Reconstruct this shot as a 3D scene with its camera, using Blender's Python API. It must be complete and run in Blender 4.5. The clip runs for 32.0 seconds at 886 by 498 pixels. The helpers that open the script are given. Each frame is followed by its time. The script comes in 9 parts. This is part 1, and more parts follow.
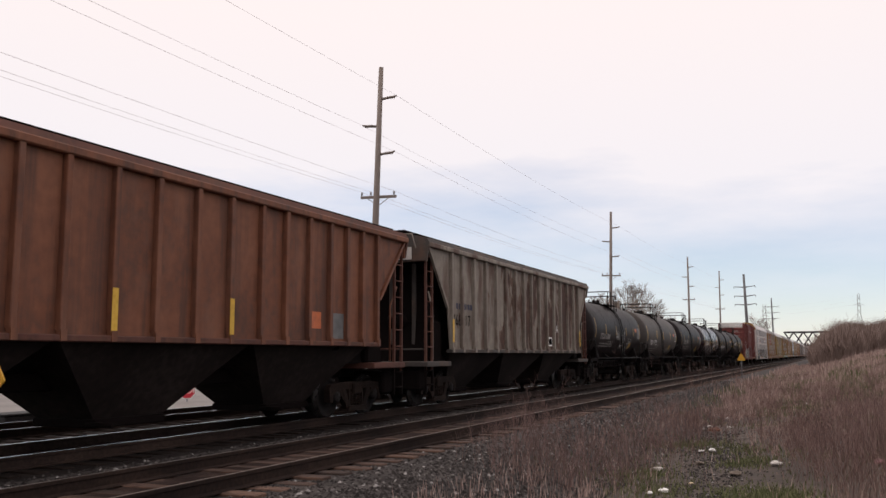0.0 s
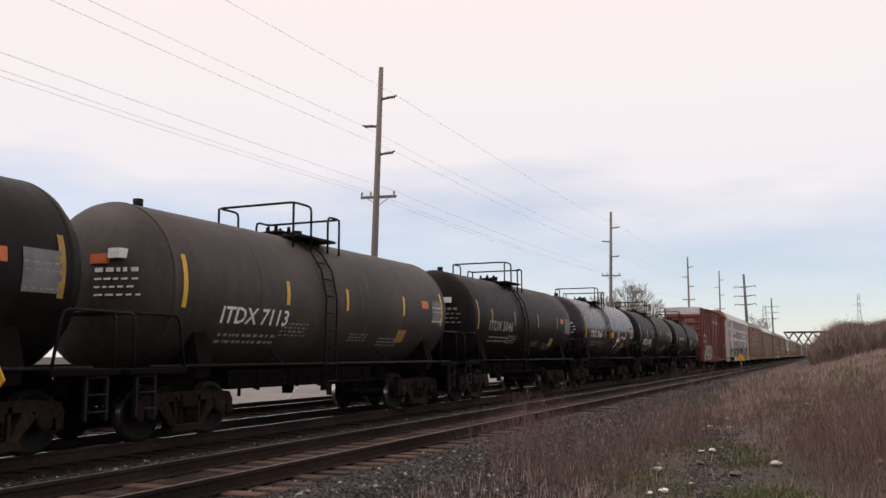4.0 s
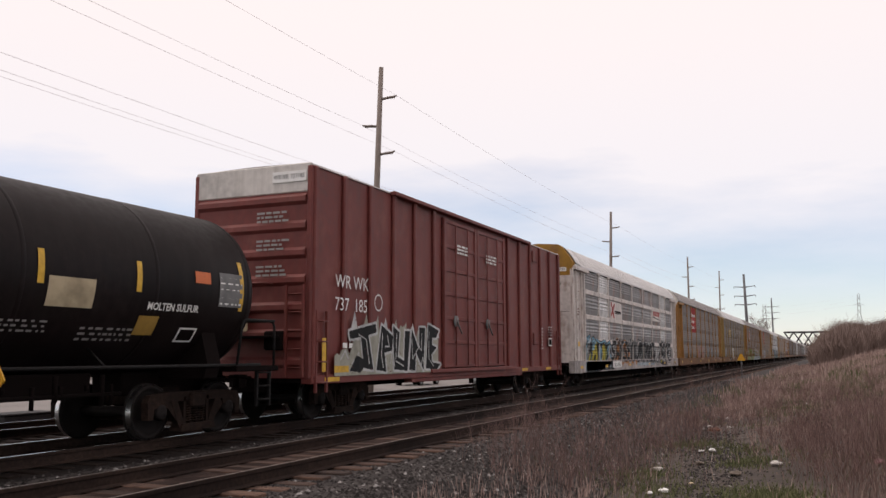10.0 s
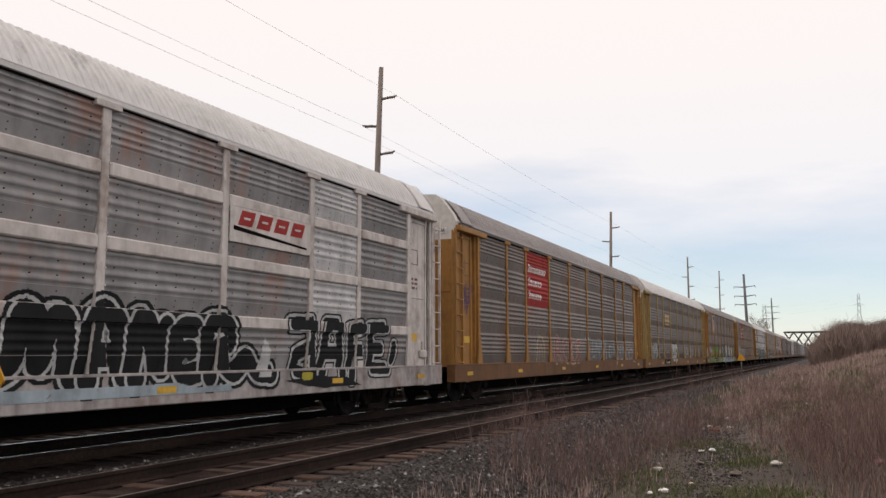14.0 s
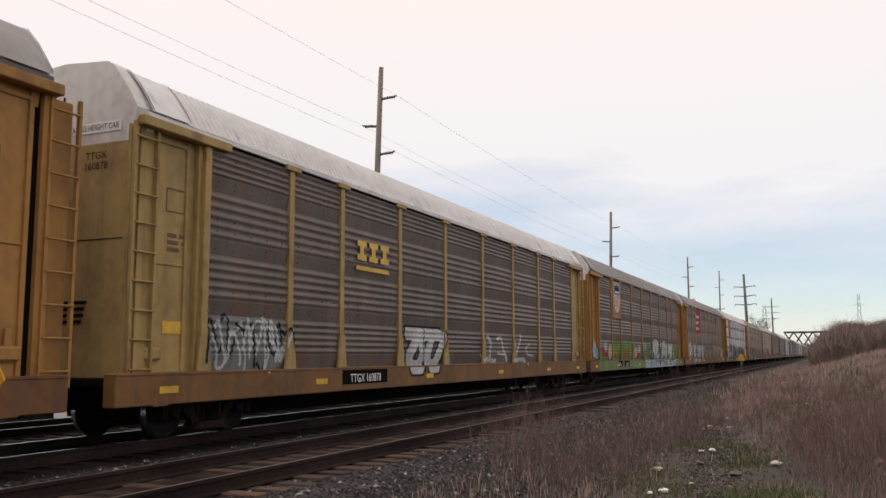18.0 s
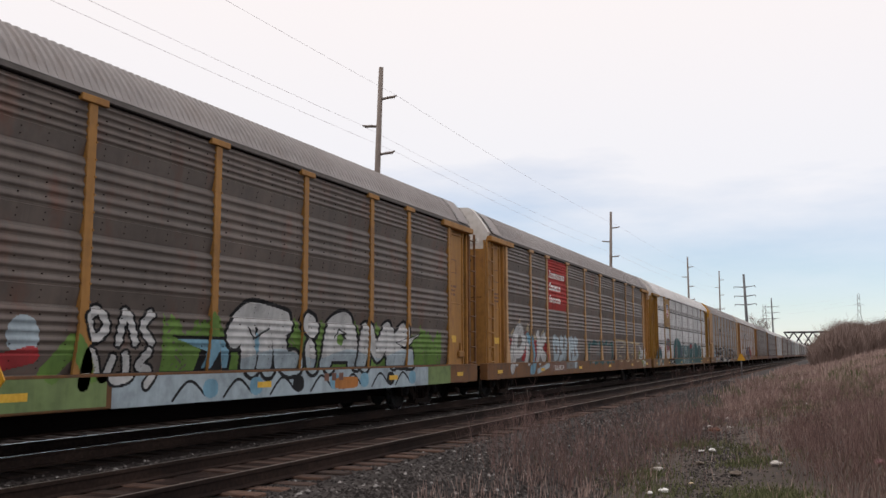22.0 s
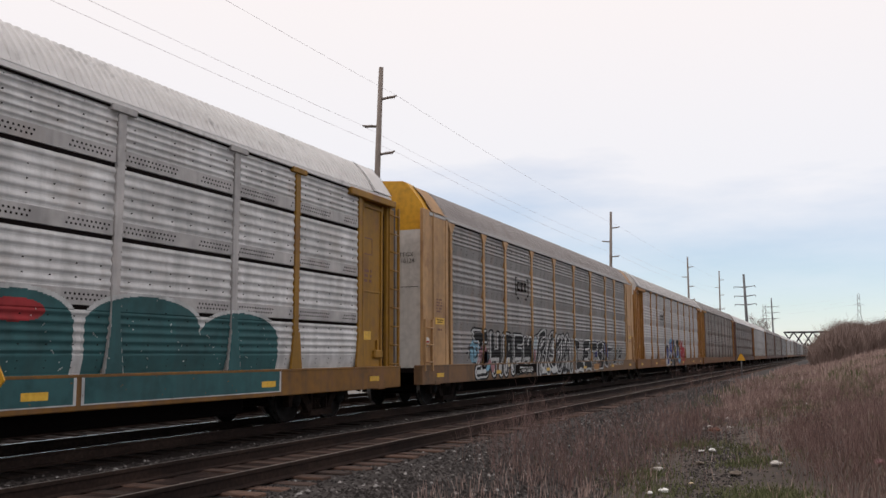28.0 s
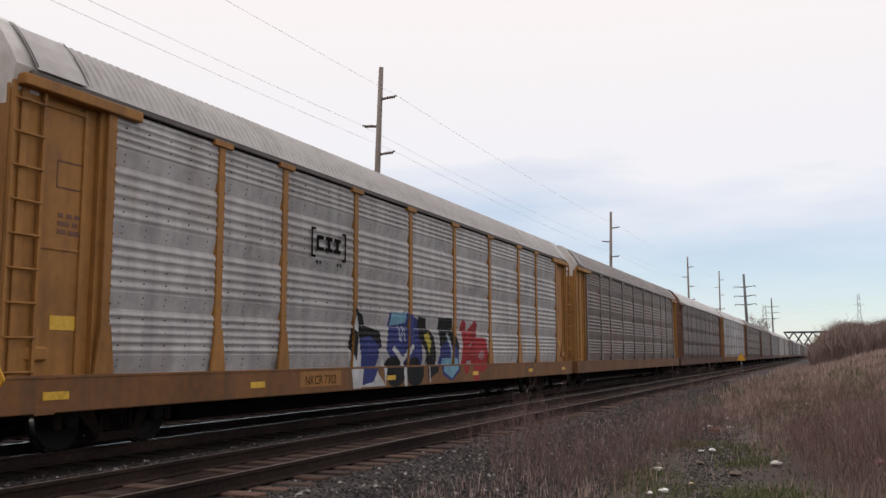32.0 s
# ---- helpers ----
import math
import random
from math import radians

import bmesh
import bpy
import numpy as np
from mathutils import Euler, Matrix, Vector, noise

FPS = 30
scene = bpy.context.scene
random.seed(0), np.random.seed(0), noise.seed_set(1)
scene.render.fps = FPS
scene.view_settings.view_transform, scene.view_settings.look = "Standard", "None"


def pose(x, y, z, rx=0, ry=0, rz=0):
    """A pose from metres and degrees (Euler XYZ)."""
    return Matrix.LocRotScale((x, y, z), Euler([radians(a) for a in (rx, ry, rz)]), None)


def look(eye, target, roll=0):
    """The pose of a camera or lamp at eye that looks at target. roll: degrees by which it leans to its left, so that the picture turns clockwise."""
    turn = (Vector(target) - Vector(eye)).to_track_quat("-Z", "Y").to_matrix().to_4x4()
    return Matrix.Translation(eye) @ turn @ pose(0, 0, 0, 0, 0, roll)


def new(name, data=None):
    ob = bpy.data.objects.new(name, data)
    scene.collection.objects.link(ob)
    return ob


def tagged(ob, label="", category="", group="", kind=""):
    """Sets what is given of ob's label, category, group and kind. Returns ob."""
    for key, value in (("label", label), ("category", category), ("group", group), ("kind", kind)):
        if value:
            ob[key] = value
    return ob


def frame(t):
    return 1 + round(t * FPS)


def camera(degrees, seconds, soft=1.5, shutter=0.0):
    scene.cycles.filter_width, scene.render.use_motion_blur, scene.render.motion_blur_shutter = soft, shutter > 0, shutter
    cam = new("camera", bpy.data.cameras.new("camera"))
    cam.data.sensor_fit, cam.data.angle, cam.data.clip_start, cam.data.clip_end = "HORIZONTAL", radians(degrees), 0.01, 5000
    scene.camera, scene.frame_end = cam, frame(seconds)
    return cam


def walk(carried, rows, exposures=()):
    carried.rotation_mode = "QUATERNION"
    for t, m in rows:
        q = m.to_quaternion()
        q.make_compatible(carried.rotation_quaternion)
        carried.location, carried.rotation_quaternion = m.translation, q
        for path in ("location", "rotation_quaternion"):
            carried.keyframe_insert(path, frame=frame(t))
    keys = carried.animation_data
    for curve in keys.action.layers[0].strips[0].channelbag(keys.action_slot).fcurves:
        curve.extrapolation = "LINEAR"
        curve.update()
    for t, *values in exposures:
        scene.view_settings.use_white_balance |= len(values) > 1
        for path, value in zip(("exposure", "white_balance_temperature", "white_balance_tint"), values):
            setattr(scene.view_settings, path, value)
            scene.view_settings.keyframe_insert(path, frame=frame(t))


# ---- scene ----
# camera on a tripod beside the line, looking along the tracks
cam = camera(54.0, 32.0, soft=1.5)
EYE = pose(0, 0, 1.38, 96.98, 0.2, 23.685)
walk(cam, [(0.0, EYE), (32.0, EYE)], exposures=[
    (0.0, 0.0, 6800, 17), (3.5, -0.04, 6800, 17), (8.8, -0.05, 6800, 17), (10.3, 0.03, 6800, 17), (13.0, 0.05, 6800, 13), (15.0, 0.0, 6800, 13), (20.0, 0.0, 6800, 13),
    (22.0, 0.0, 6550, 12.5), (32.0, -0.02, 6550, 12.5)])

TRAIN_X = -11.24          # centre line of the train's track
NEAR_X = -7.27            # centre line of the empty track
THIRD_X = -15.2
SPEED = 10.306            # metres a second, towards the camera
START = 194.84

# ---- light: thin overcast with a pale blue strip low in the sky ----
world = bpy.data.worlds.new("overcast_sky")
scene.world = world
world.use_nodes = True
wt = world.node_tree
wt.nodes.clear()


def wnode(kind, **kw):
    n = wt.nodes.new(kind)
    for k, v in kw.items():
        n.inputs[k].default_value = v
    return n


w_out = wt.nodes.new("ShaderNodeOutputWorld")
w_bg = wt.nodes.new("ShaderNodeBackground")
w_sky = wt.nodes.new("ShaderNodeTexSky")
w_sky.sky_type = "NISHITA"
w_sky.sun_disc = False
w_sky.sun_elevation = radians(48)
w_sky.sun_rotation = radians(255)
w_sky.air_density, w_sky.dust_density, w_sky.ozone_density = 1.0, 0.2, 3.0
w_gain = wt.nodes.new("ShaderNodeVectorMath")
w_gain.operation = "SCALE"
w_gain.inputs["Scale"].default_value = 0.135
w_tc = wt.nodes.new("ShaderNodeTexCoord")
w_sep = wt.nodes.new("ShaderNodeSeparateXYZ")
w_map = wt.nodes.new("ShaderNodeMapping")
w_map.inputs["Scale"].default_value = (1.0, 1.0, 4.5)
w_noise = wnode("ShaderNodeTexNoise", Scale=2.2, Detail=6.0, Roughness=0.55)
w_ramp = wt.nodes.new("ShaderNodeValToRGB")      # cloud cover by height
w_ramp.color_ramp.elements[0].position, w_ramp.color_ramp.elements[0].color = 0.00, (0.62, 0.62, 0.62, 1)
w_ramp.color_ramp.elements[1].position, w_ramp.color_ramp.elements[1].color = 0.27, (1.3, 1.3, 1.3, 1)
e = w_ramp.color_ramp.elements.new(0.10)
e.color = (0.34, 0.34, 0.34, 1)
e = w_ramp.color_ramp.elements.new(0.17)
e.color = (0.72, 0.72, 0.72, 1)
w_add = wt.nodes.new("ShaderNodeMath")
w_add.operation = "MULTIPLY_ADD"
w_add.inputs[1].default_value = 1.8
w_sum = wt.nodes.new("ShaderNodeMath")
w_sum.operation = "ADD"
w_sum.use_clamp = True
w_cloud = wt.nodes.new("ShaderNodeValToRGB")     # cloud colour by height
w_cloud.color_ramp.elements[0].position, w_cloud.color_ramp.elements[0].color = 0.0, (0.80, 0.88, 0.97, 1)
w_cloud.color_ramp.elements[1].position, w_cloud.color_ramp.elements[1].color = 0.42, (0.975, 0.925, 0.912, 1)
w_mix = wt.nodes.new("ShaderNodeMix")
w_mix.data_type = "RGBA"
L = wt.links.new
L(w_tc.outputs["Generated"], w_sep.inputs[0])
L(w_tc.outputs["Generated"], w_map.inputs["Vector"])
L(w_map.outputs["Vector"], w_noise.inputs["Vector"])
L(w_sep.outputs["Z"], w_ramp.inputs["Fac"])
L(w_sep.outputs["Z"], w_cloud.inputs["Fac"])
L(w_noise.outputs["Fac"], w_add.inputs[0])
w_add.inputs[2].default_value = -0.9
L(w_add.outputs[0], w_sum.inputs[0])
L(w_ramp.outputs["Color"], w_sum.inputs[1])
L(w_sky.outputs["Color"], w_gain.inputs[0])
L(w_gain.outputs["Vector"], w_mix.inputs["A"])
L(w_cloud.outputs["Color"], w_mix.inputs["B"])
L(w_sum.outputs[0], w_mix.inputs["Factor"])
L(w_mix.outputs["Result"], w_bg.inputs["Color"])
w_bg.inputs["Strength"].default_value = 1.0
L(w_bg.outputs[0], w_out.inputs["Surface"])

sun = new("sun", bpy.data.lights.new("sun", "SUN"))
sun.data.energy, sun.data.angle, sun.data.color = 0.9, radians(20), (1.0, 0.95, 0.88)
sun.matrix_world = look((-40, -10, 50), (-11, 0, 0))
# ---- materials ----
def ramp2(nt, fac, stops):
    r = nt.nodes.new("ShaderNodeValToRGB")
    els = r.color_ramp.elements
    while len(els) < len(stops):
        els.new(0.5)
    for el, (p, c) in zip(els, stops):
        el.position, el.color = p, (*c, 1)
    nt.links.new(fac, r.inputs["Fac"])
    return r.outputs["Color"]


def surface(name, base, dark=None, light=None, rough=0.7, metal=0.0, grain=9.0, patch=0.7, bump=0.2, stretch=(1, 1, 1),
            streak=None, streak_amount=0.5, vary=0.0, rust=None, rust_amount=0.4, spec=0.4, rust_at=(0.52, 0.70), rust_scale=(1.6, 1.6, 1.1)):
    """A painted, worn or mineral surface: base colour with large patches, fine grain, optional vertical streaks and rust."""
    m = bpy.data.materials.new(name)
    m.use_nodes = True
    nt = m.node_tree
    b = nt.nodes["Principled BSDF"]
    b.inputs["Metallic"].default_value = metal
    b.inputs["Specular IOR Level"].default_value = spec
    ln = nt.links.new
    dark = dark or tuple(c * 0.72 for c in base)
    light = light or tuple(min(1, c * 1.18) for c in base)
    tc = nt.nodes.new("ShaderNodeTexCoord")
    mp = nt.nodes.new("ShaderNodeMapping")
    mp.inputs["Scale"].default_value = stretch
    ln(tc.outputs["Object"], mp.inputs["Vector"])
    off = nt.nodes.new("ShaderNodeObjectInfo")
    shift = nt.nodes.new("ShaderNodeVectorMath")
    shift.operation = "MULTIPLY_ADD"
    comb = nt.nodes.new("ShaderNodeCombineXYZ")
    for k in range(3):
        ln(off.outputs["Random"], comb.inputs[k])
    ln(comb.outputs[0], shift.inputs[0])
    shift.inputs[1].default_value = (37.0, 53.0, 71.0)
    ln(mp.outputs[0], shift.inputs[2])
    big = nt.nodes.new("ShaderNodeTexNoise")
    big.inputs["Scale"].default_value, big.inputs["Detail"].default_value = patch, 5.0
    fine = nt.nodes.new("ShaderNodeTexNoise")
    fine.inputs["Scale"].default_value, fine.inputs["Detail"].default_value = grain, 6.0
    ln(shift.outputs[0], big.inputs["Vector"])
    ln(shift.outputs[0], fine.inputs["Vector"])
    mixf = nt.nodes.new("ShaderNodeMix")
    mixf.inputs["Factor"].default_value = 0.45
    ln(big.outputs["Fac"], mixf.inputs["A"])
    ln(fine.outputs["Fac"], mixf.inputs["B"])
    col = ramp2(nt, mixf.outputs["Result"], [(0.34, dark), (0.5, base), (0.66, light)])

    def blend(col, colour, amount, scale, lo, hi):
        mp2 = nt.nodes.new("ShaderNodeMapping")
        mp2.inputs["Scale"].default_value = scale
        ln(shift.outputs[0], mp2.inputs["Vector"])
        nz = nt.nodes.new("ShaderNodeTexNoise")
        nz.inputs["Scale"].default_value, nz.inputs["Detail"].default_value, nz.inputs["Roughness"].default_value = 1.0, 7.0, 0.62
        ln(mp2.outputs[0], nz.inputs["Vector"])
        rng = nt.nodes.new("ShaderNodeMapRange")
        rng.inputs["From Min"].default_value, rng.inputs["From Max"].default_value = lo, hi
        rng.inputs["To Max"].default_value = amount
        ln(nz.outputs["Fac"], rng.inputs["Value"])
        mx = nt.nodes.new("ShaderNodeMix")
        mx.data_type = "RGBA"
        ln(rng.outputs[0], mx.inputs["Factor"])
        ln(col, mx.inputs["A"])
        mx.inputs["B"].default_value = (*colour, 1)
        return mx.outputs["Result"]

    if streak:
        col = blend(col, streak, streak_amount, (3.2, 3.2, 0.22), 0.47, 0.72)
    if rust:
        col = blend(col, rust, rust_amount, rust_scale, *rust_at)
    if vary:
        hsv = nt.nodes.new("ShaderNodeHueSaturation")
        rg = nt.nodes.new("ShaderNodeMapRange")
        rg.inputs["To Min"].default_value, rg.inputs["To Max"].default_value = 1 - vary, 1 + vary
        ln(off.outputs["Random"], rg.inputs["Value"])
        ln(rg.outputs[0], hsv.inputs["Value"])
        ln(col, hsv.inputs["Color"])
        col = hsv.outputs["Color"]
    ln(col, b.inputs["Base Color"])
    rr = nt.nodes.new("ShaderNodeMapRange")
    rr.inputs["To Min"].default_value, rr.inputs["To Max"].default_value = max(0.05, rough - 0.14), min(1, rough + 0.14)
    ln(fine.outputs["Fac"], rr.inputs["Value"])
    ln(rr.outputs[0], b.inputs["Roughness"])
    if bump:
        bp = nt.nodes.new("ShaderNodeBump")
        bp.inputs["Strength"].default_value, bp.inputs["Distance"].default_value = bump, 0.01
        ln(fine.outputs["Fac"], bp.inputs["Height"])
        ln(bp.outputs[0], b.inputs["Normal"])
    return m


def island_colours(name, stops, rough=0.9, spec=0.2):
    """Loose small pieces in one mesh, each with its own shade."""
    m = bpy.data.materials.new(name)
    m.use_nodes = True
    nt = m.node_tree
    b = nt.nodes["Principled BSDF"]
    g = nt.nodes.new("ShaderNodeNewGeometry")
    nt.links.new(ramp2(nt, g.outputs["Random Per Island"], stops), b.inputs["Base Color"])
    b.inputs["Roughness"].default_value, b.inputs["Specular IOR Level"].default_value = rough, spec
    return m


RUSTY = (0.16, 0.075, 0.04)
GRIME = (0.05, 0.042, 0.037)
MAT = dict(
    ballast=surface("ballast_bed", (0.028, 0.022, 0.0205), (0.0098, 0.0075, 0.007), (0.062, 0.051, 0.048), 0.95, grain=28, patch=1.2, bump=1.0),
    # oil stain plus the shade under the train, both in the ballast colour
    fouled_shade=surface("oily_shaded_ballast", (0.0115, 0.0085, 0.0078), (0.005, 0.004, 0.0038), (0.022, 0.017, 0.0155), 0.95, grain=26, patch=1.0, bump=1.0, spec=0.1),
    grime=surface("brown_track_dirt", (0.030, 0.019, 0.0165), (0.013, 0.009, 0.008), (0.075, 0.050, 0.042), 0.95, grain=30, patch=2.2, bump=1.0, spec=0.1),
    # oily tie wood with the same under-train shade in its colour
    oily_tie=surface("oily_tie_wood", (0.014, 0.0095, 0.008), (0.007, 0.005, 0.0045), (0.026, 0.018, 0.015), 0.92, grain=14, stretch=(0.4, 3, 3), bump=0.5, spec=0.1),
    stones=island_colours("ballast_stones", [(0, (0.013, 0.011, 0.0105)), (0.6, (0.034, 0.029, 0.0275)), (0.88, (0.075, 0.067, 0.064)), (0.96, (0.15, 0.14, 0.135)), (1, (0.34, 0.325, 0.315))]),
    tie=surface("weathered_tie_wood", (0.052, 0.029, 0.021), (0.018, 0.011, 0.009), (0.14, 0.078, 0.053), 0.9, grain=14, stretch=(0.4, 3, 3), bump=0.6, vary=0.35),
    rail=surface("rusty_rail_steel", (0.024, 0.0155, 0.013), (0.012, 0.0085, 0.008), (0.043, 0.028, 0.022), 0.9, grain=20, bump=0.3, spec=0.1),
    railhead=surface("polished_rail_head", (0.85, 0.85, 0.86), rough=0.24, metal=1.0, grain=3, bump=0.0),
    dullhead=surface("dull_rail_head", (0.30, 0.26, 0.24), rough=0.45, metal=0.8, grain=5, bump=0.05),
    soil=surface("dry_soil", (0.055, 0.041, 0.033), (0.026, 0.02, 0.017), (0.095, 0.073, 0.058), 0.97, grain=5, patch=0.25, bump=0.9),
    pavement=surface("pale_concrete_road", (0.19, 0.172, 0.162), rough=0.9, grain=6, patch=0.4, bump=0.2),
    grass=island_colours("dry_grass", [(0, (0.18, 0.121, 0.108)), (0.5, (0.34, 0.235, 0.205)), (0.85, (0.47, 0.345, 0.30)), (1, (0.58, 0.465, 0.41))]),
    weed=island_colours("reddish_dead_weeds", [(0, (0.09, 0.056, 0.05)), (0.6, (0.18, 0.114, 0.102)), (1, (0.28, 0.19, 0.17))]),
    green=island_colours("green_grass", [(0, (0.065, 0.078, 0.034)), (0.6, (0.12, 0.132, 0.06)), (1, (0.20, 0.195, 0.11))]),
    twig=island_colours("bare_twigs", [(0, (0.14, 0.11, 0.095)), (0.6, (0.21, 0.17, 0.145)), (1, (0.3, 0.25, 0.215))]),
    brush=island_colours("thicket_twigs", [(0, (0.14, 0.098, 0.085)), (0.6, (0.235, 0.168, 0.145)), (1, (0.33, 0.25, 0.215))]),
    bark=surface("bark", (0.13, 0.105, 0.085), rough=0.95, grain=12, bump=0.8),
    pole=surface("weathered_pole_wood", (0.20, 0.165, 0.145), rough=0.9, grain=10, stretch=(3, 3, 0.3), bump=0.4),
    galv=surface("galvanised_steel", (0.30, 0.30, 0.31), rough=0.6, metal=0.3, bump=0.1),
    wire=surface("aluminium_wire", (0.5, 0.44, 0.46), rough=0.6, bump=0.0),
    steel_dark=surface("dark_weathered_steel", (0.12, 0.12, 0.125), rough=0.7, bump=0.1),
    dark_bay=surface("dark_brown_discharge_bay", (0.0165, 0.0115, 0.0105), (0.009, 0.0065, 0.006), (0.03, 0.022, 0.02), 0.9, grain=8, patch=0.7, bump=0.2, spec=0.1),
    bridge=surface("dark_bridge_steel", (0.022, 0.02, 0.021), rough=0.85),
    cast=surface("cast_truck_steel", (0.017, 0.0105, 0.0085), (0.008, 0.0055, 0.005), (0.036, 0.022, 0.017), 0.9, grain=12, bump=0.4, spec=0.1),
    wheel=surface("wheel_steel", (0.014, 0.0115, 0.011), rough=0.75, metal=0.0, grain=10, bump=0.2, spec=0.12),
    tread=surface("bright_wheel_rim", (0.55, 0.54, 0.54), rough=0.3, metal=1.0, bump=0.0),
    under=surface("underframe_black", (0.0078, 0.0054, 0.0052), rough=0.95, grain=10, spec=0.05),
    black=surface("tank_black_paint", (0.0092, 0.0057, 0.006), (0.0058, 0.0036, 0.0037), (0.0165, 0.0112, 0.011), 0.5, grain=7, patch=0.5, bump=0.08, streak=(0.022, 0.018, 0.0165), streak_amount=0.35, spec=0.11),
    brownblack=surface("dusty_brown_black_paint", (0.034, 0.025, 0.021), (0.018, 0.014, 0.012), (0.06, 0.046, 0.038), 0.6, grain=6, patch=0.5, bump=0.1, streak=(0.07, 0.055, 0.045), streak_amount=0.4),
    glossblack=surface("glossy_black_paint", (0.0135, 0.0055, 0.0085), (0.008, 0.0036, 0.0054), (0.023, 0.0105, 0.0145), 0.27, grain=5, patch=0.5, bump=0.02, spec=0.3),
    pipe=surface("black_hand_rail_paint", (0.008, 0.007, 0.007), rough=0.7, spec=0.2),
    white=surface("white_lettering", (0.72, 0.71, 0.69), (0.45, 0.44, 0.42), (0.8, 0.8, 0.78), 0.6, grain=14, bump=0),
    dimstrip=surface("faded_yellow_strip", (0.32, 0.19, 0.04), rough=0.6, grain=10, bump=0),
    dimwhite=surface("worn_white_lettering", (0.27, 0.255, 0.245), rough=0.7, grain=14, bump=0),
    reflect=surface("yellow_reflective_strip", (0.62, 0.36, 0.03), (0.42, 0.24, 0.02), (0.72, 0.45, 0.06), 0.45, grain=12, bump=0),
    orange=surface("orange_placard", (0.55, 0.13, 0.035), rough=0.5, bump=0),
    signyellow=surface("sign_yellow", (0.58, 0.29, 0.015), rough=0.5, bump=0),
    signred=surface("sign_red", (0.45, 0.02, 0.035), rough=0.45, bump=0),
    hopper_orange=surface("faded_orange_brown_paint", (0.165, 0.058, 0.029), (0.09, 0.036, 0.022), (0.22, 0.085, 0.045), 0.7, grain=5, patch=0.5, bump=0.15, streak=(0.045, 0.024, 0.02), streak_amount=0.9, rust=(0.26, 0.115, 0.07), rust_amount=0.5, rust_scale=(0.9, 0.9, 0.6)),
    hopper_grey=surface("weathered_grey_paint", (0.235, 0.20, 0.168), (0.165, 0.138, 0.115), (0.30, 0.262, 0.222), 0.75, grain=5, patch=0.6, bump=0.15, streak=(0.11, 0.072, 0.055), streak_amount=0.6, rust=(0.085, 0.042, 0.03), rust_amount=0.85, rust_scale=(1.1, 1.1, 0.4), rust_at=(0.50, 0.63)),
    box_red=surface("box_car_red_paint", (0.15, 0.030, 0.025), (0.11, 0.023, 0.0195), (0.18, 0.046, 0.038), 0.6, grain=5, patch=0.6, bump=0.12, streak=(0.10, 0.032, 0.027), streak_amount=0.5, rust=(0.25, 0.09, 0.065), rust_amount=0.35),
    stain=surface("dark_rust_stain", (0.062, 0.031, 0.023), (0.04, 0.022, 0.018), (0.1, 0.052, 0.036), 0.85, grain=9, patch=1.2, bump=0.2),
    stain_edge=surface("brown_rust_bloom", (0.12, 0.072, 0.052), (0.085, 0.05, 0.037), (0.16, 0.105, 0.078), 0.8, grain=9, patch=1.2, bump=0.15),
    greywhite=surface("dirty_white_panel", (0.55, 0.52, 0.49), rough=0.7, grain=6, streak=(0.3, 0.27, 0.24), streak_amount=0.6),
)


def rack_paint(name, base):
    return surface(name, base, tuple(c * 0.74 for c in base), tuple(min(1, c * 1.15) for c in base), 0.6, grain=6, patch=0.6, bump=0.1,
                   streak=tuple(c * 0.45 for c in base), streak_amount=0.5, rust=RUSTY, rust_amount=0.6, spec=0.3)


def rack_panel(name, base, wear=(1.2, 0.62, 0.45)):
    return surface(name, base, tuple(c * 0.68 for c in base), tuple(min(1, c * 1.25) for c in base), 0.55, metal=0.0, grain=4, patch=0.9, bump=0.12,
                   streak=tuple(c * 0.5 for c in base), streak_amount=0.6, rust=tuple(b * w for b, w in zip(base, wear)), rust_amount=0.72, rust_scale=(1.1, 1.1, 0.55), rust_at=(0.54, 0.68), vary=0.12, spec=0.55)


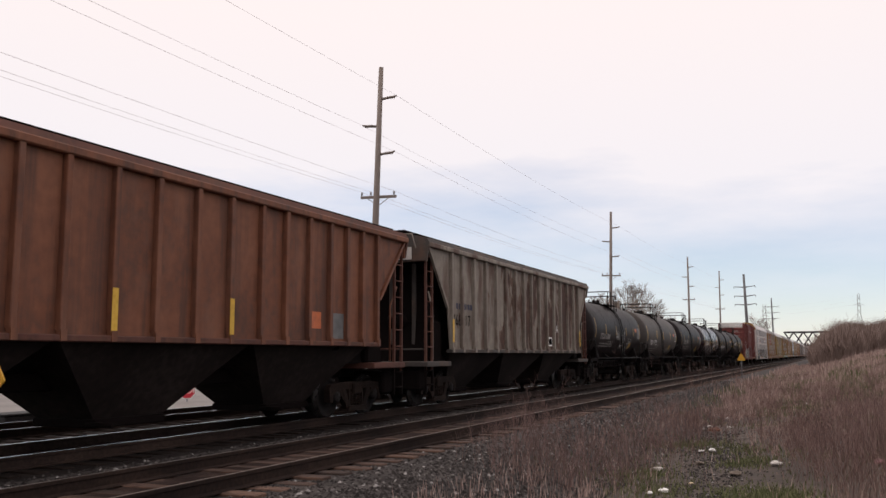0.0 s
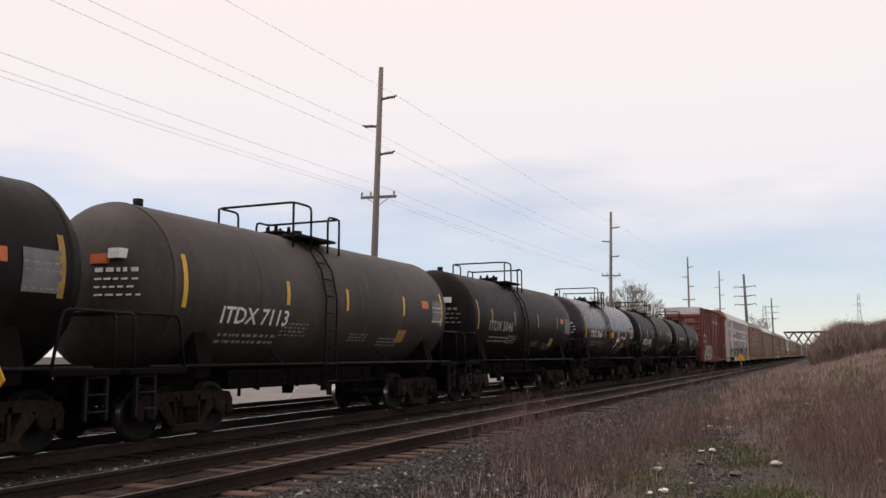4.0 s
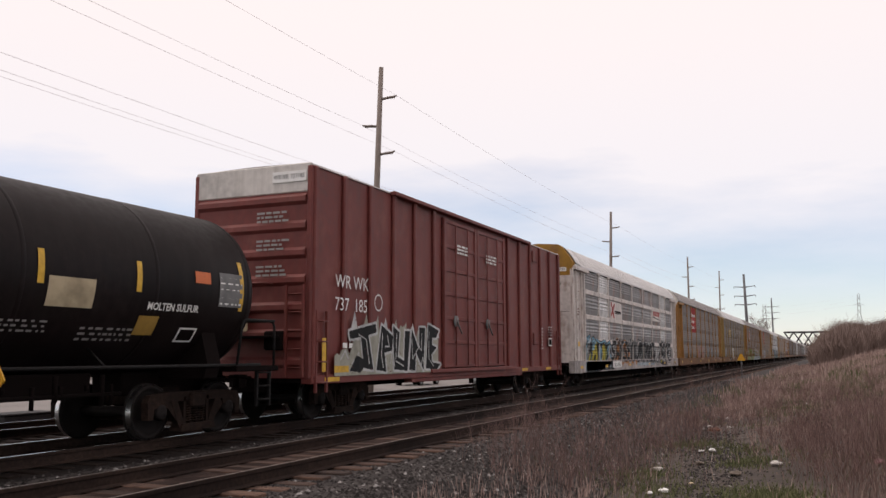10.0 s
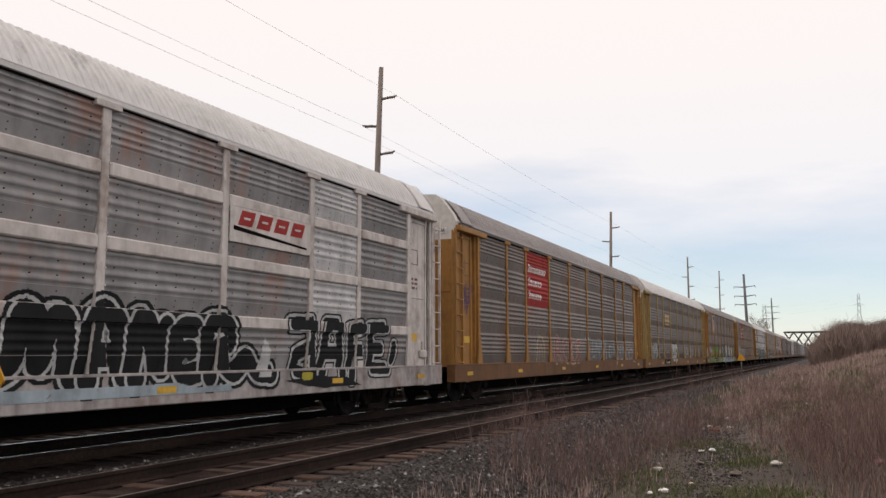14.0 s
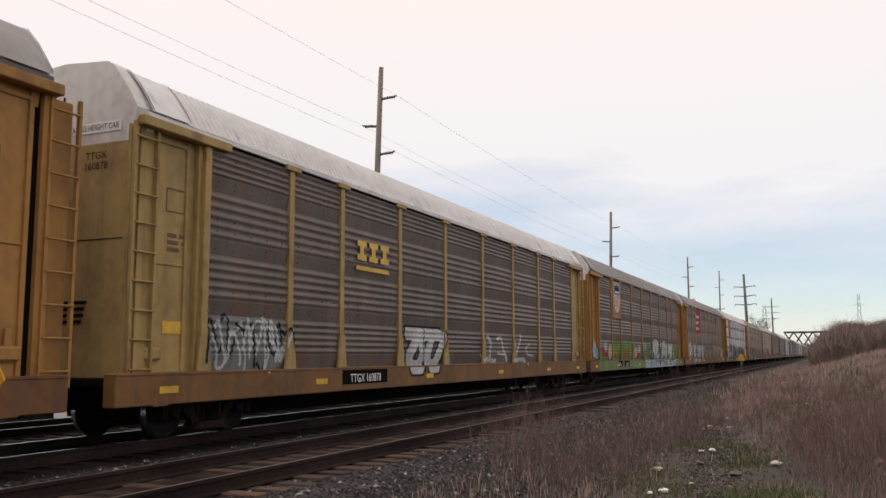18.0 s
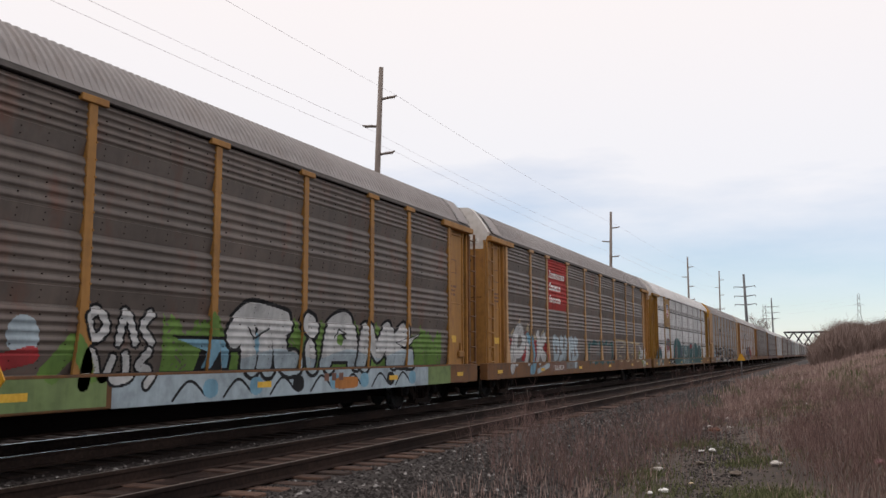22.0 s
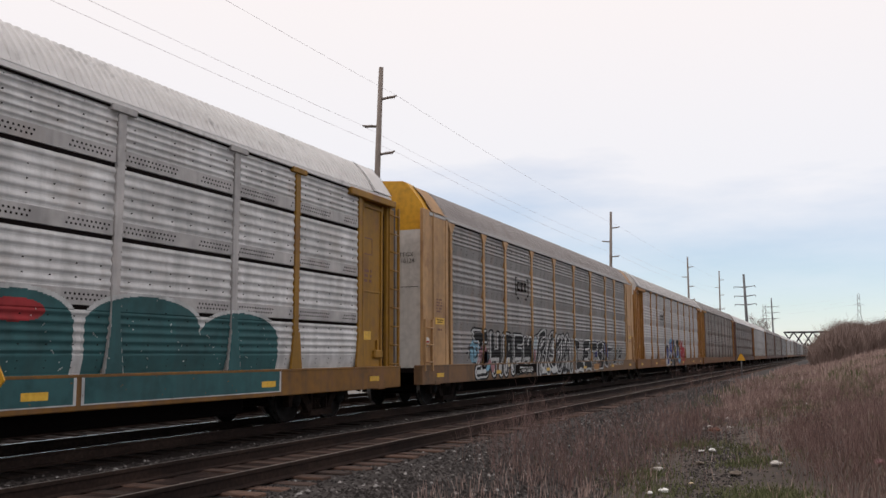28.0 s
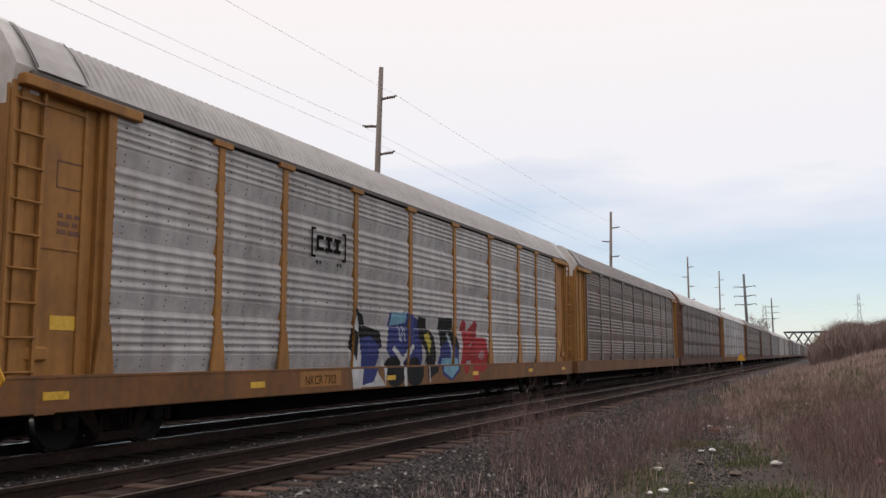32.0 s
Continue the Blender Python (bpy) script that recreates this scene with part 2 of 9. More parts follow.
MAT.update(
    gold=rack_paint("rack_gold_paint", (0.345, 0.168, 0.044)), tan=rack_paint("rack_tan_paint", (0.32, 0.147, 0.038)),
    sand=rack_paint("rack_sand_paint", (0.42, 0.245, 0.115)), mustard=rack_paint("rack_mustard_paint", (0.36, 0.24, 0.09)), yellow=rack_paint("rack_yellow_paint", (0.28, 0.142, 0.018)), brown=rack_paint("rack_brown_paint", (0.16, 0.075, 0.05)),
    silver_frame=rack_paint("rack_off_white_paint", (0.62, 0.56, 0.53)),
    panel_silver=rack_panel("silver_panel", (0.245, 0.235, 0.235)), panel_dark=rack_panel("grimy_brown_grey_panel", (0.108, 0.083, 0.071)), panel_warm=rack_panel("dusty_warm_grey_panel", (0.15, 0.122, 0.107)),
    panel_white=rack_panel("bright_galvanised_panel", (0.56, 0.55, 0.55), (0.7, 0.66, 0.63)), panel_grey=rack_panel("grey_galvanised_panel", (0.36, 0.34, 0.335), (0.8, 0.72, 0.66)),
    panel_mid=rack_panel("dull_grey_panel", (0.20, 0.188, 0.185), (1.0, 0.78, 0.68)),
    endwhite=surface("white_end_paint", (0.62, 0.59, 0.56), (0.45, 0.42, 0.39), (0.7, 0.68, 0.66), 0.6, grain=5, patch=0.6, bump=0.05, streak=(0.45, 0.4, 0.35), streak_amount=0.35),
    roof_white=surface("pale_roof_sheet", (0.64, 0.62, 0.61), (0.55, 0.53, 0.52), (0.72, 0.70, 0.69), 0.6, grain=4, patch=0.25, bump=0.03, rust=(0.2, 0.19, 0.19), rust_amount=0.5, rust_at=(0.6, 0.7)),
    roof_mid=surface("galvanised_roof_sheet", (0.47, 0.445, 0.435), (0.40, 0.375, 0.365), (0.54, 0.515, 0.50), 0.6, grain=4, patch=0.25, bump=0.03, rust=(0.2, 0.18, 0.17), rust_amount=0.35),
    fascia_dark=surface("dark_roof_edge", (0.12, 0.105, 0.098), rough=0.8, grain=6, bump=0.1),
    roof_grey=surface("dusty_roof_sheet", (0.30, 0.275, 0.268), (0.25, 0.225, 0.22), (0.35, 0.32, 0.312), 0.65, grain=4, patch=0.25, bump=0.03, rust=(0.2, 0.15, 0.125), rust_amount=0.3),
)
SILL = {"mustard": (0.17, 0.078, 0.022), "gold": (0.15, 0.064, 0.02), "tan": (0.17, 0.072, 0.021), "sand": (0.15, 0.078, 0.034), "yellow": (0.18, 0.082, 0.013), "brown": (0.09, 0.04, 0.026), "silver_frame": (0.40, 0.36, 0.35)}
for n, c in SILL.items():                      # road grime and the shade low on the side, both in the colour
    MAT[n + "_sill"] = surface("grimy_shaded_sill_" + n, c, tuple(v * 0.6 for v in c), tuple(v * 1.25 for v in c), 0.7, grain=6, patch=0.8, bump=0.15, streak=(0.05, 0.035, 0.028), streak_amount=0.6, rust=RUSTY, rust_amount=0.6)
for n, c in {"hopper_orange": (0.10, 0.038, 0.027), "hopper_grey": (0.062, 0.052, 0.047)}.items():
    MAT[n + "_end"] = surface("grimy_end_" + n, c, tuple(v * 0.5 for v in c), None, 0.8, grain=8, bump=0.2, rust=RUSTY, rust_amount=0.4)
for n, c in dict(gr_white=(0.58, 0.58, 0.58), gr_black=(0.018, 0.018, 0.02), gr_blue=(0.22, 0.42, 0.55), gr_yellow=(0.5, 0.42, 0.06),
                 gr_orange=(0.5, 0.2, 0.06), gr_green=(0.15, 0.26, 0.065), gr_teal=(0.045, 0.12, 0.128), gr_red=(0.38, 0.045, 0.05),
                 gr_deep=(0.05, 0.06, 0.2), gr_pale=(0.42, 0.50, 0.55), gr_grey=(0.22, 0.22, 0.22), gr_cream=(0.55, 0.45, 0.3), gr_lime=(0.2, 0.27, 0.115), gr_pink=(0.40, 0.2, 0.22), gr_purple=(0.2, 0.12, 0.22), gr_sand=(0.40, 0.39, 0.33), gr_olive=(0.2, 0.22, 0.07), sign_red=(0.42, 0.05, 0.045), shield_blue=(0.045, 0.07, 0.17), faded_blue=(0.085, 0.085, 0.12)).items():
    c = tuple(v * 0.82 for v in c)                # road film dulls every coat
    MAT[n] = surface("spray_paint_" + n[3:], c, tuple(v * 0.66 for v in c), rough=0.75, grain=5, patch=1.5, bump=0.05, spec=0.15, streak=tuple(v * 0.5 + 0.02 for v in c), streak_amount=0.55)
# ---- mesh tools ----
class Shape:
    """Gathers faces for one mesh. Slots number the materials."""

    def __init__(self):
        self.v, self.f, self.s, self.smooth = [], [], [], []

    def add(self, verts, faces, slot=0, smooth=False):
        n = len(self.v)
        self.v += [tuple(p) for p in verts]
        self.f += [tuple(i + n for i in q) for q in faces]
        self.s += [slot] * len(faces)
        self.smooth += [smooth] * len(faces)
        return self

    def box(self, x0, x1, y0, y1, z0, z1, slot=0):
        v = [(x0, y0, z0), (x1, y0, z0), (x1, y1, z0), (x0, y1, z0), (x0, y0, z1), (x1, y0, z1), (x1, y1, z1), (x0, y1, z1)]
        return self.add(v, [(3, 2, 1, 0), (4, 5, 6, 7), (0, 1, 5, 4), (1, 2, 6, 5), (2, 3, 7, 6), (3, 0, 4, 7)], slot)

    def slab(self, x0, x1, y0, y1, z0, z1, c=0.02, slot=0):
        """A box whose edges are chamfered by c."""
        a = []
        for z, k in ((z0, c), (z0 + c, 0), (z1 - c, 0), (z1, c)):
            X0, X1, Y0, Y1 = x0 + k, x1 - k, y0 + k, y1 - k
            a += [(X0 + c, Y0, z), (X1 - c, Y0, z), (X1, Y0 + c, z), (X1, Y1 - c, z), (X1 - c, Y1, z), (X0 + c, Y1, z), (X0, Y1 - c, z), (X0, Y0 + c, z)]
        f = [tuple(range(7, -1, -1)), tuple(range(24, 32))]
        for r in range(3):
            for i in range(8):
                j = (i + 1) % 8
                f.append((r * 8 + i, r * 8 + j, r * 8 + 8 + j, r * 8 + 8 + i))
        return self.add(a, f, slot)

    def tube(self, path, r, sides=6, slot=0, caps=True, smooth=True):
        """A round bar along a list of points; r may be a list."""
        pts = [Vector(p) for p in path]
        rs = r if isinstance(r, (list, tuple)) else [r] * len(pts)
        v, f = [], []
        for i, p in enumerate(pts):
            d = (pts[min(i + 1, len(pts) - 1)] - pts[max(i - 1, 0)]).normalized()
            a = d.orthogonal().normalized() if i == 0 else (a - d * a.dot(d)).normalized()
            b = d.cross(a)
            for k in range(sides):
                t = 2 * math.pi * k / sides
                v.append(p + (a * math.cos(t) + b * math.sin(t)) * rs[i])
        for i in range(len(pts) - 1):
            for k in range(sides):
                m = (k + 1) % sides
                f.append((i * sides + k, i * sides + m, (i + 1) * sides + m, (i + 1) * sides + k))
        self.add(v, f, slot, smooth)
        if caps:
            n = len(self.v) - len(v)
            self.f += [tuple(n + k for k in range(sides - 1, -1, -1)), tuple(n + (len(pts) - 1) * sides + k for k in range(sides))]
            self.s += [slot] * 2
            self.smooth += [False] * 2
        return self

    def lathe(self, profile, axis, centre, sides=24, slot=0, smooth=True):
        """Turns (along, radius) pairs round an axis ('x' or 'y') through centre."""
        v, f = [], []
        for a, r in profile:
            for k in range(sides):
                t = 2 * math.pi * k / sides
                c, s = r * math.cos(t), r * math.sin(t)
                p = (a, c, s) if axis == "x" else (s, a, c)
                v.append((p[0] + centre[0], p[1] + centre[1], p[2] + centre[2]))
        n = len(profile)
        for i in range(n - 1):
            for k in range(sides):
                m = (k + 1) % sides
                f.append((i * sides + k, i * sides + m, (i + 1) * sides + m, (i + 1) * sides + k))
        self.add(v, f, slot, smooth)
        return self

    def plate(self, outline, axis, lo, hi, slot=0):
        """A flat outline of two coordinates pushed out along an axis."""
        n = len(outline)

        def at(p, d):
            return (d, p[0], p[1]) if axis == "x" else (p[0], d, p[1]) if axis == "y" else (p[0], p[1], d)
        v = [at(p, lo) for p in outline] + [at(p, hi) for p in outline]
        f = [tuple(range(n - 1, -1, -1)), tuple(range(n, 2 * n))] + [(i, (i + 1) % n, n + (i + 1) % n, n + i) for i in range(n)]
        return self.add(v, f, slot)

    def sweep(self, profile, y0, y1, slot=0, smooth=False, closed=False, steps=1):
        """A cross-section of (x, z) drawn along y."""
        n = len(profile)
        v = [(x, y0 + (y1 - y0) * i / steps, z) for i in range(steps + 1) for x, z in profile]
        f = []
        for i in range(steps):
            for k in range(n if closed else n - 1):
                m = (k + 1) % n
                f.append((i * n + k, i * n + m, (i + 1) * n + m, (i + 1) * n + k))
        self.add(v, f, slot, smooth)
        if closed:
            b = len(self.v) - len(v)
            self.f += [tuple(b + k for k in range(n - 1, -1, -1)), tuple(b + steps * n + k for k in range(n))]
            self.s += [slot] * 2
            self.smooth += [False] * 2
        return self

    def turned(self):
        """The same shape with y reversed."""
        self.v = [(x, -y, z) for x, y, z in self.v]
        return self

    def mesh(self, name, mats):
        me = bpy.data.meshes.new(name)
        me.from_pydata(self.v, [], self.f)
        for m in mats if isinstance(mats, (list, tuple)) else [mats]:
            me.materials.append(m)
        me.polygons.foreach_set("material_index", self.s)
        me.polygons.foreach_set("use_smooth", self.smooth)
        bm = bmesh.new()
        bm.from_mesh(me)
        bmesh.ops.recalc_face_normals(bm, faces=bm.faces)
        bm.to_mesh(me)
        bm.free()
        return me


MESHES = {}


def part(name, shape, mats, parent, label="", at=None):
    """One mesh object under a thing or under a part."""
    me = shape if isinstance(shape, bpy.types.Mesh) else shape.mesh(name, mats)
    ob = new(name, me)
    ob.parent = parent
    if at is not None:
        ob.matrix_basis = at
    return tagged(ob, label) if label else ob


def shared(key, make, mats):
    """A mesh that alike pieces share."""
    if key not in MESHES:
        MESHES[key] = make().mesh(key.split("/")[0], mats)
    return MESHES[key]


def recolour(ob, mats):
    """Gives one object of a shared mesh its own paint."""
    for slot, m in zip(ob.material_slots, mats if isinstance(mats, (list, tuple)) else [mats]):
        slot.link = "OBJECT"
        slot.material = m
    return ob


def thing(name, label, category, m, group="", kind=""):
    ob = new(name)
    ob.matrix_basis = m
    return tagged(ob, label, category, group, kind)


def solid(name, shape, mats, label, category, m=None, group="", kind=""):
    ob = new(name, shape.mesh(name, mats))
    if m is not None:
        ob.matrix_basis = m
    return tagged(ob, label, category, group, kind)


def lettering(body, height, place, align="CENTER", squeeze=1.0, bold=0.0):
    """Words as flat outlines with a little depth; place(u, v) gives the point for u along and v up. Returns a Shape."""
    cu = bpy.data.curves.new("letters", "FONT")
    cu.body, cu.size, cu.align_x, cu.resolution_u = body, height / 0.72, align, 2
    cu.offset = bold * height
    ob = bpy.data.objects.new("letters", cu)
    me = bpy.data.meshes.new_from_object(ob)
    s = Shape()
    s.add([place(v.co.x * squeeze, v.co.y) for v in me.vertices], [tuple(p.vertices) for p in me.polygons])
    bpy.data.objects.remove(ob)
    bpy.data.curves.remove(cu)
    bpy.data.meshes.remove(me)
    return s
# ---- ground, tracks, road ----
def smooth_step(a, b, x):
    t = min(1, max(0, (x - a) / (b - a)))
    return t * t * (3 - 2 * t)


def ground_z(x, y):
    z = -0.62 - 0.08 * smooth_step(-5, -18, x)
    z += 0.25 * smooth_step(-4.5, 1.5, x)                                  # verge climbs from the ballast
    z += 1.9 * smooth_step(-4.0, 6.0, x) * smooth_step(28, 95, y)           # bank beside the line
    z += 1.9 * smooth_step(0.0, 14.0, x) * smooth_step(60, 150, y)
    z += 0.10 * noise.noise((x * 0.35, y * 0.35, 0)) * smooth_step(-5.5, -3.5, x)
    z -= 0.12 * smooth_step(-17.3, -19, x)
    return z


def sheet(xs, ys, fz):
    s = Shape()
    v = [(x, y, fz(x, y)) for y in ys for x in xs]
    n = len(xs)
    f = [(j * n + i, j * n + i + 1, (j + 1) * n + i + 1, (j + 1) * n + i) for j in range(len(ys) - 1) for i in range(n - 1)]
    return s.add(v, f, 0, True)


xs = [-4000, -1500, -500, -200, -100, -60, -40, -30, -24, -20, -19, -18, -17, -12, -6] + [-5.5 + 0.5 * i for i in range(50)] + [20, 22, 26, 32, 40, 60, 100, 300, 1000, 4000]
ys = [-3000, -800, -200, -60, -20, -5] + [0.8 * i for i in range(60)] + [48 + 4 * i for i in range(40)] + [210, 240, 300, 400, 600, 1000, 2000, 4500]
ground = solid("ground", sheet(xs, ys, ground_z), MAT["soil"], "brown dry soil and gravel verge beside the railway", "ground", kind="structure")

# ballast: one bed under three tracks with sloping shoulders
bed = Shape()
prof = [(-18.6, -0.75), (-17.2, -0.215), (-4.95, -0.215), (-4.6, -0.28), (-3.5, -0.60), (-3.1, -0.80)]
bed.sweep(prof, -120, 900, steps=2)
solid("ballast_bed", bed, MAT["ballast"], "grey crushed stone ballast bed under three tracks", "ballast", kind="structure")


# dark strip about as wide as the train; its shade is painted in
solid("fouled_ballast", Shape().sweep([(-13.2, -0.211), (-9.6, -0.211)], -120, 900, steps=2), MAT["fouled_shade"], "oily ballast along the main track, darkened for shade under the train", "ballast", kind="structure")


solid("gauge_ballast", sheet([NEAR_X + d for d in (-0.66, -0.4, -0.1, 0.2, 0.45, 0.66)], [0.31 * k for k in range(-10, 420)], lambda x, y: -0.192 + 0.016 * noise.noise((x * 2.3, y * 1.3, 4.0))), MAT["grime"], "dark dirt and crushed stone filling the near track", "ballast", kind="structure")


def pebble(s, x, y, z, r, rng):
    a = rng.random() * 6.28
    pts = []
    for k in range(5):
        t = a + k * 1.2566
        q = r * (0.7 + 0.6 * rng.random())
        pts.append((x + q * math.cos(t), y + q * math.sin(t), z + r * 0.15 * rng.random()))
    pts.append((x + r * 0.3 * (rng.random() - 0.5), y + r * 0.3 * (rng.random() - 0.5), z + r * (0.5 + 0.6 * rng.random())))
    s.add(pts, [(i, (i + 1) % 5, 5) for i in range(5)])


rng = random.Random(4)
st = Shape()
for i in range(84000):
    y = 5 + 50 * rng.random() ** 1.7 if i < 78000 else rng.uniform(-6, 5)
    x = rng.uniform(-9.75, -2.9) if i % 3 else rng.uniform(-5.4, -2.9)
    gz = float(np.interp(x, [-4.95, -4.6, -3.5, -3.1], [-0.215, -0.28, -0.60, -0.80]))
    if x > -4.2:
        gz = max(gz, ground_z(x, y))
    r = rng.uniform(0.016, 0.042)
    if abs(abs(x - NEAR_X) - 0.75) < 0.1 or abs(x - NEAR_X) < 0.62 and i % 5:
        continue
    pebble(st, x, y, gz - 0.008, r, rng)
tagged(solid("ballast_stones", st, MAT["stones"], "loose grey crushed stones on the ballast", "stones"), kind="stuff")
st = Shape()
for i in range(5000):                    # gravel patch in the grass
    y = 10 + 13 * rng.random()
    x = -0.10 * y - 0.35 + rng.gauss(0, 0.42)
    pebble(st, x, y, ground_z(x, y) - 0.005, rng.uniform(0.012, 0.035), rng)
tagged(solid("gravel_patch", st, MAT["stones"], "grey gravel scattered in the verge grass", "gravel"), kind="stuff")

RAIL = [(-0.07, -0.185), (0.07, -0.185), (0.07, -0.172), (0.012, -0.15), (0.012, -0.05), (0.036, -0.04), (0.036, -0.006), (0.030, 0.0),
        (-0.030, 0.0), (-0.036, -0.006), (-0.036, -0.04), (-0.012, -0.05), (-0.012, -0.15), (-0.07, -0.172)]


def tie_shape():
    return Shape().slab(-1.3, 1.3, -0.115, 0.115, -0.36, -0.188, 0.012)


def railway_track(x, label, head, ties, wood):
    tr = thing("track", label, "track", pose(x, 0, 0), "parallel railway tracks", "structure")
    for sx in (-0.7535, 0.7535):
        s = Shape()
        for i in range(5):
            a, b = (-120, -20, 60, 160, 400, 900)[i:i + 2]
            s.sweep([(px + sx, pz) for px, pz in RAIL], a, b, closed=True)
        rail = part("rail", s, MAT["rail"], tr, "rust-brown steel rail with a worn head")
        part("rail_head", Shape().sweep([(sx - 0.018, 0.0025), (sx + 0.014, 0.0025)], -120, 900), head, rail, "polished running surface")
    rg = random.Random(int(-x * 10))
    y, joined, n = -3.0, Shape(), 0
    while y < 300:
        yy = y + rg.uniform(-0.03, 0.03)
        if n < ties and 3 < y < 130:
            ob = part("tie", shared("tie/" + wood, tie_shape, MAT[wood]), None, tr, at=pose(rg.uniform(-0.06, 0.06), yy, rg.uniform(-0.02, 0.014), 0, 0, rg.uniform(-0.8, 0.8)))
            n += 1
        else:
            joined.box(-1.3, 1.3, yy - 0.115, yy + 0.115, -0.36, -0.19)
        y += 0.50
    tagged(part("far_ties", joined, MAT[wood], tr), kind="stuff")
    return tr


railway_track(NEAR_X, "empty track with rusty rails and brown wooden ties", MAT["dullhead"], 240, "tie")
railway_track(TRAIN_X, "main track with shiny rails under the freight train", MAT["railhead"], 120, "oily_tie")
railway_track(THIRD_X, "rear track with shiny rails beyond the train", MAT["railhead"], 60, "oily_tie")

road = Shape()
road.sweep([(-60, -0.66), (-19.6, -0.60), (-19.3, -0.72)], -150, 500, steps=2)
solid("road", road, MAT["pavement"], "pale concrete road beyond the tracks", "road", kind="structure")
# ---- poles and wires ----
def curve_line(a, b, sag, n=14):
    return [tuple(Vector(a).lerp(Vector(b), i / n) - Vector((0, 0, 4 * sag * (i / n) * (1 - i / n)))) for i in range(n + 1)]


POLE_X = -22.0
POLES = [  # place along the line, lean, height of the top, gaps from the top to the arms and the crossarm
    (-16.0, 0.0, 17.9, (1.65, 3.15, 4.7, 7.1)), (40.55, 1.95, 17.64, (1.65, 3.15, 4.7, 7.1)), (96.3, 1.55, 18.11, (1.75, 3.3, 5.0, 7.22)),
    (158.45, 0.3, 19.35, (1.75, 3.5, 5.2, 7.6)), (207.45, 0.7, 21.09, (2.0, 3.7, 5.45, 8.68))]


def utility_pole(y, lean, h, gaps):
    p = thing("utility_pole", "tall weathered wooden pole with three stand-off arms and a crossarm", "utility pole", pose(POLE_X, y, -0.7, 0, lean), "poles along the line")
    part("shaft", Shape().tube([(0, 0, 0), (0, 0, 0.5 * h), (0, 0, h)], [0.22, 0.18, 0.13], 12), MAT["pole"], p)
    for gap, sx in zip(gaps, (1, -1, 1)):
        z = h - gap - 0.04
        s = Shape().tube([(0.1 * sx, 0, z - 0.08), (0.75 * sx, 0, z - 0.02), (1.0 * sx, 0, z + 0.04)], [0.075, 0.06, 0.05], 8)
        for k in range(4):
            s.lathe([(0, 0.03), (0.0, 0.085), (0.03, 0.085), (0.03, 0.03)], "x", (sx * (0.45 + 0.13 * k), 0, z - 0.03), 8)
        part("stand_off_arm", s, MAT["pole"], p, "grey stand-off insulator arm")
    z = h - gaps[3]
    arm = part("crossarm", Shape().slab(-1.05, 1.08, 0.13, 0.25, z - 0.07, z + 0.07, 0.01), MAT["pole"], p, "wooden crossarm")
    for x in (-1.0, -0.45, 0.95):
        part("insulator", Shape().tube([(x, 0.19, z + 0.07), (x, 0.19, z + 0.2), (x, 0.19, z + 0.3)], [0.025, 0.06, 0.045], 8), MAT["galv"], arm)
    for sx in (-1, 1):
        part("brace", Shape().tube([(sx * 0.62, 0.19, z - 0.07), (0, 0.18, z - 0.5)], 0.022, 5), MAT["galv"], p)
    return p


for row in POLES:
    utility_pole(*row)


def pole_point(row, x, gap):
    y, lean, h, gaps = row
    a, z = radians(lean), h - gaps[gap]
    return (POLE_X + x * math.cos(a) + z * math.sin(a), y + 0.1, -0.7 + z * math.cos(a) - x * math.sin(a))


for x, gap, lift in ((1.0, 0, 0.0), (-1.0, 1, 0.0), (1.0, 2, 0.0), (-1.0, 3, 0.3), (-0.45, 3, 0.3), (0.95, 3, 0.3)):
    s = Shape()
    for a, b in zip(POLES[:-1], POLES[1:]):
        up = Vector((0, 0, lift))
        s.tube(curve_line(Vector(pole_point(a, x, gap)) + up, Vector(pole_point(b, x, gap)) + up, 0.35), 0.006, 4, caps=False)
    solid("overhead_wire", s, MAT["wire"], "thin grey overhead wire strung between wooden poles", "wire", group="overhead wires")


def steel_pole(x, y, h, span, zs, lean=0):
    p = thing("transmission_pole", "grey transmission pole with three crossarms", "transmission pole", pose(x, y, -0.7, 0, lean), "distant transmission poles")
    part("shaft", Shape().tube([(0, 0, 0), (0, 0, h + 0.7)], [0.6, 0.34], 10), MAT["steel_dark"], p)
    for z in zs:
        a = part("crossarm", Shape().tube([(-span, 0, z + 0.35), (0, 0, z), (span, 0, z + 0.35)], [0.1, 0.2, 0.1], 6), MAT["steel_dark"], p)
        for sx in (-1, 1):
            part("insulator", Shape().tube([(sx * span, 0, z + 0.3), (sx * span, 0, z - 0.25)], 0.1, 5), MAT["steel_dark"], a)
    return p


steel_pole(-23.1, 300.0, 27.5, 3.3, (23.9, 20.9, 18.1), -1.39)
steel_pole(-28.8, 560.0, 35.1, 4.1, (30.4, 26.8, 23.2), -0.63)


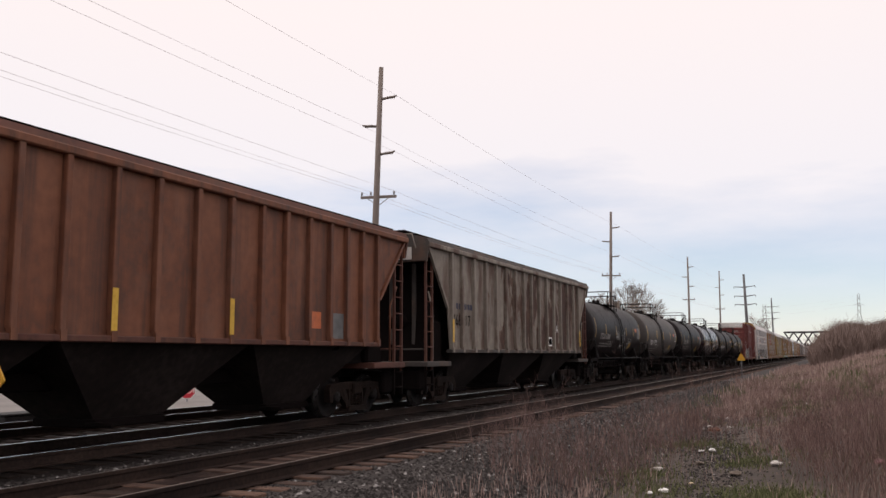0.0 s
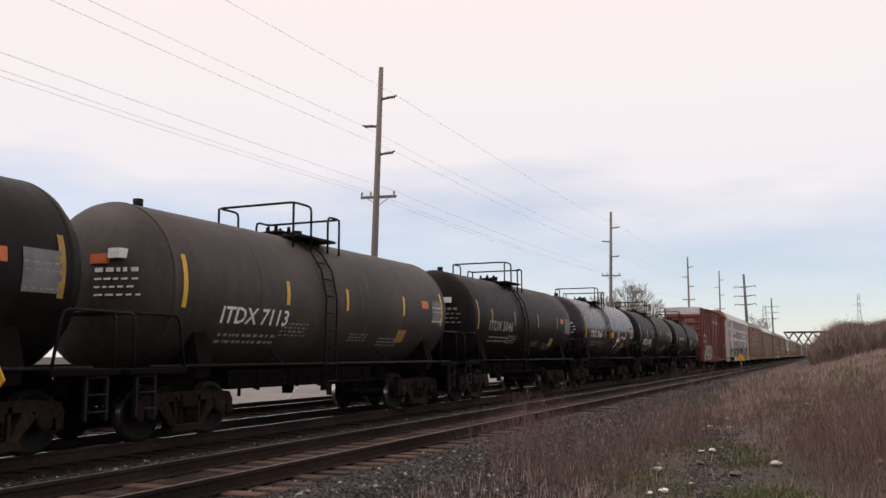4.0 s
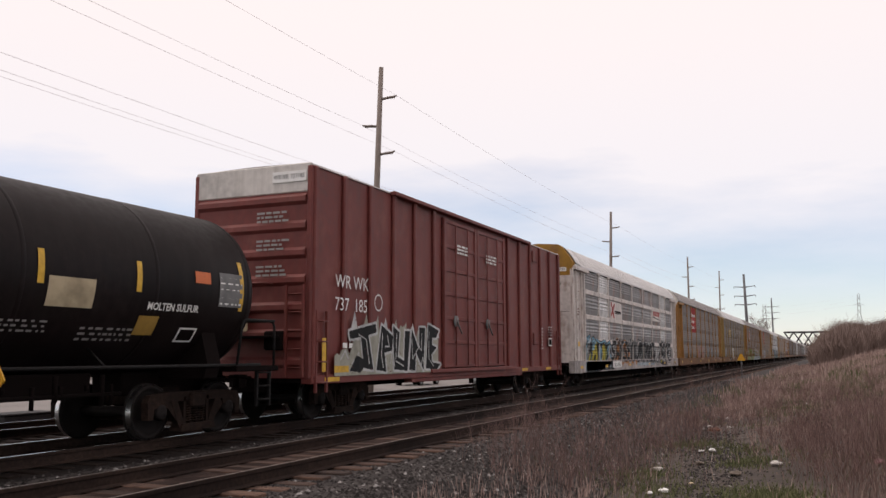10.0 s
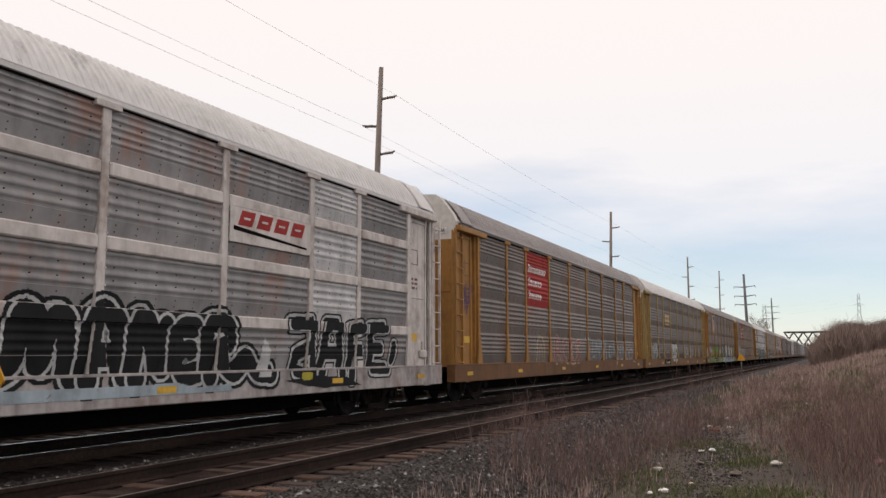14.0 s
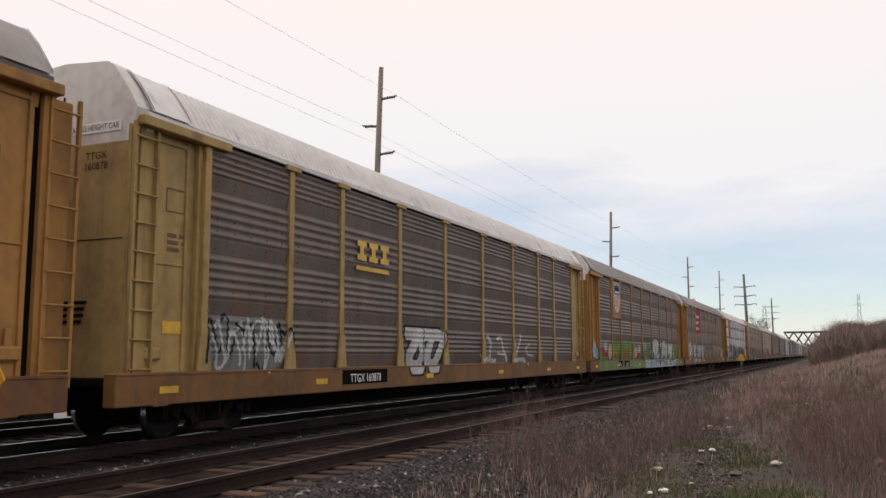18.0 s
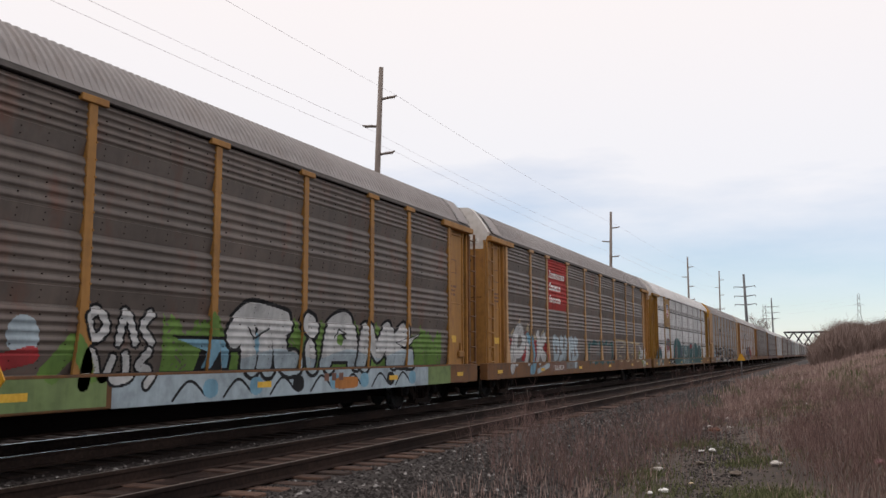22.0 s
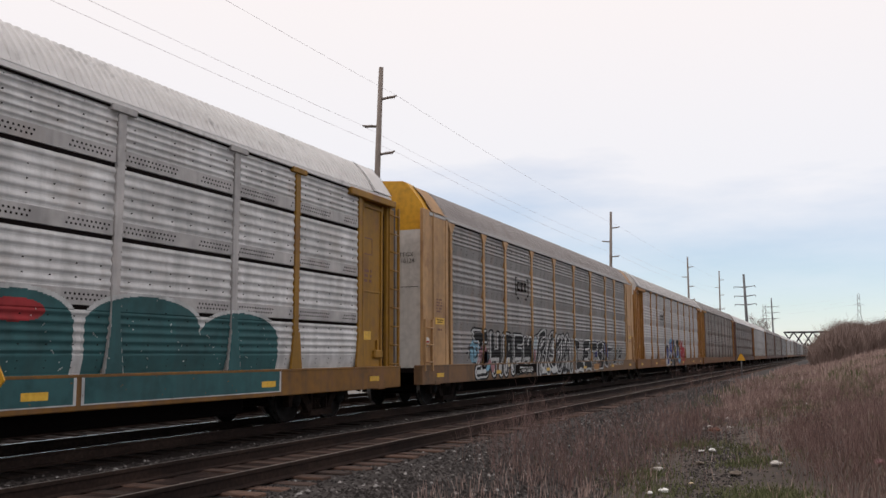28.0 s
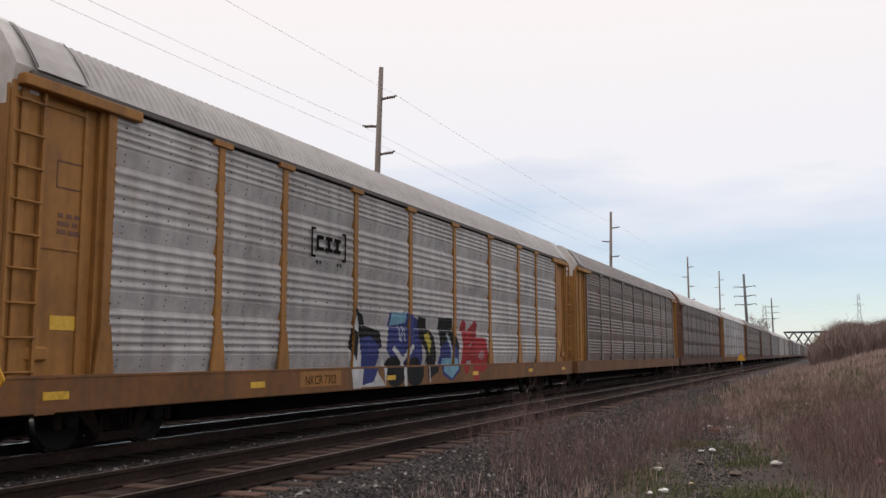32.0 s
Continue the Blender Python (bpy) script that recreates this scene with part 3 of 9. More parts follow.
def lattice_tower(x, y, h, w, arms):
    p = thing("lattice_tower", "grey steel lattice transmission tower far off", "lattice tower", pose(x, y, -0.7), "distant lattice towers")
    for sx in (-1, 1):
        for sy in (-1, 1):
            part("leg", Shape().tube([(sx * w, sy * w, 0), (sx * w * 0.35, sy * w * 0.35, h * 0.7), (sx * w * 0.25, sy * w * 0.25, h)], 0.16, 4), MAT["galv"], p)
    s = Shape()
    n = 9
    for i in range(n):
        za, zb = h * i / n, h * (i + 1) / n
        wa, wb = [w * (1 - 0.93 * min(1, z / h / 0.7) * 0.7) for z in (za, zb)]
        for sy in (-1, 1):
            s.tube([(-wa, sy * wa, za), (wb, sy * wb, zb)], 0.09, 4)
            s.tube([(wa, sy * wa, za), (-wb, sy * wb, zb)], 0.09, 4)
    tagged(part("lacing", s, MAT["galv"], p), kind="stuff")
    for z, a in arms:
        part("crossarm", Shape().tube([(-a, 0, z), (0, 0, z + 0.8), (a, 0, z)], 0.14, 4), MAT["galv"], p)
    return p


lattice_tower(-45.3, 760.0, 42.3, 4.0, ((37.2, 2.8), (33.0, 3.2), (30.2, 2.8)))
lattice_tower(21.0, 640.0, 41.5, 2.6, ((41.3, 0.9), (34.4, 3.2)))
for k, (z, x) in enumerate(((26.5, -20), (24.0, -12), (21.5, -4))):
    s = Shape().tube(curve_line((-60 + x, 820, z + 14), (22 + x * 0.2, 640, z + 13), 2.0), 0.02, 4, caps=False)
    solid("overhead_wire", s, MAT["wire"], "far power line wire between lattice towers", "wire", group="overhead wires")

# ---- truss bridge across the line ----
br = thing("truss_bridge", "dark steel truss bridge crossing over the railway", "bridge", pose(0.8, 640, 0))
z0, z1, half = 6.6, 16.7, 27.0
for dy in (-3, 3):
    part("top_chord", Shape().box(-half, half, dy - 0.3, dy + 0.3, z1 - 1.1, z1), MAT["bridge"], br)
    part("bottom_chord", Shape().box(-half, half, dy - 0.3, dy + 0.3, z0, z0 + 1.3), MAT["bridge"], br)
    n = 9
    for i in range(n):
        a, b = -half + 2 * half * i / n, -half + 2 * half * (i + 1) / n
        part("diagonal", Shape().tube([(a, dy, z0 + 0.5), (b, dy, z1 - 0.4)], 0.5, 4), MAT["bridge"], br)
        part("diagonal", Shape().tube([(b, dy, z0 + 0.5), (a, dy, z1 - 0.4)], 0.5, 4), MAT["bridge"], br)
part("deck", Shape().box(-half - 12, half + 12, -2.8, 2.8, z0 + 0.1, z0 + 0.8), MAT["bridge"], br)
for x in (-27.5, 27.0):
    part("abutment", Shape().box(x - 2.0, x + 2.0, -4, 4, -0.8, z0), MAT["pavement"], br, "pale concrete abutment")

# ---- signs by the line ----
def track_sign(x, y, zc, k=1.0):
    p = thing("trackside_sign", "yellow triangular track sign on a grey post", "sign", pose(x, y, 0, 0, 0, 8), "yellow track signs")
    gz = ground_z(x, y) if x > -3.5 else -0.3
    part("post", Shape().tube([(0, 0.03, gz - 0.1), (0, 0.03, zc + 0.2)], 0.03, 8), MAT["steel_dark"], p)
    tri = [(-0.30, -0.20), (-0.26, -0.25), (0.26, -0.25), (0.30, -0.20), (0.05, 0.27), (0.0, 0.30), (-0.05, 0.27)]
    part("board", Shape().plate([(a * k, b * k + zc) for a, b in tri], "y", -0.012, 0.0), MAT["signyellow"], p)


track_sign(-4.45, 52.0, 1.22, 0.75)
track_sign(-5.475, 4.28, 1.42)


def stop_sign(x, y):
    p = thing("stop_sign", "red octagonal stop sign on a steel post beside the road", "sign", pose(x, y, -0.62, 0, 0, 25))
    part("post", Shape().box(-0.03, 0.03, 0.0, 0.04, 0, 0.8), MAT["galv"], p)
    oc = [(0.38 * math.cos(math.pi / 8 + k * math.pi / 4), 0.50 + 0.38 * math.sin(math.pi / 8 + k * math.pi / 4)) for k in range(8)]
    oi = [(0.355 * math.cos(math.pi / 8 + k * math.pi / 4), 0.50 + 0.355 * math.sin(math.pi / 8 + k * math.pi / 4)) for k in range(8)]
    b = part("board", Shape().plate(oc, "y", -0.006, 0.0), MAT["white"], p)
    part("face", Shape().plate(oi, "y", -0.011, -0.007), MAT["signred"], b)
    part("word", lettering("STOP", 0.24, lambda u, v: (u, -0.014, v + 0.38)), MAT["white"], b, "white word")


stop_sign(-26.0, 31.1)
solid("guy_wire", Shape().tube([(-20.6, 30.5, -0.62), (-20.95, 33.2, 0.7)], 0.03, 6), MAT["greywhite"], "pale guy wire guard anchored beside a pole", "guy wire")
solid("traffic_drum", Shape().lathe([(0, 0.0), (0, 0.2), (0.06, 0.19), (0.06, 0.14), (0.85, 0.11), (0.87, 0.0)], "x", (0, 0, 0), 16),
      MAT["orange"], "orange plastic traffic drum by the road", "traffic drum", pose(-20.6, 22.1, -0.62, 0, -90, 0))
box = thing("relay_box", "low dark steel relay box beside the rear track", "relay box", pose(-17.55, 15.1, -0.28))
part("body", Shape().slab(-0.35, 0.35, -0.7, 0.7, -0.12, 0.32, 0.03), MAT["bridge"], box)
part("lid", Shape().slab(-0.38, 0.38, -0.74, 0.74, 0.32, 0.36, 0.015), MAT["bridge"], box)
part("side_case", Shape().slab(-0.3, 0.3, 0.75, 1.35, -0.12, 0.14, 0.03), MAT["bridge"], box)
def parked_car(x, y, turn):
    p = thing("parked_car", "dark parked car standing beyond the tracks", "car", pose(x, y, -0.655, 0, 0, turn))
    side = [(-2.25, 0.42), (-2.2, 0.32), (2.2, 0.32), (2.25, 0.5), (2.18, 0.86), (1.2, 0.98), (0.55, 1.42), (-1.0, 1.46), (-1.75, 1.02), (-2.2, 0.98)]
    part("body", Shape().plate([(a, b) for a, b in side], "x", -0.86, 0.86), MAT["glossblack"], p, "dark glossy car body")
    part("windscreen", Shape().plate([(1.1, 1.0), (0.56, 1.38), (0.52, 1.38), (1.06, 1.0)], "x", -0.7, 0.7), MAT["under"], p)
    for sx in (-0.864, 0.864):
        part("side_window", Shape().plate([(1.0, 1.0), (0.5, 1.36), (-0.95, 1.4), (-1.5, 1.04)], "x", sx - 0.004, sx + 0.004), MAT["under"], p)
        for wy in (-1.38, 1.38):
            w = part("wheel", Shape().lathe([(sx * 0.78, 0.0), (sx * 0.78, 0.32), (sx * 1.02, 0.32), (sx * 1.02, 0.2)], "x", (0, wy, 0.32), 20), MAT["wheel"], p)
            part("rim", Shape().lathe([(sx * 1.0, 0.2), (sx * 1.01, 0.0)], "x", (0, wy, 0.32), 14), MAT["galv"], w)
    for x0 in (-0.72, 0.52):
        part("tail_light", Shape().slab(x0, x0 + 0.2, -2.27, -2.2, 0.74, 0.9, 0.01), MAT["signred"], p)
    part("number_plate", Shape().box(-0.26, 0.26, -2.262, -2.25, 0.56, 0.68), MAT["white"], p, "plain pale plate")


parked_car(-26.6, 46.2, 4)
parked_car(-25.9, 54.7, 2)

# ---- freight cars: local space has y along the track, x towards the verge, z from the rail top ----
WHEEL_R = 0.457
CARS = []


def sideframe_shape():
    s = Shape()
    for lo, hi in ((0.94, 1.06),):
        top = [(-1.22, 0.62), (-1.15, 0.74), (-0.70, 0.78), (0.70, 0.78), (1.15, 0.74), (1.22, 0.62), (0.62, 0.62), (-0.62, 0.62)]
        s.plate(top, "x", lo, hi)
        for q in (-1, 1):
            s.plate([(q * 1.22, 0.62), (q * 1.20, 0.34), (q * 1.08, 0.34), (q * 1.06, 0.52), (q * 0.72, 0.52), (q * 0.70, 0.62)], "x", lo - 0.01, hi + 0.015)
            s.plate([(q * 0.66, 0.63), (q * 0.50, 0.63), (q * 0.26, 0.14), (q * 0.42, 0.14)], "x", lo + 0.005, hi + 0.01)
            s.plate([(q * 0.74, 0.53), (q * 0.64, 0.63), (q * 0.40, 0.26), (q * 0.36, 0.15)], "x", lo, hi)
            s.plate([(q * 0.33, 0.20), (q * 0.27, 0.20), (q * 0.27, 0.70), (q * 0.33, 0.70)], "x", lo, hi)
        s.plate([(-0.46, 0.12), (0.46, 0.12), (0.40, 0.24), (-0.40, 0.24)], "x", lo - 0.08, hi + 0.06)
    return s


def spring_shape():
    s = Shape()
    turn = [i * math.pi / 4 for i in range(57)]
    s.tube([(1.0 + 0.07 * math.cos(a), 0.07 * math.sin(a), 0.24 + 0.042 * a / 6.283) for a in turn], 0.013, 4, caps=False)
    return s


def bolster_shape():
    s = Shape().slab(-1.12, 1.12, -0.2, 0.2, 0.50, 0.76, 0.03)
    s.slab(-0.4, 0.4, -0.35, 0.35, 0.70, 0.86, 0.03)
    s.box(-0.9, 0.9, -0.66, -0.58, 0.30, 0.40)
    s.box(-0.9, 0.9, 0.58, 0.66, 0.30, 0.40)
    return s


def wheelset_shape():
    s = Shape()
    r = WHEEL_R
    for q in (-1, 1):
        prof = [(0.655, 0.0), (0.655, 0.12), (0.70, 0.16), (0.715, 0.33), (0.69, 0.385), (0.69, r + 0.025), (0.715, r + 0.028), (0.728, r + 0.003),
                (0.83, r - 0.004), (0.832, r - 0.07), (0.80, r - 0.085), (0.765, 0.33), (0.775, 0.15), (0.83, 0.12), (0.83, 0.0)]
        s.lathe([(q * a, b) for a, b in prof], "x", (0, 0, 0), 32, 0)
        s.lathe([(q * 0.7285, r + 0.0045), (q * 0.829, r - 0.0015)], "x", (0, 0, 0), 32, 1)
        s.lathe([(q * 0.83, 0.085), (q * 1.02, 0.085)], "x", (0, 0, 0), 12, 0)
        s.lathe([(q * 0.93, 0.10), (q * 0.93, 0.125), (q * 1.08, 0.125), (q * 1.10, 0.10), (q * 1.10, 0.0)], "x", (0, 0, 0), 14, 0)
        for k in range(3):
            a = k * 2.094
            s.box(q * 1.10 - 0.012, q * 1.10 + 0.012, 0.06 * math.cos(a) - 0.016, 0.06 * math.cos(a) + 0.016, 0.06 * math.sin(a) - 0.016, 0.06 * math.sin(a) + 0.016)
    s.lathe([(-0.66, 0.085), (0.66, 0.085)], "x", (0, 0, 0), 12, 0)
    return s


WHEELSETS = []


def truck(car, y, near=True):
    t = part("truck", shared("truck", bolster_shape, MAT["cast"]), None, car, "rust-brown cast steel truck", pose(0, y, 0))
    for q in (0, 180):
        part("side_frame", shared("side_frame", sideframe_shape, MAT["cast"]), None, t, at=pose(0, 0, 0, 0, 0, q))
        if near:
            for dy in (-0.17, 0.0, 0.17):
                part("coil_spring", shared("coil_spring", spring_shape, MAT["cast"]), None, t, at=pose(0, dy, 0, 0, 0, q))
    for dy in (-0.89, 0.89):
        w = part("wheelset", shared("wheelset", wheelset_shape, [MAT["wheel"], MAT["tread"]]), None, t, "dark wheels with bright worn rims")
        w.matrix_parent_inverse = pose(0, dy, WHEEL_R)
        WHEELSETS.append(w)
    return t


def coupler_shape():
    s = Shape().slab(-0.09, 0.09, -0.75, 0.0, 0.78, 0.96, 0.02)
    s.plate([(-0.16, -0.02), (0.14, -0.02), (0.17, 0.12), (0.08, 0.26), (-0.02, 0.26), (0.02, 0.12), (-0.06, 0.12), (-0.17, 0.22), (-0.2, 0.08)], "z", 0.74, 1.0)
    s.tube([(0.25, -0.25, 0.82), (0.32, -0.05, 0.62), (0.28, 0.15, 0.50), (0.1, 0.3, 0.52)], 0.03, 6)
    s.tube([(0.3, -0.5, 1.0), (0.9, -0.35, 0.98), (1.25, -0.3, 0.92)], 0.018, 5)
    s.tube([(1.25, -0.3, 0.92), (1.27, -0.28, 0.62)], 0.018, 5)
    return s


def coupler(car, y, q):
    part("coupler", shared("coupler", coupler_shape, MAT["under"]), None, car, "dark cast coupler with air hose", pose(0, y, 0, 0, 0, 0 if q > 0 else 180))


def ladder_shape(h, w=0.42, n=None, r=0.018):
    n = n or max(2, int(h / 0.38))
    s = Shape()
    for y in (-w / 2, w / 2):
        s.box(-0.03, 0.03, y - 0.025, y + 0.025, 0, h)
    for k in range(n):
        z = h * (k + 0.5) / n
        s.tube([(0.03, -w / 2, z), (0.03, w / 2, z)], r, 5)
    return s


# ---- paint laid on by spray can: drawn on a small grid and draped over the side ----
class Canvas:
    def __init__(self, w, h, cell=0.018, y0=0.0, z0=0.0):
        self.y0, self.z0 = y0, z0
        self.cell, self.nx, self.nz = cell, int(w / cell), int(h / cell)
        self.a = np.full((self.nz, self.nx), -1, dtype=int)
        self.gx, self.gz = np.meshgrid((np.arange(self.nx) + 0.5) * cell, (np.arange(self.nz) + 0.5) * cell)
        self.gx, self.gz = self.gx + y0, self.gz + z0

    def stroke(self, pts, width, slot, only=None):
        d = np.full(self.a.shape, 1e9)
        for (x0, z0), (x1, z1) in zip(pts[:-1], pts[1:]):
            dx, dz = x1 - x0, z1 - z0
            t = np.clip(((self.gx - x0) * dx + (self.gz - z0) * dz) / max(1e-9, dx * dx + dz * dz), 0, 1)
            d = np.minimum(d, np.hypot(self.gx - x0 - t * dx, self.gz - z0 - t * dz))
        hit = d < width / 2
        if only is not None:
            hit &= self.a == only
        self.a[hit] = slot
        return self

    def blob(self, x, z, rx, rz, slot, power=2.0):
        hit = (np.abs((self.gx - x) / rx) ** power + np.abs((self.gz - z) / rz) ** power) < 1
        self.a[hit] = slot
        return self

    def outline(self, slot, cells=2):
        f = self.a >= 0
        g = f.copy()
        for _ in range(round(cells * 0.03 / self.cell)):
            g[1:] |= g[:-1].copy()
            g[:-1] |= g[1:].copy()
            g[:, 1:] |= g[:, :-1].copy()
            g[:, :-1] |= g[:, 1:].copy()
        self.a[g & ~f] = slot
        return self

    def poly(self, pts, slot):
        inside = np.zeros(self.a.shape, dtype=bool)
        for (x0, z0), (x1, z1) in zip(pts, pts[1:] + pts[:1]):
            if z0 != z1:
                inside ^= ((self.gz > z0) != (self.gz > z1)) & (self.gx < (x1 - x0) * (self.gz - z0) / (z1 - z0) + x0)
        self.a[inside] = slot
        return self

    def curve(self, pts, width, slot):
        return self.stroke(smooth_line(pts), width, slot)

    def letter(self, lines, fat, fill, edge, rim=0.055, curved=False):
        """One painted letter: every stroke gets its rim first, then its body."""
        lines = [smooth_line(ln) if curved else ln for ln in lines]
        for ln in lines:
            self.stroke(ln, fat + 2 * rim, edge)
        for ln in lines:
            self.stroke(ln, fat, fill)
        return self

    def worn(self, amount, seed=0.0, slot=None):
        """Takes paint off in small uneven patches."""
        n = np.sin(self.gx * 37 + 3 * np.sin(self.gz * 21 + seed)) + np.sin(self.gz * 53 + 2 * np.sin(self.gx * 17 + seed)) + 0.7 * np.sin(self.gx * 7.3 + self.gz * 5.1 + seed)
        hit = n > 2.7 * (1 - amount)
        if slot is not None:
            hit &= self.a == slot
        self.a[hit] = -1
        return self

    def crest(self, rise, seed=1.0):
        """An uneven rise for feathered sprayed edges."""
        return rise * (np.sin(self.gx * 5.1 + seed) + 0.6 * np.sin(self.gx * 12.7 + 2 * seed) + 0.4 * np.sin(self.gx * 31 + 3 * seed))

    def shape(self, y0, z0, fx, posts=()):
        """Rows of quads hugging the side fx(z), starting at y0, z0; over posts they step out."""
        s = Shape()
        c = self.cell
        ys = y0 + (np.arange(self.nx) + 0.5) * c
        for k in range(self.nz):
            za, zb = z0 + k * c, z0 + (k + 1) * c
            xa, xb = fx(za + 1e-4) + 0.006, fx(zb - 1e-4) + 0.006
            reach = 0.09 if za > 1.85 else 0.09 + 0.10 * (1.85 - za) / 0.85
            on = np.zeros(self.nx, dtype=int)
            for p in posts:
                on |= (np.abs(ys - p) < reach).astype(int)
            row = self.a[k] * 2 + on
            i = 0
            while i < self.nx:
                j = i
                while j < self.nx and row[j] == row[i]:
                    j += 1
                if self.a[k][i] >= 0:
                    ua, ub = (max(xa, 1.604), max(xb, 1.604)) if on[i] and za > 1.12 else (xa, xb)
                    if on[i] and 1.13 < za < 1.84:
                        ua, ub = 1.618, 1.618
                    s.add([(ua, y0 + i * c, za), (ua, y0 + j * c, za), (ub, y0 + j * c, zb), (ub, y0 + i * c, zb)], [(0, 1, 2, 3)], int(self.a[k][i]))
                i = j
        return s


def smooth_line(pts, n=6):
    """A curve through the given points."""
    out = []
    for i in range(len(pts) - 1):
        p0, p1, p2, p3 = pts[max(0, i - 1)], pts[i], pts[i + 1], pts[min(len(pts) - 1, i + 2)]
        for k in range(n):
            t = k / n
            out.append(tuple(0.5 * (2 * p1[q] + (p2[q] - p0[q]) * t + (2 * p0[q] - 5 * p1[q] + 4 * p2[q] - p3[q]) * t * t + (3 * p1[q] - p0[q] - 3 * p2[q] + p3[q]) * t ** 3) for q in (0, 1)))
    return out + [tuple(pts[-1])]


def Mural(y0, y1, z0, z1):
    """A canvas whose strokes are given in the car's own y and z."""
    return Canvas(y1 - y0, z1 - z0, 0.018, y0, z0)


def scribble(cv, x, z, w, h, fat, slot, rng, n=9):
    pts = [(x + w * (i + rng.random()) / n, z + h * rng.random()) for i in range(n)]
    smooth = []
    for i in range(len(pts) - 1):
        p0, p1, p2, p3 = pts[max(0, i - 1)], pts[i], pts[i + 1], pts[min(len(pts) - 1, i + 2)]
        for k in range(5):
            t = k / 5
            smooth.append(tuple(0.5 * ((2 * p1[q]) + (p2[q] - p0[q]) * t + (2 * p0[q] - 5 * p1[q] + 4 * p2[q] - p3[q]) * t * t + (3 * p1[q] - p0[q] - 3 * p2[q] + p3[q]) * t ** 3) for q in (0, 1)))
    return cv.stroke(smooth, fat, slot)


# ---- autoracks ----
POSTS = (-11.75, -9.15, -7.15, -4.3, -1.45, 1.45, 4.3, 7.15, 9.15, 11.75)
PANEL_Z = (1.13, 2.08, 3.14, 4.25, 5.125)
PANEL_X = 1.54


def panel_profile():
    """(x, z) of the side sheets: in each of four sheets a slanted strip below five round ribs."""
    pts = []
    for a, b in zip(PANEL_Z[:-1], PANEL_Z[1:]):
        pts += [(PANEL_X - 0.035, a), (PANEL_X - 0.035, a + 0.02), (PANEL_X - 0.030, a + 0.03), (PANEL_X + 0.022, a + 0.27)]
        n = 5
        step = (b - a - 0.29) / n
        for k in range(n):
            for t, d in ((0.0, 0.0), (0.2, 0.007), (0.36, 0.022), (0.48, 0.027), (0.62, 0.022), (0.84, 0.004)):
                pts.append((PANEL_X + d, a + 0.28 + (k + t) * step))
        pts += [(PANEL_X, b - 0.006), (PANEL_X - 0.035, b - 0.003)]
    return pts


PROFILE = panel_profile()
PZ = np.array([p[1] for p in PROFILE]) + np.arange(len(PROFILE)) * 1e-7
PX = np.array([p[0] for p in PROFILE])


def rack_side_x(z):
    if z < 1.125:
        return 1.613
    return float(np.interp(z, PZ, PX))


def panel_shape(w):
    def make():
        s = Shape().sweep(PROFILE, -w / 2, w / 2)
        n = max(2, round(w / 0.46))
        for z in PANEL_Z[:-1]:                      # bolt heads in columns
            for k in range(n):
                y = -w / 2 + w * (k + 0.5) / n
                for dz, x in ((0.10, PANEL_X - 0.018), (0.2, PANEL_X + 0.004), (0.42, PANEL_X + 0.012), (0.62, PANEL_X + 0.014), (0.82, PANEL_X + 0.012)):
                    s.box(x - 0.01, x + 0.012, y - 0.008, y + 0.008, z + dz - 0.008, z + dz + 0.008, 1)
        return s
    return make


def post_shape():
    s = Shape().slab(1.44, 1.59, -0.085, 0.085, 1.08, 5.12, 0.01)
    s.plate([(-0.19, 1.132), (0.19, 1.132), (0.095, 1.85), (-0.095, 1.85)], "x", 1.565, 1.612)
    s.slab(1.44, 1.63, -0.26, 0.26, 5.06, 5.17, 0.01)
    for k in range(12):
        z = 1.9 + 0.26 * k
        for q in (-0.075, 0.075):
            s.box(1.585, 1.602, q - 0.014, q + 0.014, z - 0.014, z + 0.014)
    return s


def rack_roof_shape():
    s = Shape()
    arc = [(1.61, 5.235), (1.46, 5.47), (1.28, 5.72), (1.06, 5.955), (0.6, 6.08), (0, 6.12)]
    arc = arc + [(-x, z) for x, z in arc[-2::-1]]
    n = len(arc)
    rows = [(-12.4 + 0.157 * (j // 4) + (0.0, 0.062, 0.08, 0.139)[j % 4], (0.0, 0.0, 0.028, 0.028)[j % 4]) for j in range(4 * 158 + 2)]
    ny = len(rows) - 1
    v, f = [], []
    for y, k in rows:
        for i, (x, z) in enumerate(arc):
            g = k if 0 < i < n - 1 else 0
            v.append((x + g * x / 1.6, y, z + g))
    for j in range(ny):
        for i in range(n - 1):
            f.append((j * n + i, j * n + i + 1, (j + 1) * n + i + 1, (j + 1) * n + i))
    s.add(v, f)
    return s


def rack_cap_shape():
    """The flat end sections of the roof, a little lower and bent."""
    s = Shape()
    arc = [(1.63, 5.26), (1.48, 5.50), (1.30, 5.75), (1.08, 5.985), (0.6, 6.11), (0, 6.15)]
    arc = arc + [(-x, z) for x, z in arc[-2::-1]]
    s.sweep([(x, z) for x, z in arc], -0.45, 0.45)
    s.sweep([(x * 0.98, z - 0.04) for x, z in arc], -0.45, 0.45)
    for y in (-0.45, 0.43):                          # dark edge seals
        v = [(x * k, yy, z + dz) for yy in (y, y + 0.022) for (x, z) in arc for k, dz in ((1.008, 0.018),)]
        n = len(arc)
        s.add(v, [(i, i + 1, n + i + 1, n + i) for i in range(n - 1)], 1)
    return s


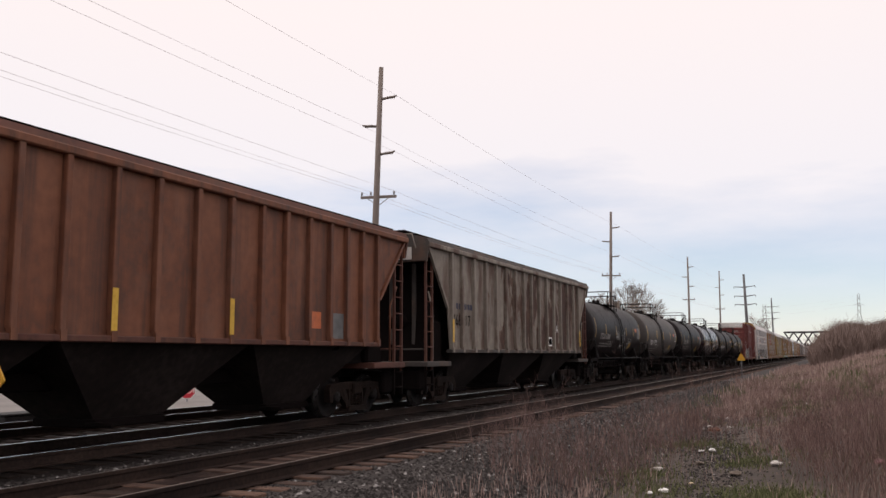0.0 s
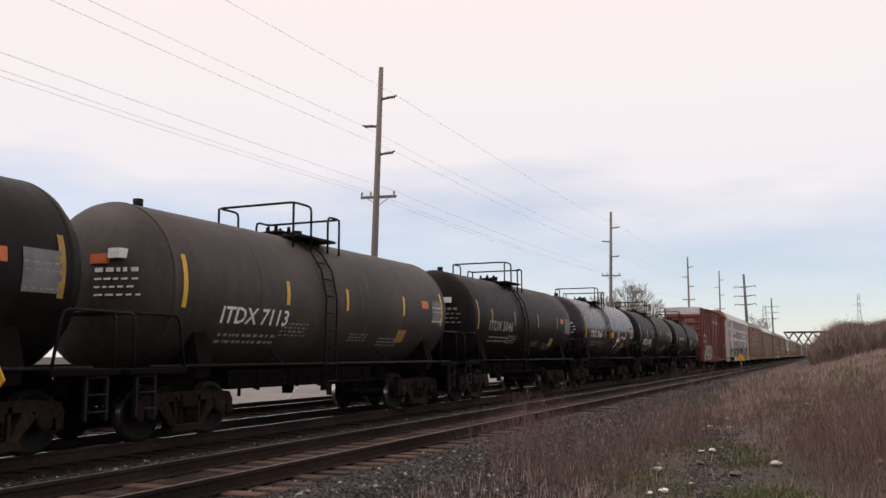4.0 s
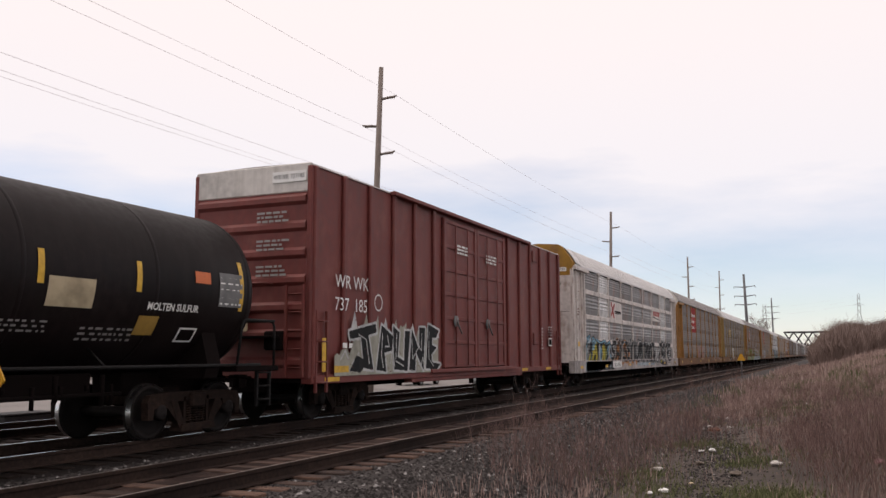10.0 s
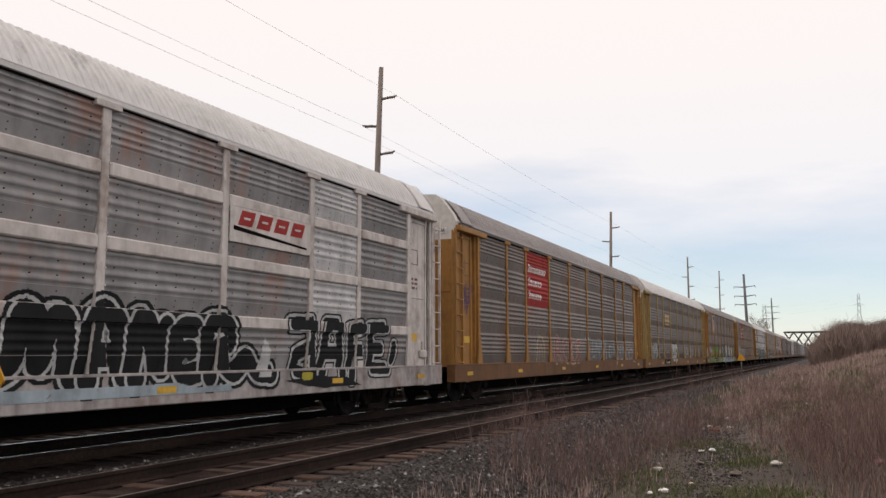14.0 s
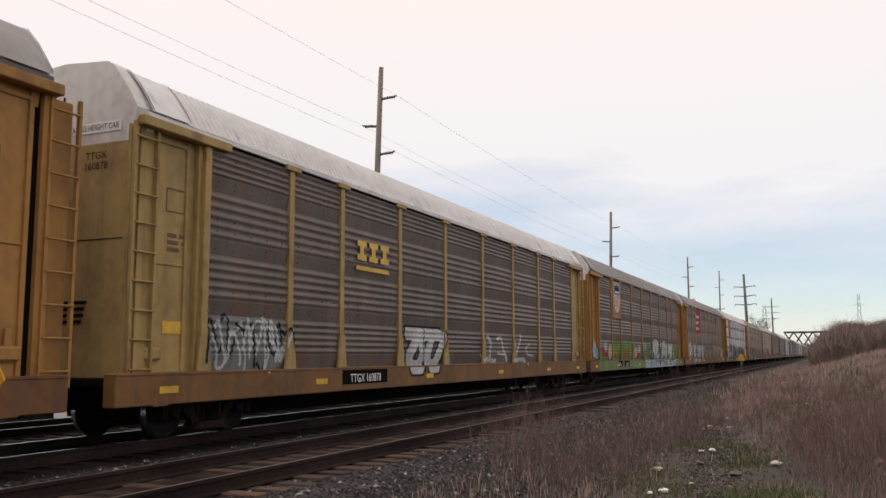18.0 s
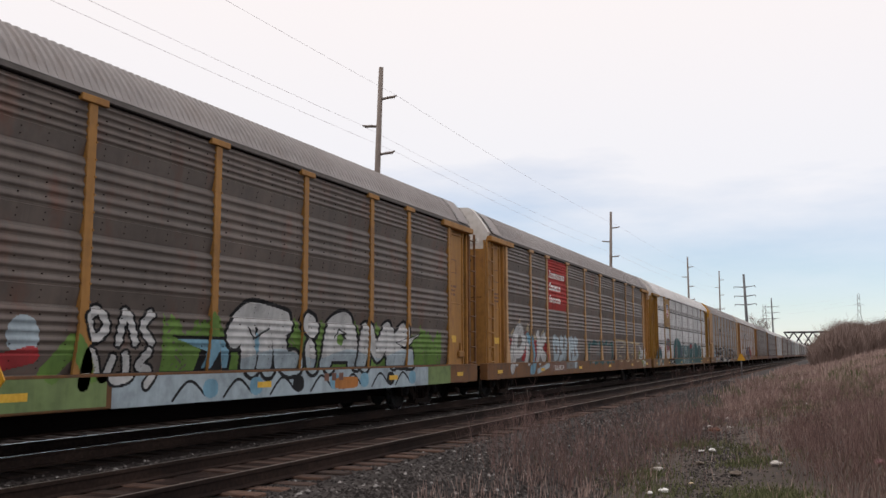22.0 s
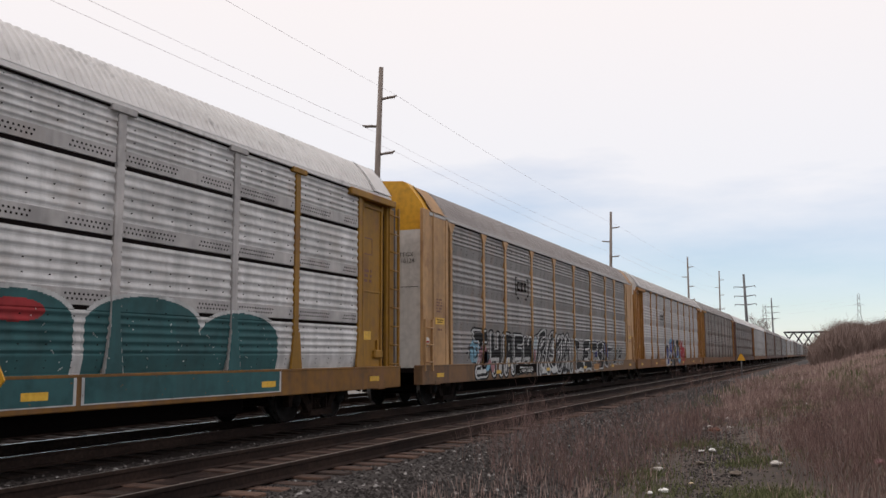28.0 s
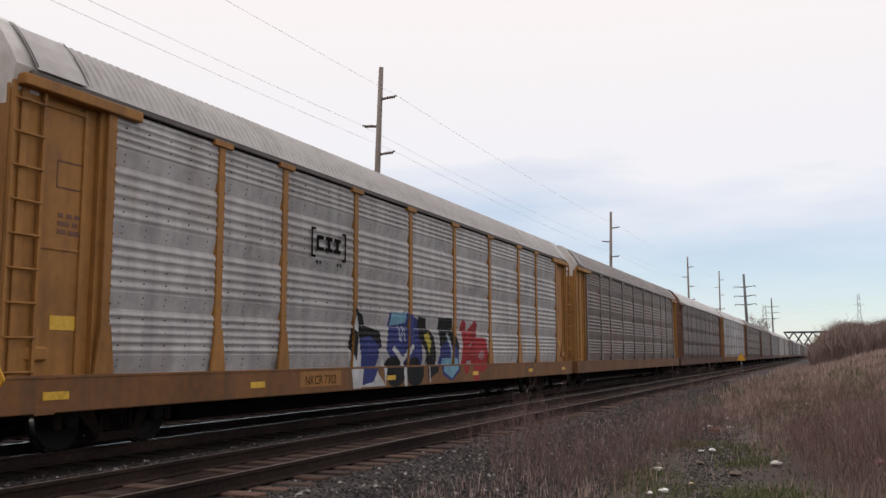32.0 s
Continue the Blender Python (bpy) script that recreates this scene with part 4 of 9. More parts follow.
def rack_end_shape(z0, z1, curved, depth=0.05):
    def make():
        out = [(-1.42, z0), (1.42, z0), (1.42, z1), (-1.42, z1)]
        if curved:
            arc = [(1.55, 5.28), (1.44, 5.48), (1.27, 5.72), (1.05, 6.0), (0.9, 6.10), (0, 6.17)] if depth > 0.1 else [(1.50, 5.28), (1.39, 5.47), (1.22, 5.69), (1.02, 5.90), (0.6, 6.03), (0, 6.07)]
            out = [(-1.42, z0), (1.42, z0)] + arc + [(-x, z) for x, z in arc[-2::-1]]
        return Shape().plate(out, "y", -0.05, depth)
    return make


def rack_sill_shape():
    s = Shape().slab(1.36, 1.612, -13.75, 13.75, 0.62, 1.13, 0.015)
    s.slab(1.40, 1.618, -12.95, -12.6, 0.60, 0.72, 0.01).slab(1.40, 1.618, 12.6, 12.95, 0.60, 0.72, 0.01)
    s.slab(1.58, 1.622, -13.75, 13.75, 1.085, 1.128, 0.006)          # lip along the top
    return s


def bay_panel_shape():
    """Flat end bay between the last post and the ladder."""
    return Shape().slab(1.36, 1.42, -0.86, 0.86, 1.1, 5.06, 0.01).slab(1.41, 1.46, -0.5, -0.42, 1.12, 5.0, 0.01).slab(1.41, 1.46, 0.42, 0.5, 1.12, 5.0, 0.01).slab(1.41, 1.45, -0.45, 0.45, 4.86, 4.94, 0.01).slab(1.41, 1.44, -0.45, 0.45, 2.86, 2.90, 0.008)


def bay_strip_shape():
    return Shape().slab(1.40, 1.51, -0.06, 0.06, 1.1, 5.06, 0.01)


def bay_box_shape():
    s = Shape().slab(1.40, 1.50, -0.2, 0.2, 1.32, 1.52, 0.03)
    return s.slab(1.42, 1.47, -0.05, 0.05, 1.5, 1.75, 0.01)


def rack_frame_shape():
    s = Shape().slab(-1.36, 1.36, -13.7, 13.7, 0.92, 1.06, 0.02)
    s.slab(-0.4, 0.4, -13.6, 13.6, 0.55, 0.95, 0.02)
    s.slab(-0.55, 0.55, -8.9, 8.9, 0.24, 0.6, 0.04)
    for z in (2.45, 3.8):
        s.box(-1.36, 1.36, -13.4, 13.4, z, z + 0.05)
    for y in (-3.0, 0.5, 2.6):
        s.slab(-0.9, 0.9, y - 0.4, y + 0.4, 0.5, 0.92, 0.05)
    return s


def smooth_post_shape():
    s = Shape().slab(1.46, 1.595, -0.075, 0.075, 1.08, 5.12, 0.01)
    s.plate([(-0.075, 4.85), (0.075, 4.85), (0.26, 5.13), (-0.26, 5.13)], "x", 1.55, 1.60)
    for k in range(12):
        z = 1.4 + 0.3 * k
        for q in (-0.09, 0.09):
            s.box(1.57, 1.60, q - 0.014, q + 0.014, z - 0.014, z + 0.014)
    return s


def smooth_bay_shape():
    """Closed smooth corner bay, flush with the side."""
    s = Shape().slab(1.50, 1.59, -0.98, 0.0, 1.10, 5.29, 0.01).slab(1.50, 1.585, 0.02, 0.66, 1.10, 5.29, 0.01)
    s.slab(1.585, 1.605, -0.99, -0.80, 1.10, 5.2, 0.006)
    s.slab(1.58, 1.61, -0.015, 0.035, 1.10, 5.28, 0.006)
    return s


def corner_plate_shape():
    return Shape().slab(1.40, 1.47, -0.28, 0.25, 0.95, 5.02, 0.01)


def fascia_shape():
    return Shape().slab(1.50, 1.605, -13.25, 13.25, 5.145, 5.24, 0.01)


def top_rail_shape():
    return Shape().slab(1.54, 1.585, -13.25, 13.25, 5.118, 5.142, 0.005)


def header_shape():
    return Shape().slab(1.46, 1.66, -1.1, 1.1, 5.0, 5.16, 0.015)


def autorack(c, frame_m, panel_m, roof_m, top_m, label, detail=2, cap_m=None, bright=(), smooth=False, post_m=None, plain=(), grimy=False):
    car = thing("autorack_car", label, "railcar", pose(TRAIN_X, c + START, 0), "autoracks of the freight train")
    car["start"] = c + START
    F, P = MAT[frame_m], MAT[panel_m]
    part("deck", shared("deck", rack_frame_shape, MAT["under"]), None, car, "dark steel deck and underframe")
    for q in (0, 180):
        side = pose(0, 0, 0, 0, 0, q)
        recolour(part("side_sill", shared("side_sill", rack_sill_shape, F), None, car, at=side), MAT[frame_m + "_sill"])
        part("top_rail", shared("top_rail", top_rail_shape, MAT["under"]), None, car, at=side)
        for e in (-1, 1):
            if smooth:
                continue
            recolour(part("header", shared("header", header_shape, F), None, car, at=side @ pose(0, e * 12.3, 0)), F)
        recolour(part("fascia", shared("fascia", fascia_shape, F), None, car, at=side), MAT["roof_mid" if smooth else "fascia_dark" if roof_m in ("roof_grey", "roof_mid") else roof_m])
        if detail == 2:
            for y in POSTS:
                recolour(part("post", shared("post/smooth" if smooth else "post", smooth_post_shape if smooth else post_shape, F), None, car, at=side @ pose(0, y, 0)), MAT[post_m] if post_m and y not in plain else F)
            for k, (a, b) in enumerate(zip(POSTS[:-1], POSTS[1:])):
                w = round(b - a - 0.12, 2)
                m = MAT[bright[1]] if bright and k in bright[0] and q == 0 else P
                recolour(part("side_panel", shared("side_panel/%.2f" % w, panel_shape(w), [P, MAT["cast"]]), None, car, at=side @ pose(0, (a + b) / 2, 0)), [m, MAT["cast"]])
        else:
            for y in POSTS:
                recolour(part("post", shared("post/far", lambda: Shape().box(1.44, 1.572, -0.07, 0.07, 1.08, 5.12), F), None, car, at=side @ pose(0, y, 0)), MAT[post_m] if post_m else F)
            for a, b in zip(POSTS[0::3], POSTS[3::3]):
                recolour(part("side_panel", shared("side_panel/far%.2f" % (b - a), lambda: Shape().sweep(PROFILE, (a - b) / 2, (b - a) / 2), P), None, car, at=side @ pose(0, (a + b) / 2, 0)), P)
        for e in (-1, 1):
            if smooth:
                recolour(part("bay_panel", shared("bay_panel/smooth", smooth_bay_shape, F), None, car, "smooth tan corner panel", side @ pose(0, e * 13.0, 0, 0, 0, 0)) if e > 0 else
                         part("bay_panel", shared("bay_panel/smooth_front", lambda: smooth_bay_shape().turned(), F), None, car, "smooth tan corner panel", side @ pose(0, -13.0, 0)), F)
                recolour(part("ladder", shared("ladder/low", lambda: ladder_shape(1.35, 0.46, 3, 0.02), F), None, car, at=side @ pose(1.62, e * 13.38, 0.98)), F)
                continue
            if detail >= 1:
                if (e > 0) == (q == 0):
                    # darker sill paint stands for shade on the rear ladder and its plate
                    recolour(part("corner_plate", shared("corner_plate/back", lambda: Shape().slab(1.34, 1.40, -0.21, 0.21, 0.95, 5.02, 0.01), F), None, car, "plate behind the ladder", side @ pose(0, e * 13.58, 0)), MAT[frame_m + "_sill"] if grimy else F)
                    recolour(part("corner_plate", shared("corner_plate/rear", lambda: Shape().slab(1.36, 1.50, -0.07, 0.07, 0.95, 5.02, 0.01), F), None, car, at=side @ pose(0, e * 13.33, 0)), F)
                else:
                    recolour(part("corner_plate", shared("corner_plate", corner_plate_shape, F), None, car, at=side @ pose(0, e * 13.2, 0)), F)
            recolour(part("bay_panel", shared("bay_panel", bay_panel_shape, F), None, car, at=side @ pose(0, e * 12.58, 0)), F)
            if detail >= 1:
                for d in (-0.67, 0.72):
                    recolour(part("bay_strip", shared("bay_strip", bay_strip_shape, F), None, car, at=side @ pose(0, e * (12.58 - d), 0)), F)
                if (e > 0) == (q == 0):
                    # black strip laid on the bay for the dark of an open gap
                    part("bay_gap", shared("bay_gap", lambda: Shape().slab(1.40, 1.428, -0.05, 0.17, 1.1, 5.04, 0.004), MAT["under"]), None, car, at=side @ pose(0, e * 13.13, 0))
                recolour(part("latch_box", shared("latch_box", bay_box_shape, F), None, car, at=side @ pose(0, e * 12.85, 0)), F)
            if detail >= 1:
                recolour(part("ladder", shared("ladder/rack", lambda: ladder_shape(4.1, 0.50, 9, 0.02), F), None, car, at=side @ pose(1.52, e * (13.55 if (e > 0) == (q == 0) else 13.2), 0.95)), MAT[frame_m + "_sill"] if (e > 0) == (q == 0) and grimy else F)
    recolour(part("roof", shared("roof/rack", rack_roof_shape, MAT[roof_m]), None, car, "ribbed sheet roof"), MAT[roof_m])
    for e in (-1, 1):
        recolour(part("roof_end", shared("roof_end", rack_cap_shape, [F, MAT["under"]]), None, car, at=pose(0, e * 12.75, 0)), [MAT[cap_m or roof_m], MAT["under"]])
        recolour(part("end_door", shared("end_door", rack_end_shape(0.98, 4.75, False), F), None, car, at=pose(0, 13.15 if e > 0 else -13.42, 0)), MAT["greywhite"] if smooth else F)
        if e < 0:
            recolour(part("end_top", shared("end_top/hood", rack_end_shape(4.75, 6.0, True, 0.4), F), None, car, at=pose(0, -13.42, 0)), MAT[top_m])
        else:
            recolour(part("end_top", shared("end_top", rack_end_shape(4.75, 6.0, True), F), None, car, at=pose(0, 13.1, 0)), F)
        s = "end_seam"
        part(s, shared(s, lambda: Shape().box(-0.02, 0.02, -0.06, 0.06, 1.0, 5.6).box(-1.35, 1.35, -0.056, 0.056, 3.2, 3.215), MAT["under"]), None, car, at=pose(0, 13.15 if e > 0 else -13.42, 0))
        if smooth:
            for x in (-1.1, -0.55, 0.2, 0.62):
                part("end_batten", Shape().slab(x - 0.05, x + 0.05, -0.085, 0.085, 1.0, 5.5, 0.01), MAT["fascia_dark"], car, at=pose(0, 13.15 if e > 0 else -13.42, 0))
        coupler(car, e * 13.95, e)
        truck(car, e * 10.9, detail == 2)
    return car


def side_text(car, words, y, z, h, mat, x=1.606, name="lettering", squeeze=1.0, label=""):
    return part(name, lettering(words, h, lambda u, v: (x, y + u, z + v), squeeze=squeeze), mat, car, label)


def bars(car, y, z, w, h, rows, mat, x, name="stencil_block", seed=1, label=""):
    """Small writing that cannot be read: rows of short bars."""
    rg = random.Random(seed)
    s = Shape()
    for r in range(rows):
        yy = y
        while yy < y + w:
            l = rg.uniform(0.08, 0.3)
            s.box(x - 0.003, x + 0.002, yy, min(y + w, yy + l), z + h * r / rows, z + h * (r + 0.55) / rows)
            yy += l + rg.uniform(0.04, 0.1)
    return tagged(part(name, s, mat, car, label), kind="stuff")


# ---- covered hoppers ----
def covered_hopper(c, paint, label, eave, low, posts, board=True):
    H = 8.55
    car = thing("covered_hopper_car", label, "railcar", pose(TRAIN_X, c + START, 0), "covered hoppers of the freight train")
    P, D = MAT[paint], MAT[paint + "_end"]
    out = [(-H + 0.1, eave), (-H + 1.45, 2.75), (-H + 1.62, low + 0.05), (H - 1.62, low + 0.05), (H - 1.45, 2.75), (H - 0.1, eave)]
    for q in (0, 180):
        side = pose(0, 0, 0, 0, 0, q)
        part("side_sheet", Shape().plate(out, "x", 1.44, 1.47), P, car, at=side)
        part("top_chord", Shape().slab(1.40, 1.60, -H, H, eave - 0.03, eave + 0.10, 0.02), P, car, at=side)
        part("side_sill", Shape().slab(1.40, 1.585, -H + 1.5, H - 1.5, low - 0.05, low + 0.05, 0.015), D, car, at=side)
        for y in [-p for p in posts] + list(posts):
            def post():
                s = Shape().slab(1.46, 1.575, -0.055, 0.055, low + 0.1, eave, 0.012)
                s.plate([(-0.055, low + 0.12), (0.055, low + 0.12), (0.055, low - 0.04), (-0.055, low - 0.04)], "x", 1.5, 1.60)
                return s
            part("side_post", shared("side_post/%.2f" % eave, post, P), None, car, at=side @ pose(0, y, 0))
        for e in (-1, 1):
            part("corner_brace", Shape().plate([(e * (H - 0.12), eave), (e * (H - 0.02), eave), (e * (H - 1.36), 2.7), (e * (H - 1.46), 2.7)], "x", 1.46, 1.53), P, car, at=side)
            part("ladder", shared("ladder/hop%.1f" % eave, lambda: ladder_shape(eave - 1.0, 0.40, 8), D), None, car, at=side @ pose(1.42, e * (H - 0.28), 1.0))
            part("corner_ladder", Shape().tube([(1.38, e * (H - 0.62), 1.25), (1.38, e * (H - 0.62), 2.6), (1.40, e * (H - 0.3), 3.1)], 0.024, 6), P, car, at=side)
    s = Shape().sweep([(1.58, eave + 0.08), (1.5, eave + 0.22), (1.0, eave + 0.33), (0, eave + 0.38), (-1.0, eave + 0.33), (-1.5, eave + 0.22), (-1.58, eave + 0.08)], -H, H)
    for e in (-1, 1):
        s.plate([(1.58, eave + 0.08), (1.5, eave + 0.22), (1.0, eave + 0.33), (0, eave + 0.38), (-1.0, eave + 0.33), (-1.5, eave + 0.22), (-1.58, eave + 0.08), (-1.5, eave - 0.4), (1.5, eave - 0.4)], "y", e * H - 0.03, e * H + 0.03)
    part("roof", s, D, car)
    for k in range(9):
        part("hatch_cover", Shape().slab(-0.42, 0.42, -0.72, 0.72, eave + 0.33, eave + 0.43, 0.03), MAT["under"] if k % 3 else P, car, at=pose(0, -7.0 + 1.75 * k, 0))
    for sx in (-1, 1):
        rb = Shape()
        for k in range(4):
            rb.box(sx * (0.56 + 0.13 * k) - 0.02, sx * (0.56 + 0.13 * k) + 0.02, -H - 0.35, H + 0.35, eave + 0.39, eave + 0.42)
        for k in range(46):
            y = -H - 0.3 + (2 * H + 0.6) * k / 45
            rb.box(sx * 0.75 - 0.24, sx * 0.75 + 0.24, y - 0.015, y + 0.015, eave + 0.38, eave + 0.415)
        part("running_board", rb, MAT["under"], car, "dark steel grating walkway")
        for e in (-1, 1):
            part("hand_hold", Shape().tube([(sx * 0.7, e * (H + 0.3), eave - 0.1), (sx * 0.7, e * (H + 0.33), eave + 0.3), (sx * 1.2, e * (H + 0.33), eave + 0.3), (sx * 1.3, e * (H + 0.3), eave - 0.1)], 0.02, 5), P, car)
    for k in range(3):
        y = -4.55 + 4.55 * k
        s = Shape()
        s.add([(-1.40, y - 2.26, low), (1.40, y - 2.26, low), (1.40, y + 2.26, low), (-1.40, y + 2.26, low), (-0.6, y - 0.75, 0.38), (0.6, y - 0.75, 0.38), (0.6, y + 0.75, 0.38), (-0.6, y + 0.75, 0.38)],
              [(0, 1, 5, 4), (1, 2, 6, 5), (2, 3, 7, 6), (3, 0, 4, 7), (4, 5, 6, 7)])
        bay = part("hopper_bay", s, MAT["dark_bay"], car, "dark brown discharge bay")
        part("outlet_gate", Shape().slab(-0.68, 0.68, y - 0.8, y + 0.8, 0.26, 0.40, 0.02).tube([(0.6, y - 0.9, 0.33), (1.15, y - 0.9, 0.33)], 0.04, 8), MAT["under"], bay)
    part("centre_sill", Shape().slab(-0.35, 0.35, -H + 0.1, H - 0.1, 0.86, 1.15, 0.02), MAT["under"], car)
    for e in (-1, 1):
        s = Shape()
        s.add([(-1.42, e * (H - 0.35), eave), (1.42, e * (H - 0.35), eave), (1.42, e * (H - 3.2), 1.5), (-1.42, e * (H - 3.2), 1.5)], [(0, 1, 2, 3)])
        s.add([(-1.42, e * (H - 0.38), eave), (1.42, e * (H - 0.38), eave), (1.42, e * (H - 3.25), 1.5), (-1.42, e * (H - 3.25), 1.5)], [(0, 1, 2, 3)])
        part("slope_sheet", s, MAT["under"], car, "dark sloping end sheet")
        part("end_platform", Shape().slab(-1.5, 1.5, e * H - (0.0 if e < 0 else 1.65), e * H + (1.65 if e < 0 else 0.0), 1.08, 1.22, 0.02), D, car)
        part("end_panel", Shape().slab(-1.5, 1.5, e * (H - 0.03) - 0.03, e * (H - 0.03) + 0.03, eave - 0.42, eave + 0.02, 0.01), P, car)
        part("pale_plate", Shape().slab(0.2, 1.05, e * (H + 0.036) - 0.012, e * (H + 0.036) + 0.012, eave - 0.36, eave - 0.02, 0.004), MAT["greywhite"], car, "pale worn paint frame")
        part("vent_frame", Shape().slab(0.36, 0.88, e * (H + 0.042) - 0.015, e * (H + 0.042) + 0.015, eave - 0.29, eave - 0.09, 0.01), MAT["under"], car)
        for x in (-0.8, 0.1, 0.8):
            part("end_post", Shape().slab(x - 0.05, x + 0.05, e * (H - 0.65) - 0.05, e * (H - 0.65) + 0.05, 1.2, eave - 0.4, 0.01), D, car)
        # black solid added to fill the dark open end below the slope sheet
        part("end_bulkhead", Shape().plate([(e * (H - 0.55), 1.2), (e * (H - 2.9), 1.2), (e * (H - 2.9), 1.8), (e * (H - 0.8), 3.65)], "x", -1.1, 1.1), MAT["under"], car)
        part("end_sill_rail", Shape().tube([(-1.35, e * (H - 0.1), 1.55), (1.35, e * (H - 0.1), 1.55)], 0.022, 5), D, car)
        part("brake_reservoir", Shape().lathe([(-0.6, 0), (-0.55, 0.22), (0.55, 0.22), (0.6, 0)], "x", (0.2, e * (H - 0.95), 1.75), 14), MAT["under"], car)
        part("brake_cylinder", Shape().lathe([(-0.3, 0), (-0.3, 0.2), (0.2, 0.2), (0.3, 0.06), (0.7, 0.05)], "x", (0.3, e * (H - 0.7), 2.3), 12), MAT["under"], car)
        # black blocks added for brake gear and the darkness round it
        part("brake_frame", Shape().slab(-1.25, 1.25, e * (H - 1.25) - 0.3, e * (H - 1.25) + 0.3, 1.2, 2.35, 0.06).slab(-0.9, 0.7, e * (H - 1.5) - 0.25, e * (H - 1.5) + 0.25, 2.3, 2.9, 0.08), MAT["under"], car, "black block filled in for brake gear")
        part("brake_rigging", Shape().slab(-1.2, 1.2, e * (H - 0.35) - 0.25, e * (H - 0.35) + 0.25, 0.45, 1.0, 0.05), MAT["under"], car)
        part("step", shared("step/hop", lambda: ladder_shape(0.75, 0.42, 2), MAT["under"]), None, car, at=pose(1.42, e * (H - 0.28), 0.42))
        coupler(car, e * (H + 0.1), e)
        truck(car, e * (H - 1.72))
    CARS.append(car)
    return car


# ---- tank cars ----
TZ, TR = 2.56, 1.48


def tank_x(z, lift=0.006):
    return math.sqrt(max(0.01, (TR + lift) ** 2 - (z - TZ) ** 2))


def tank_patch(y0, y1, z0, z1, lift=0.008):
    n = 5
    v, f = [], []
    for i in range(n + 1):
        z = z0 + (z1 - z0) * i / n
        v += [(tank_x(z, lift), y0, z), (tank_x(z, lift), y1, z)]
        if i:
            f.append((2 * i - 2, 2 * i - 1, 2 * i + 1, 2 * i))
    return Shape().add(v, f)


def tank_bars(car, y, z, w, h, rows, mat, seed, name="stencil_block"):
    rg = random.Random(seed)
    s = Shape()
    for r in range(rows):
        yy = y
        za = z + h * r / rows
        zb = za + h * 0.42 / rows
        while yy < y + w:
            l = rg.uniform(0.04, 0.14)
            e = min(y + w, yy + l)
            s.add([(tank_x(za, 0.008), yy, za), (tank_x(za, 0.008), e, za), (tank_x(zb, 0.008), e, zb), (tank_x(zb, 0.008), yy, zb)], [(0, 1, 2, 3)])
            yy += l + rg.uniform(0.03, 0.09)
    return tagged(part(name, s, mat, car), kind="stuff")


def bent_rail(pts, r=0.026):
    """Pipe with rounded corners."""
    out = [Vector(pts[0])]
    for a, b, c in zip(pts[:-2], pts[1:-1], pts[2:]):
        a, b, c = Vector(a), Vector(b), Vector(c)
        p, q = b + (a - b).normalized() * 0.12, b + (c - b).normalized() * 0.12
        out += [p, (p + q + 2 * b) / 4, q]
    out.append(Vector(pts[-1]))
    return Shape().tube(out, r, 6)


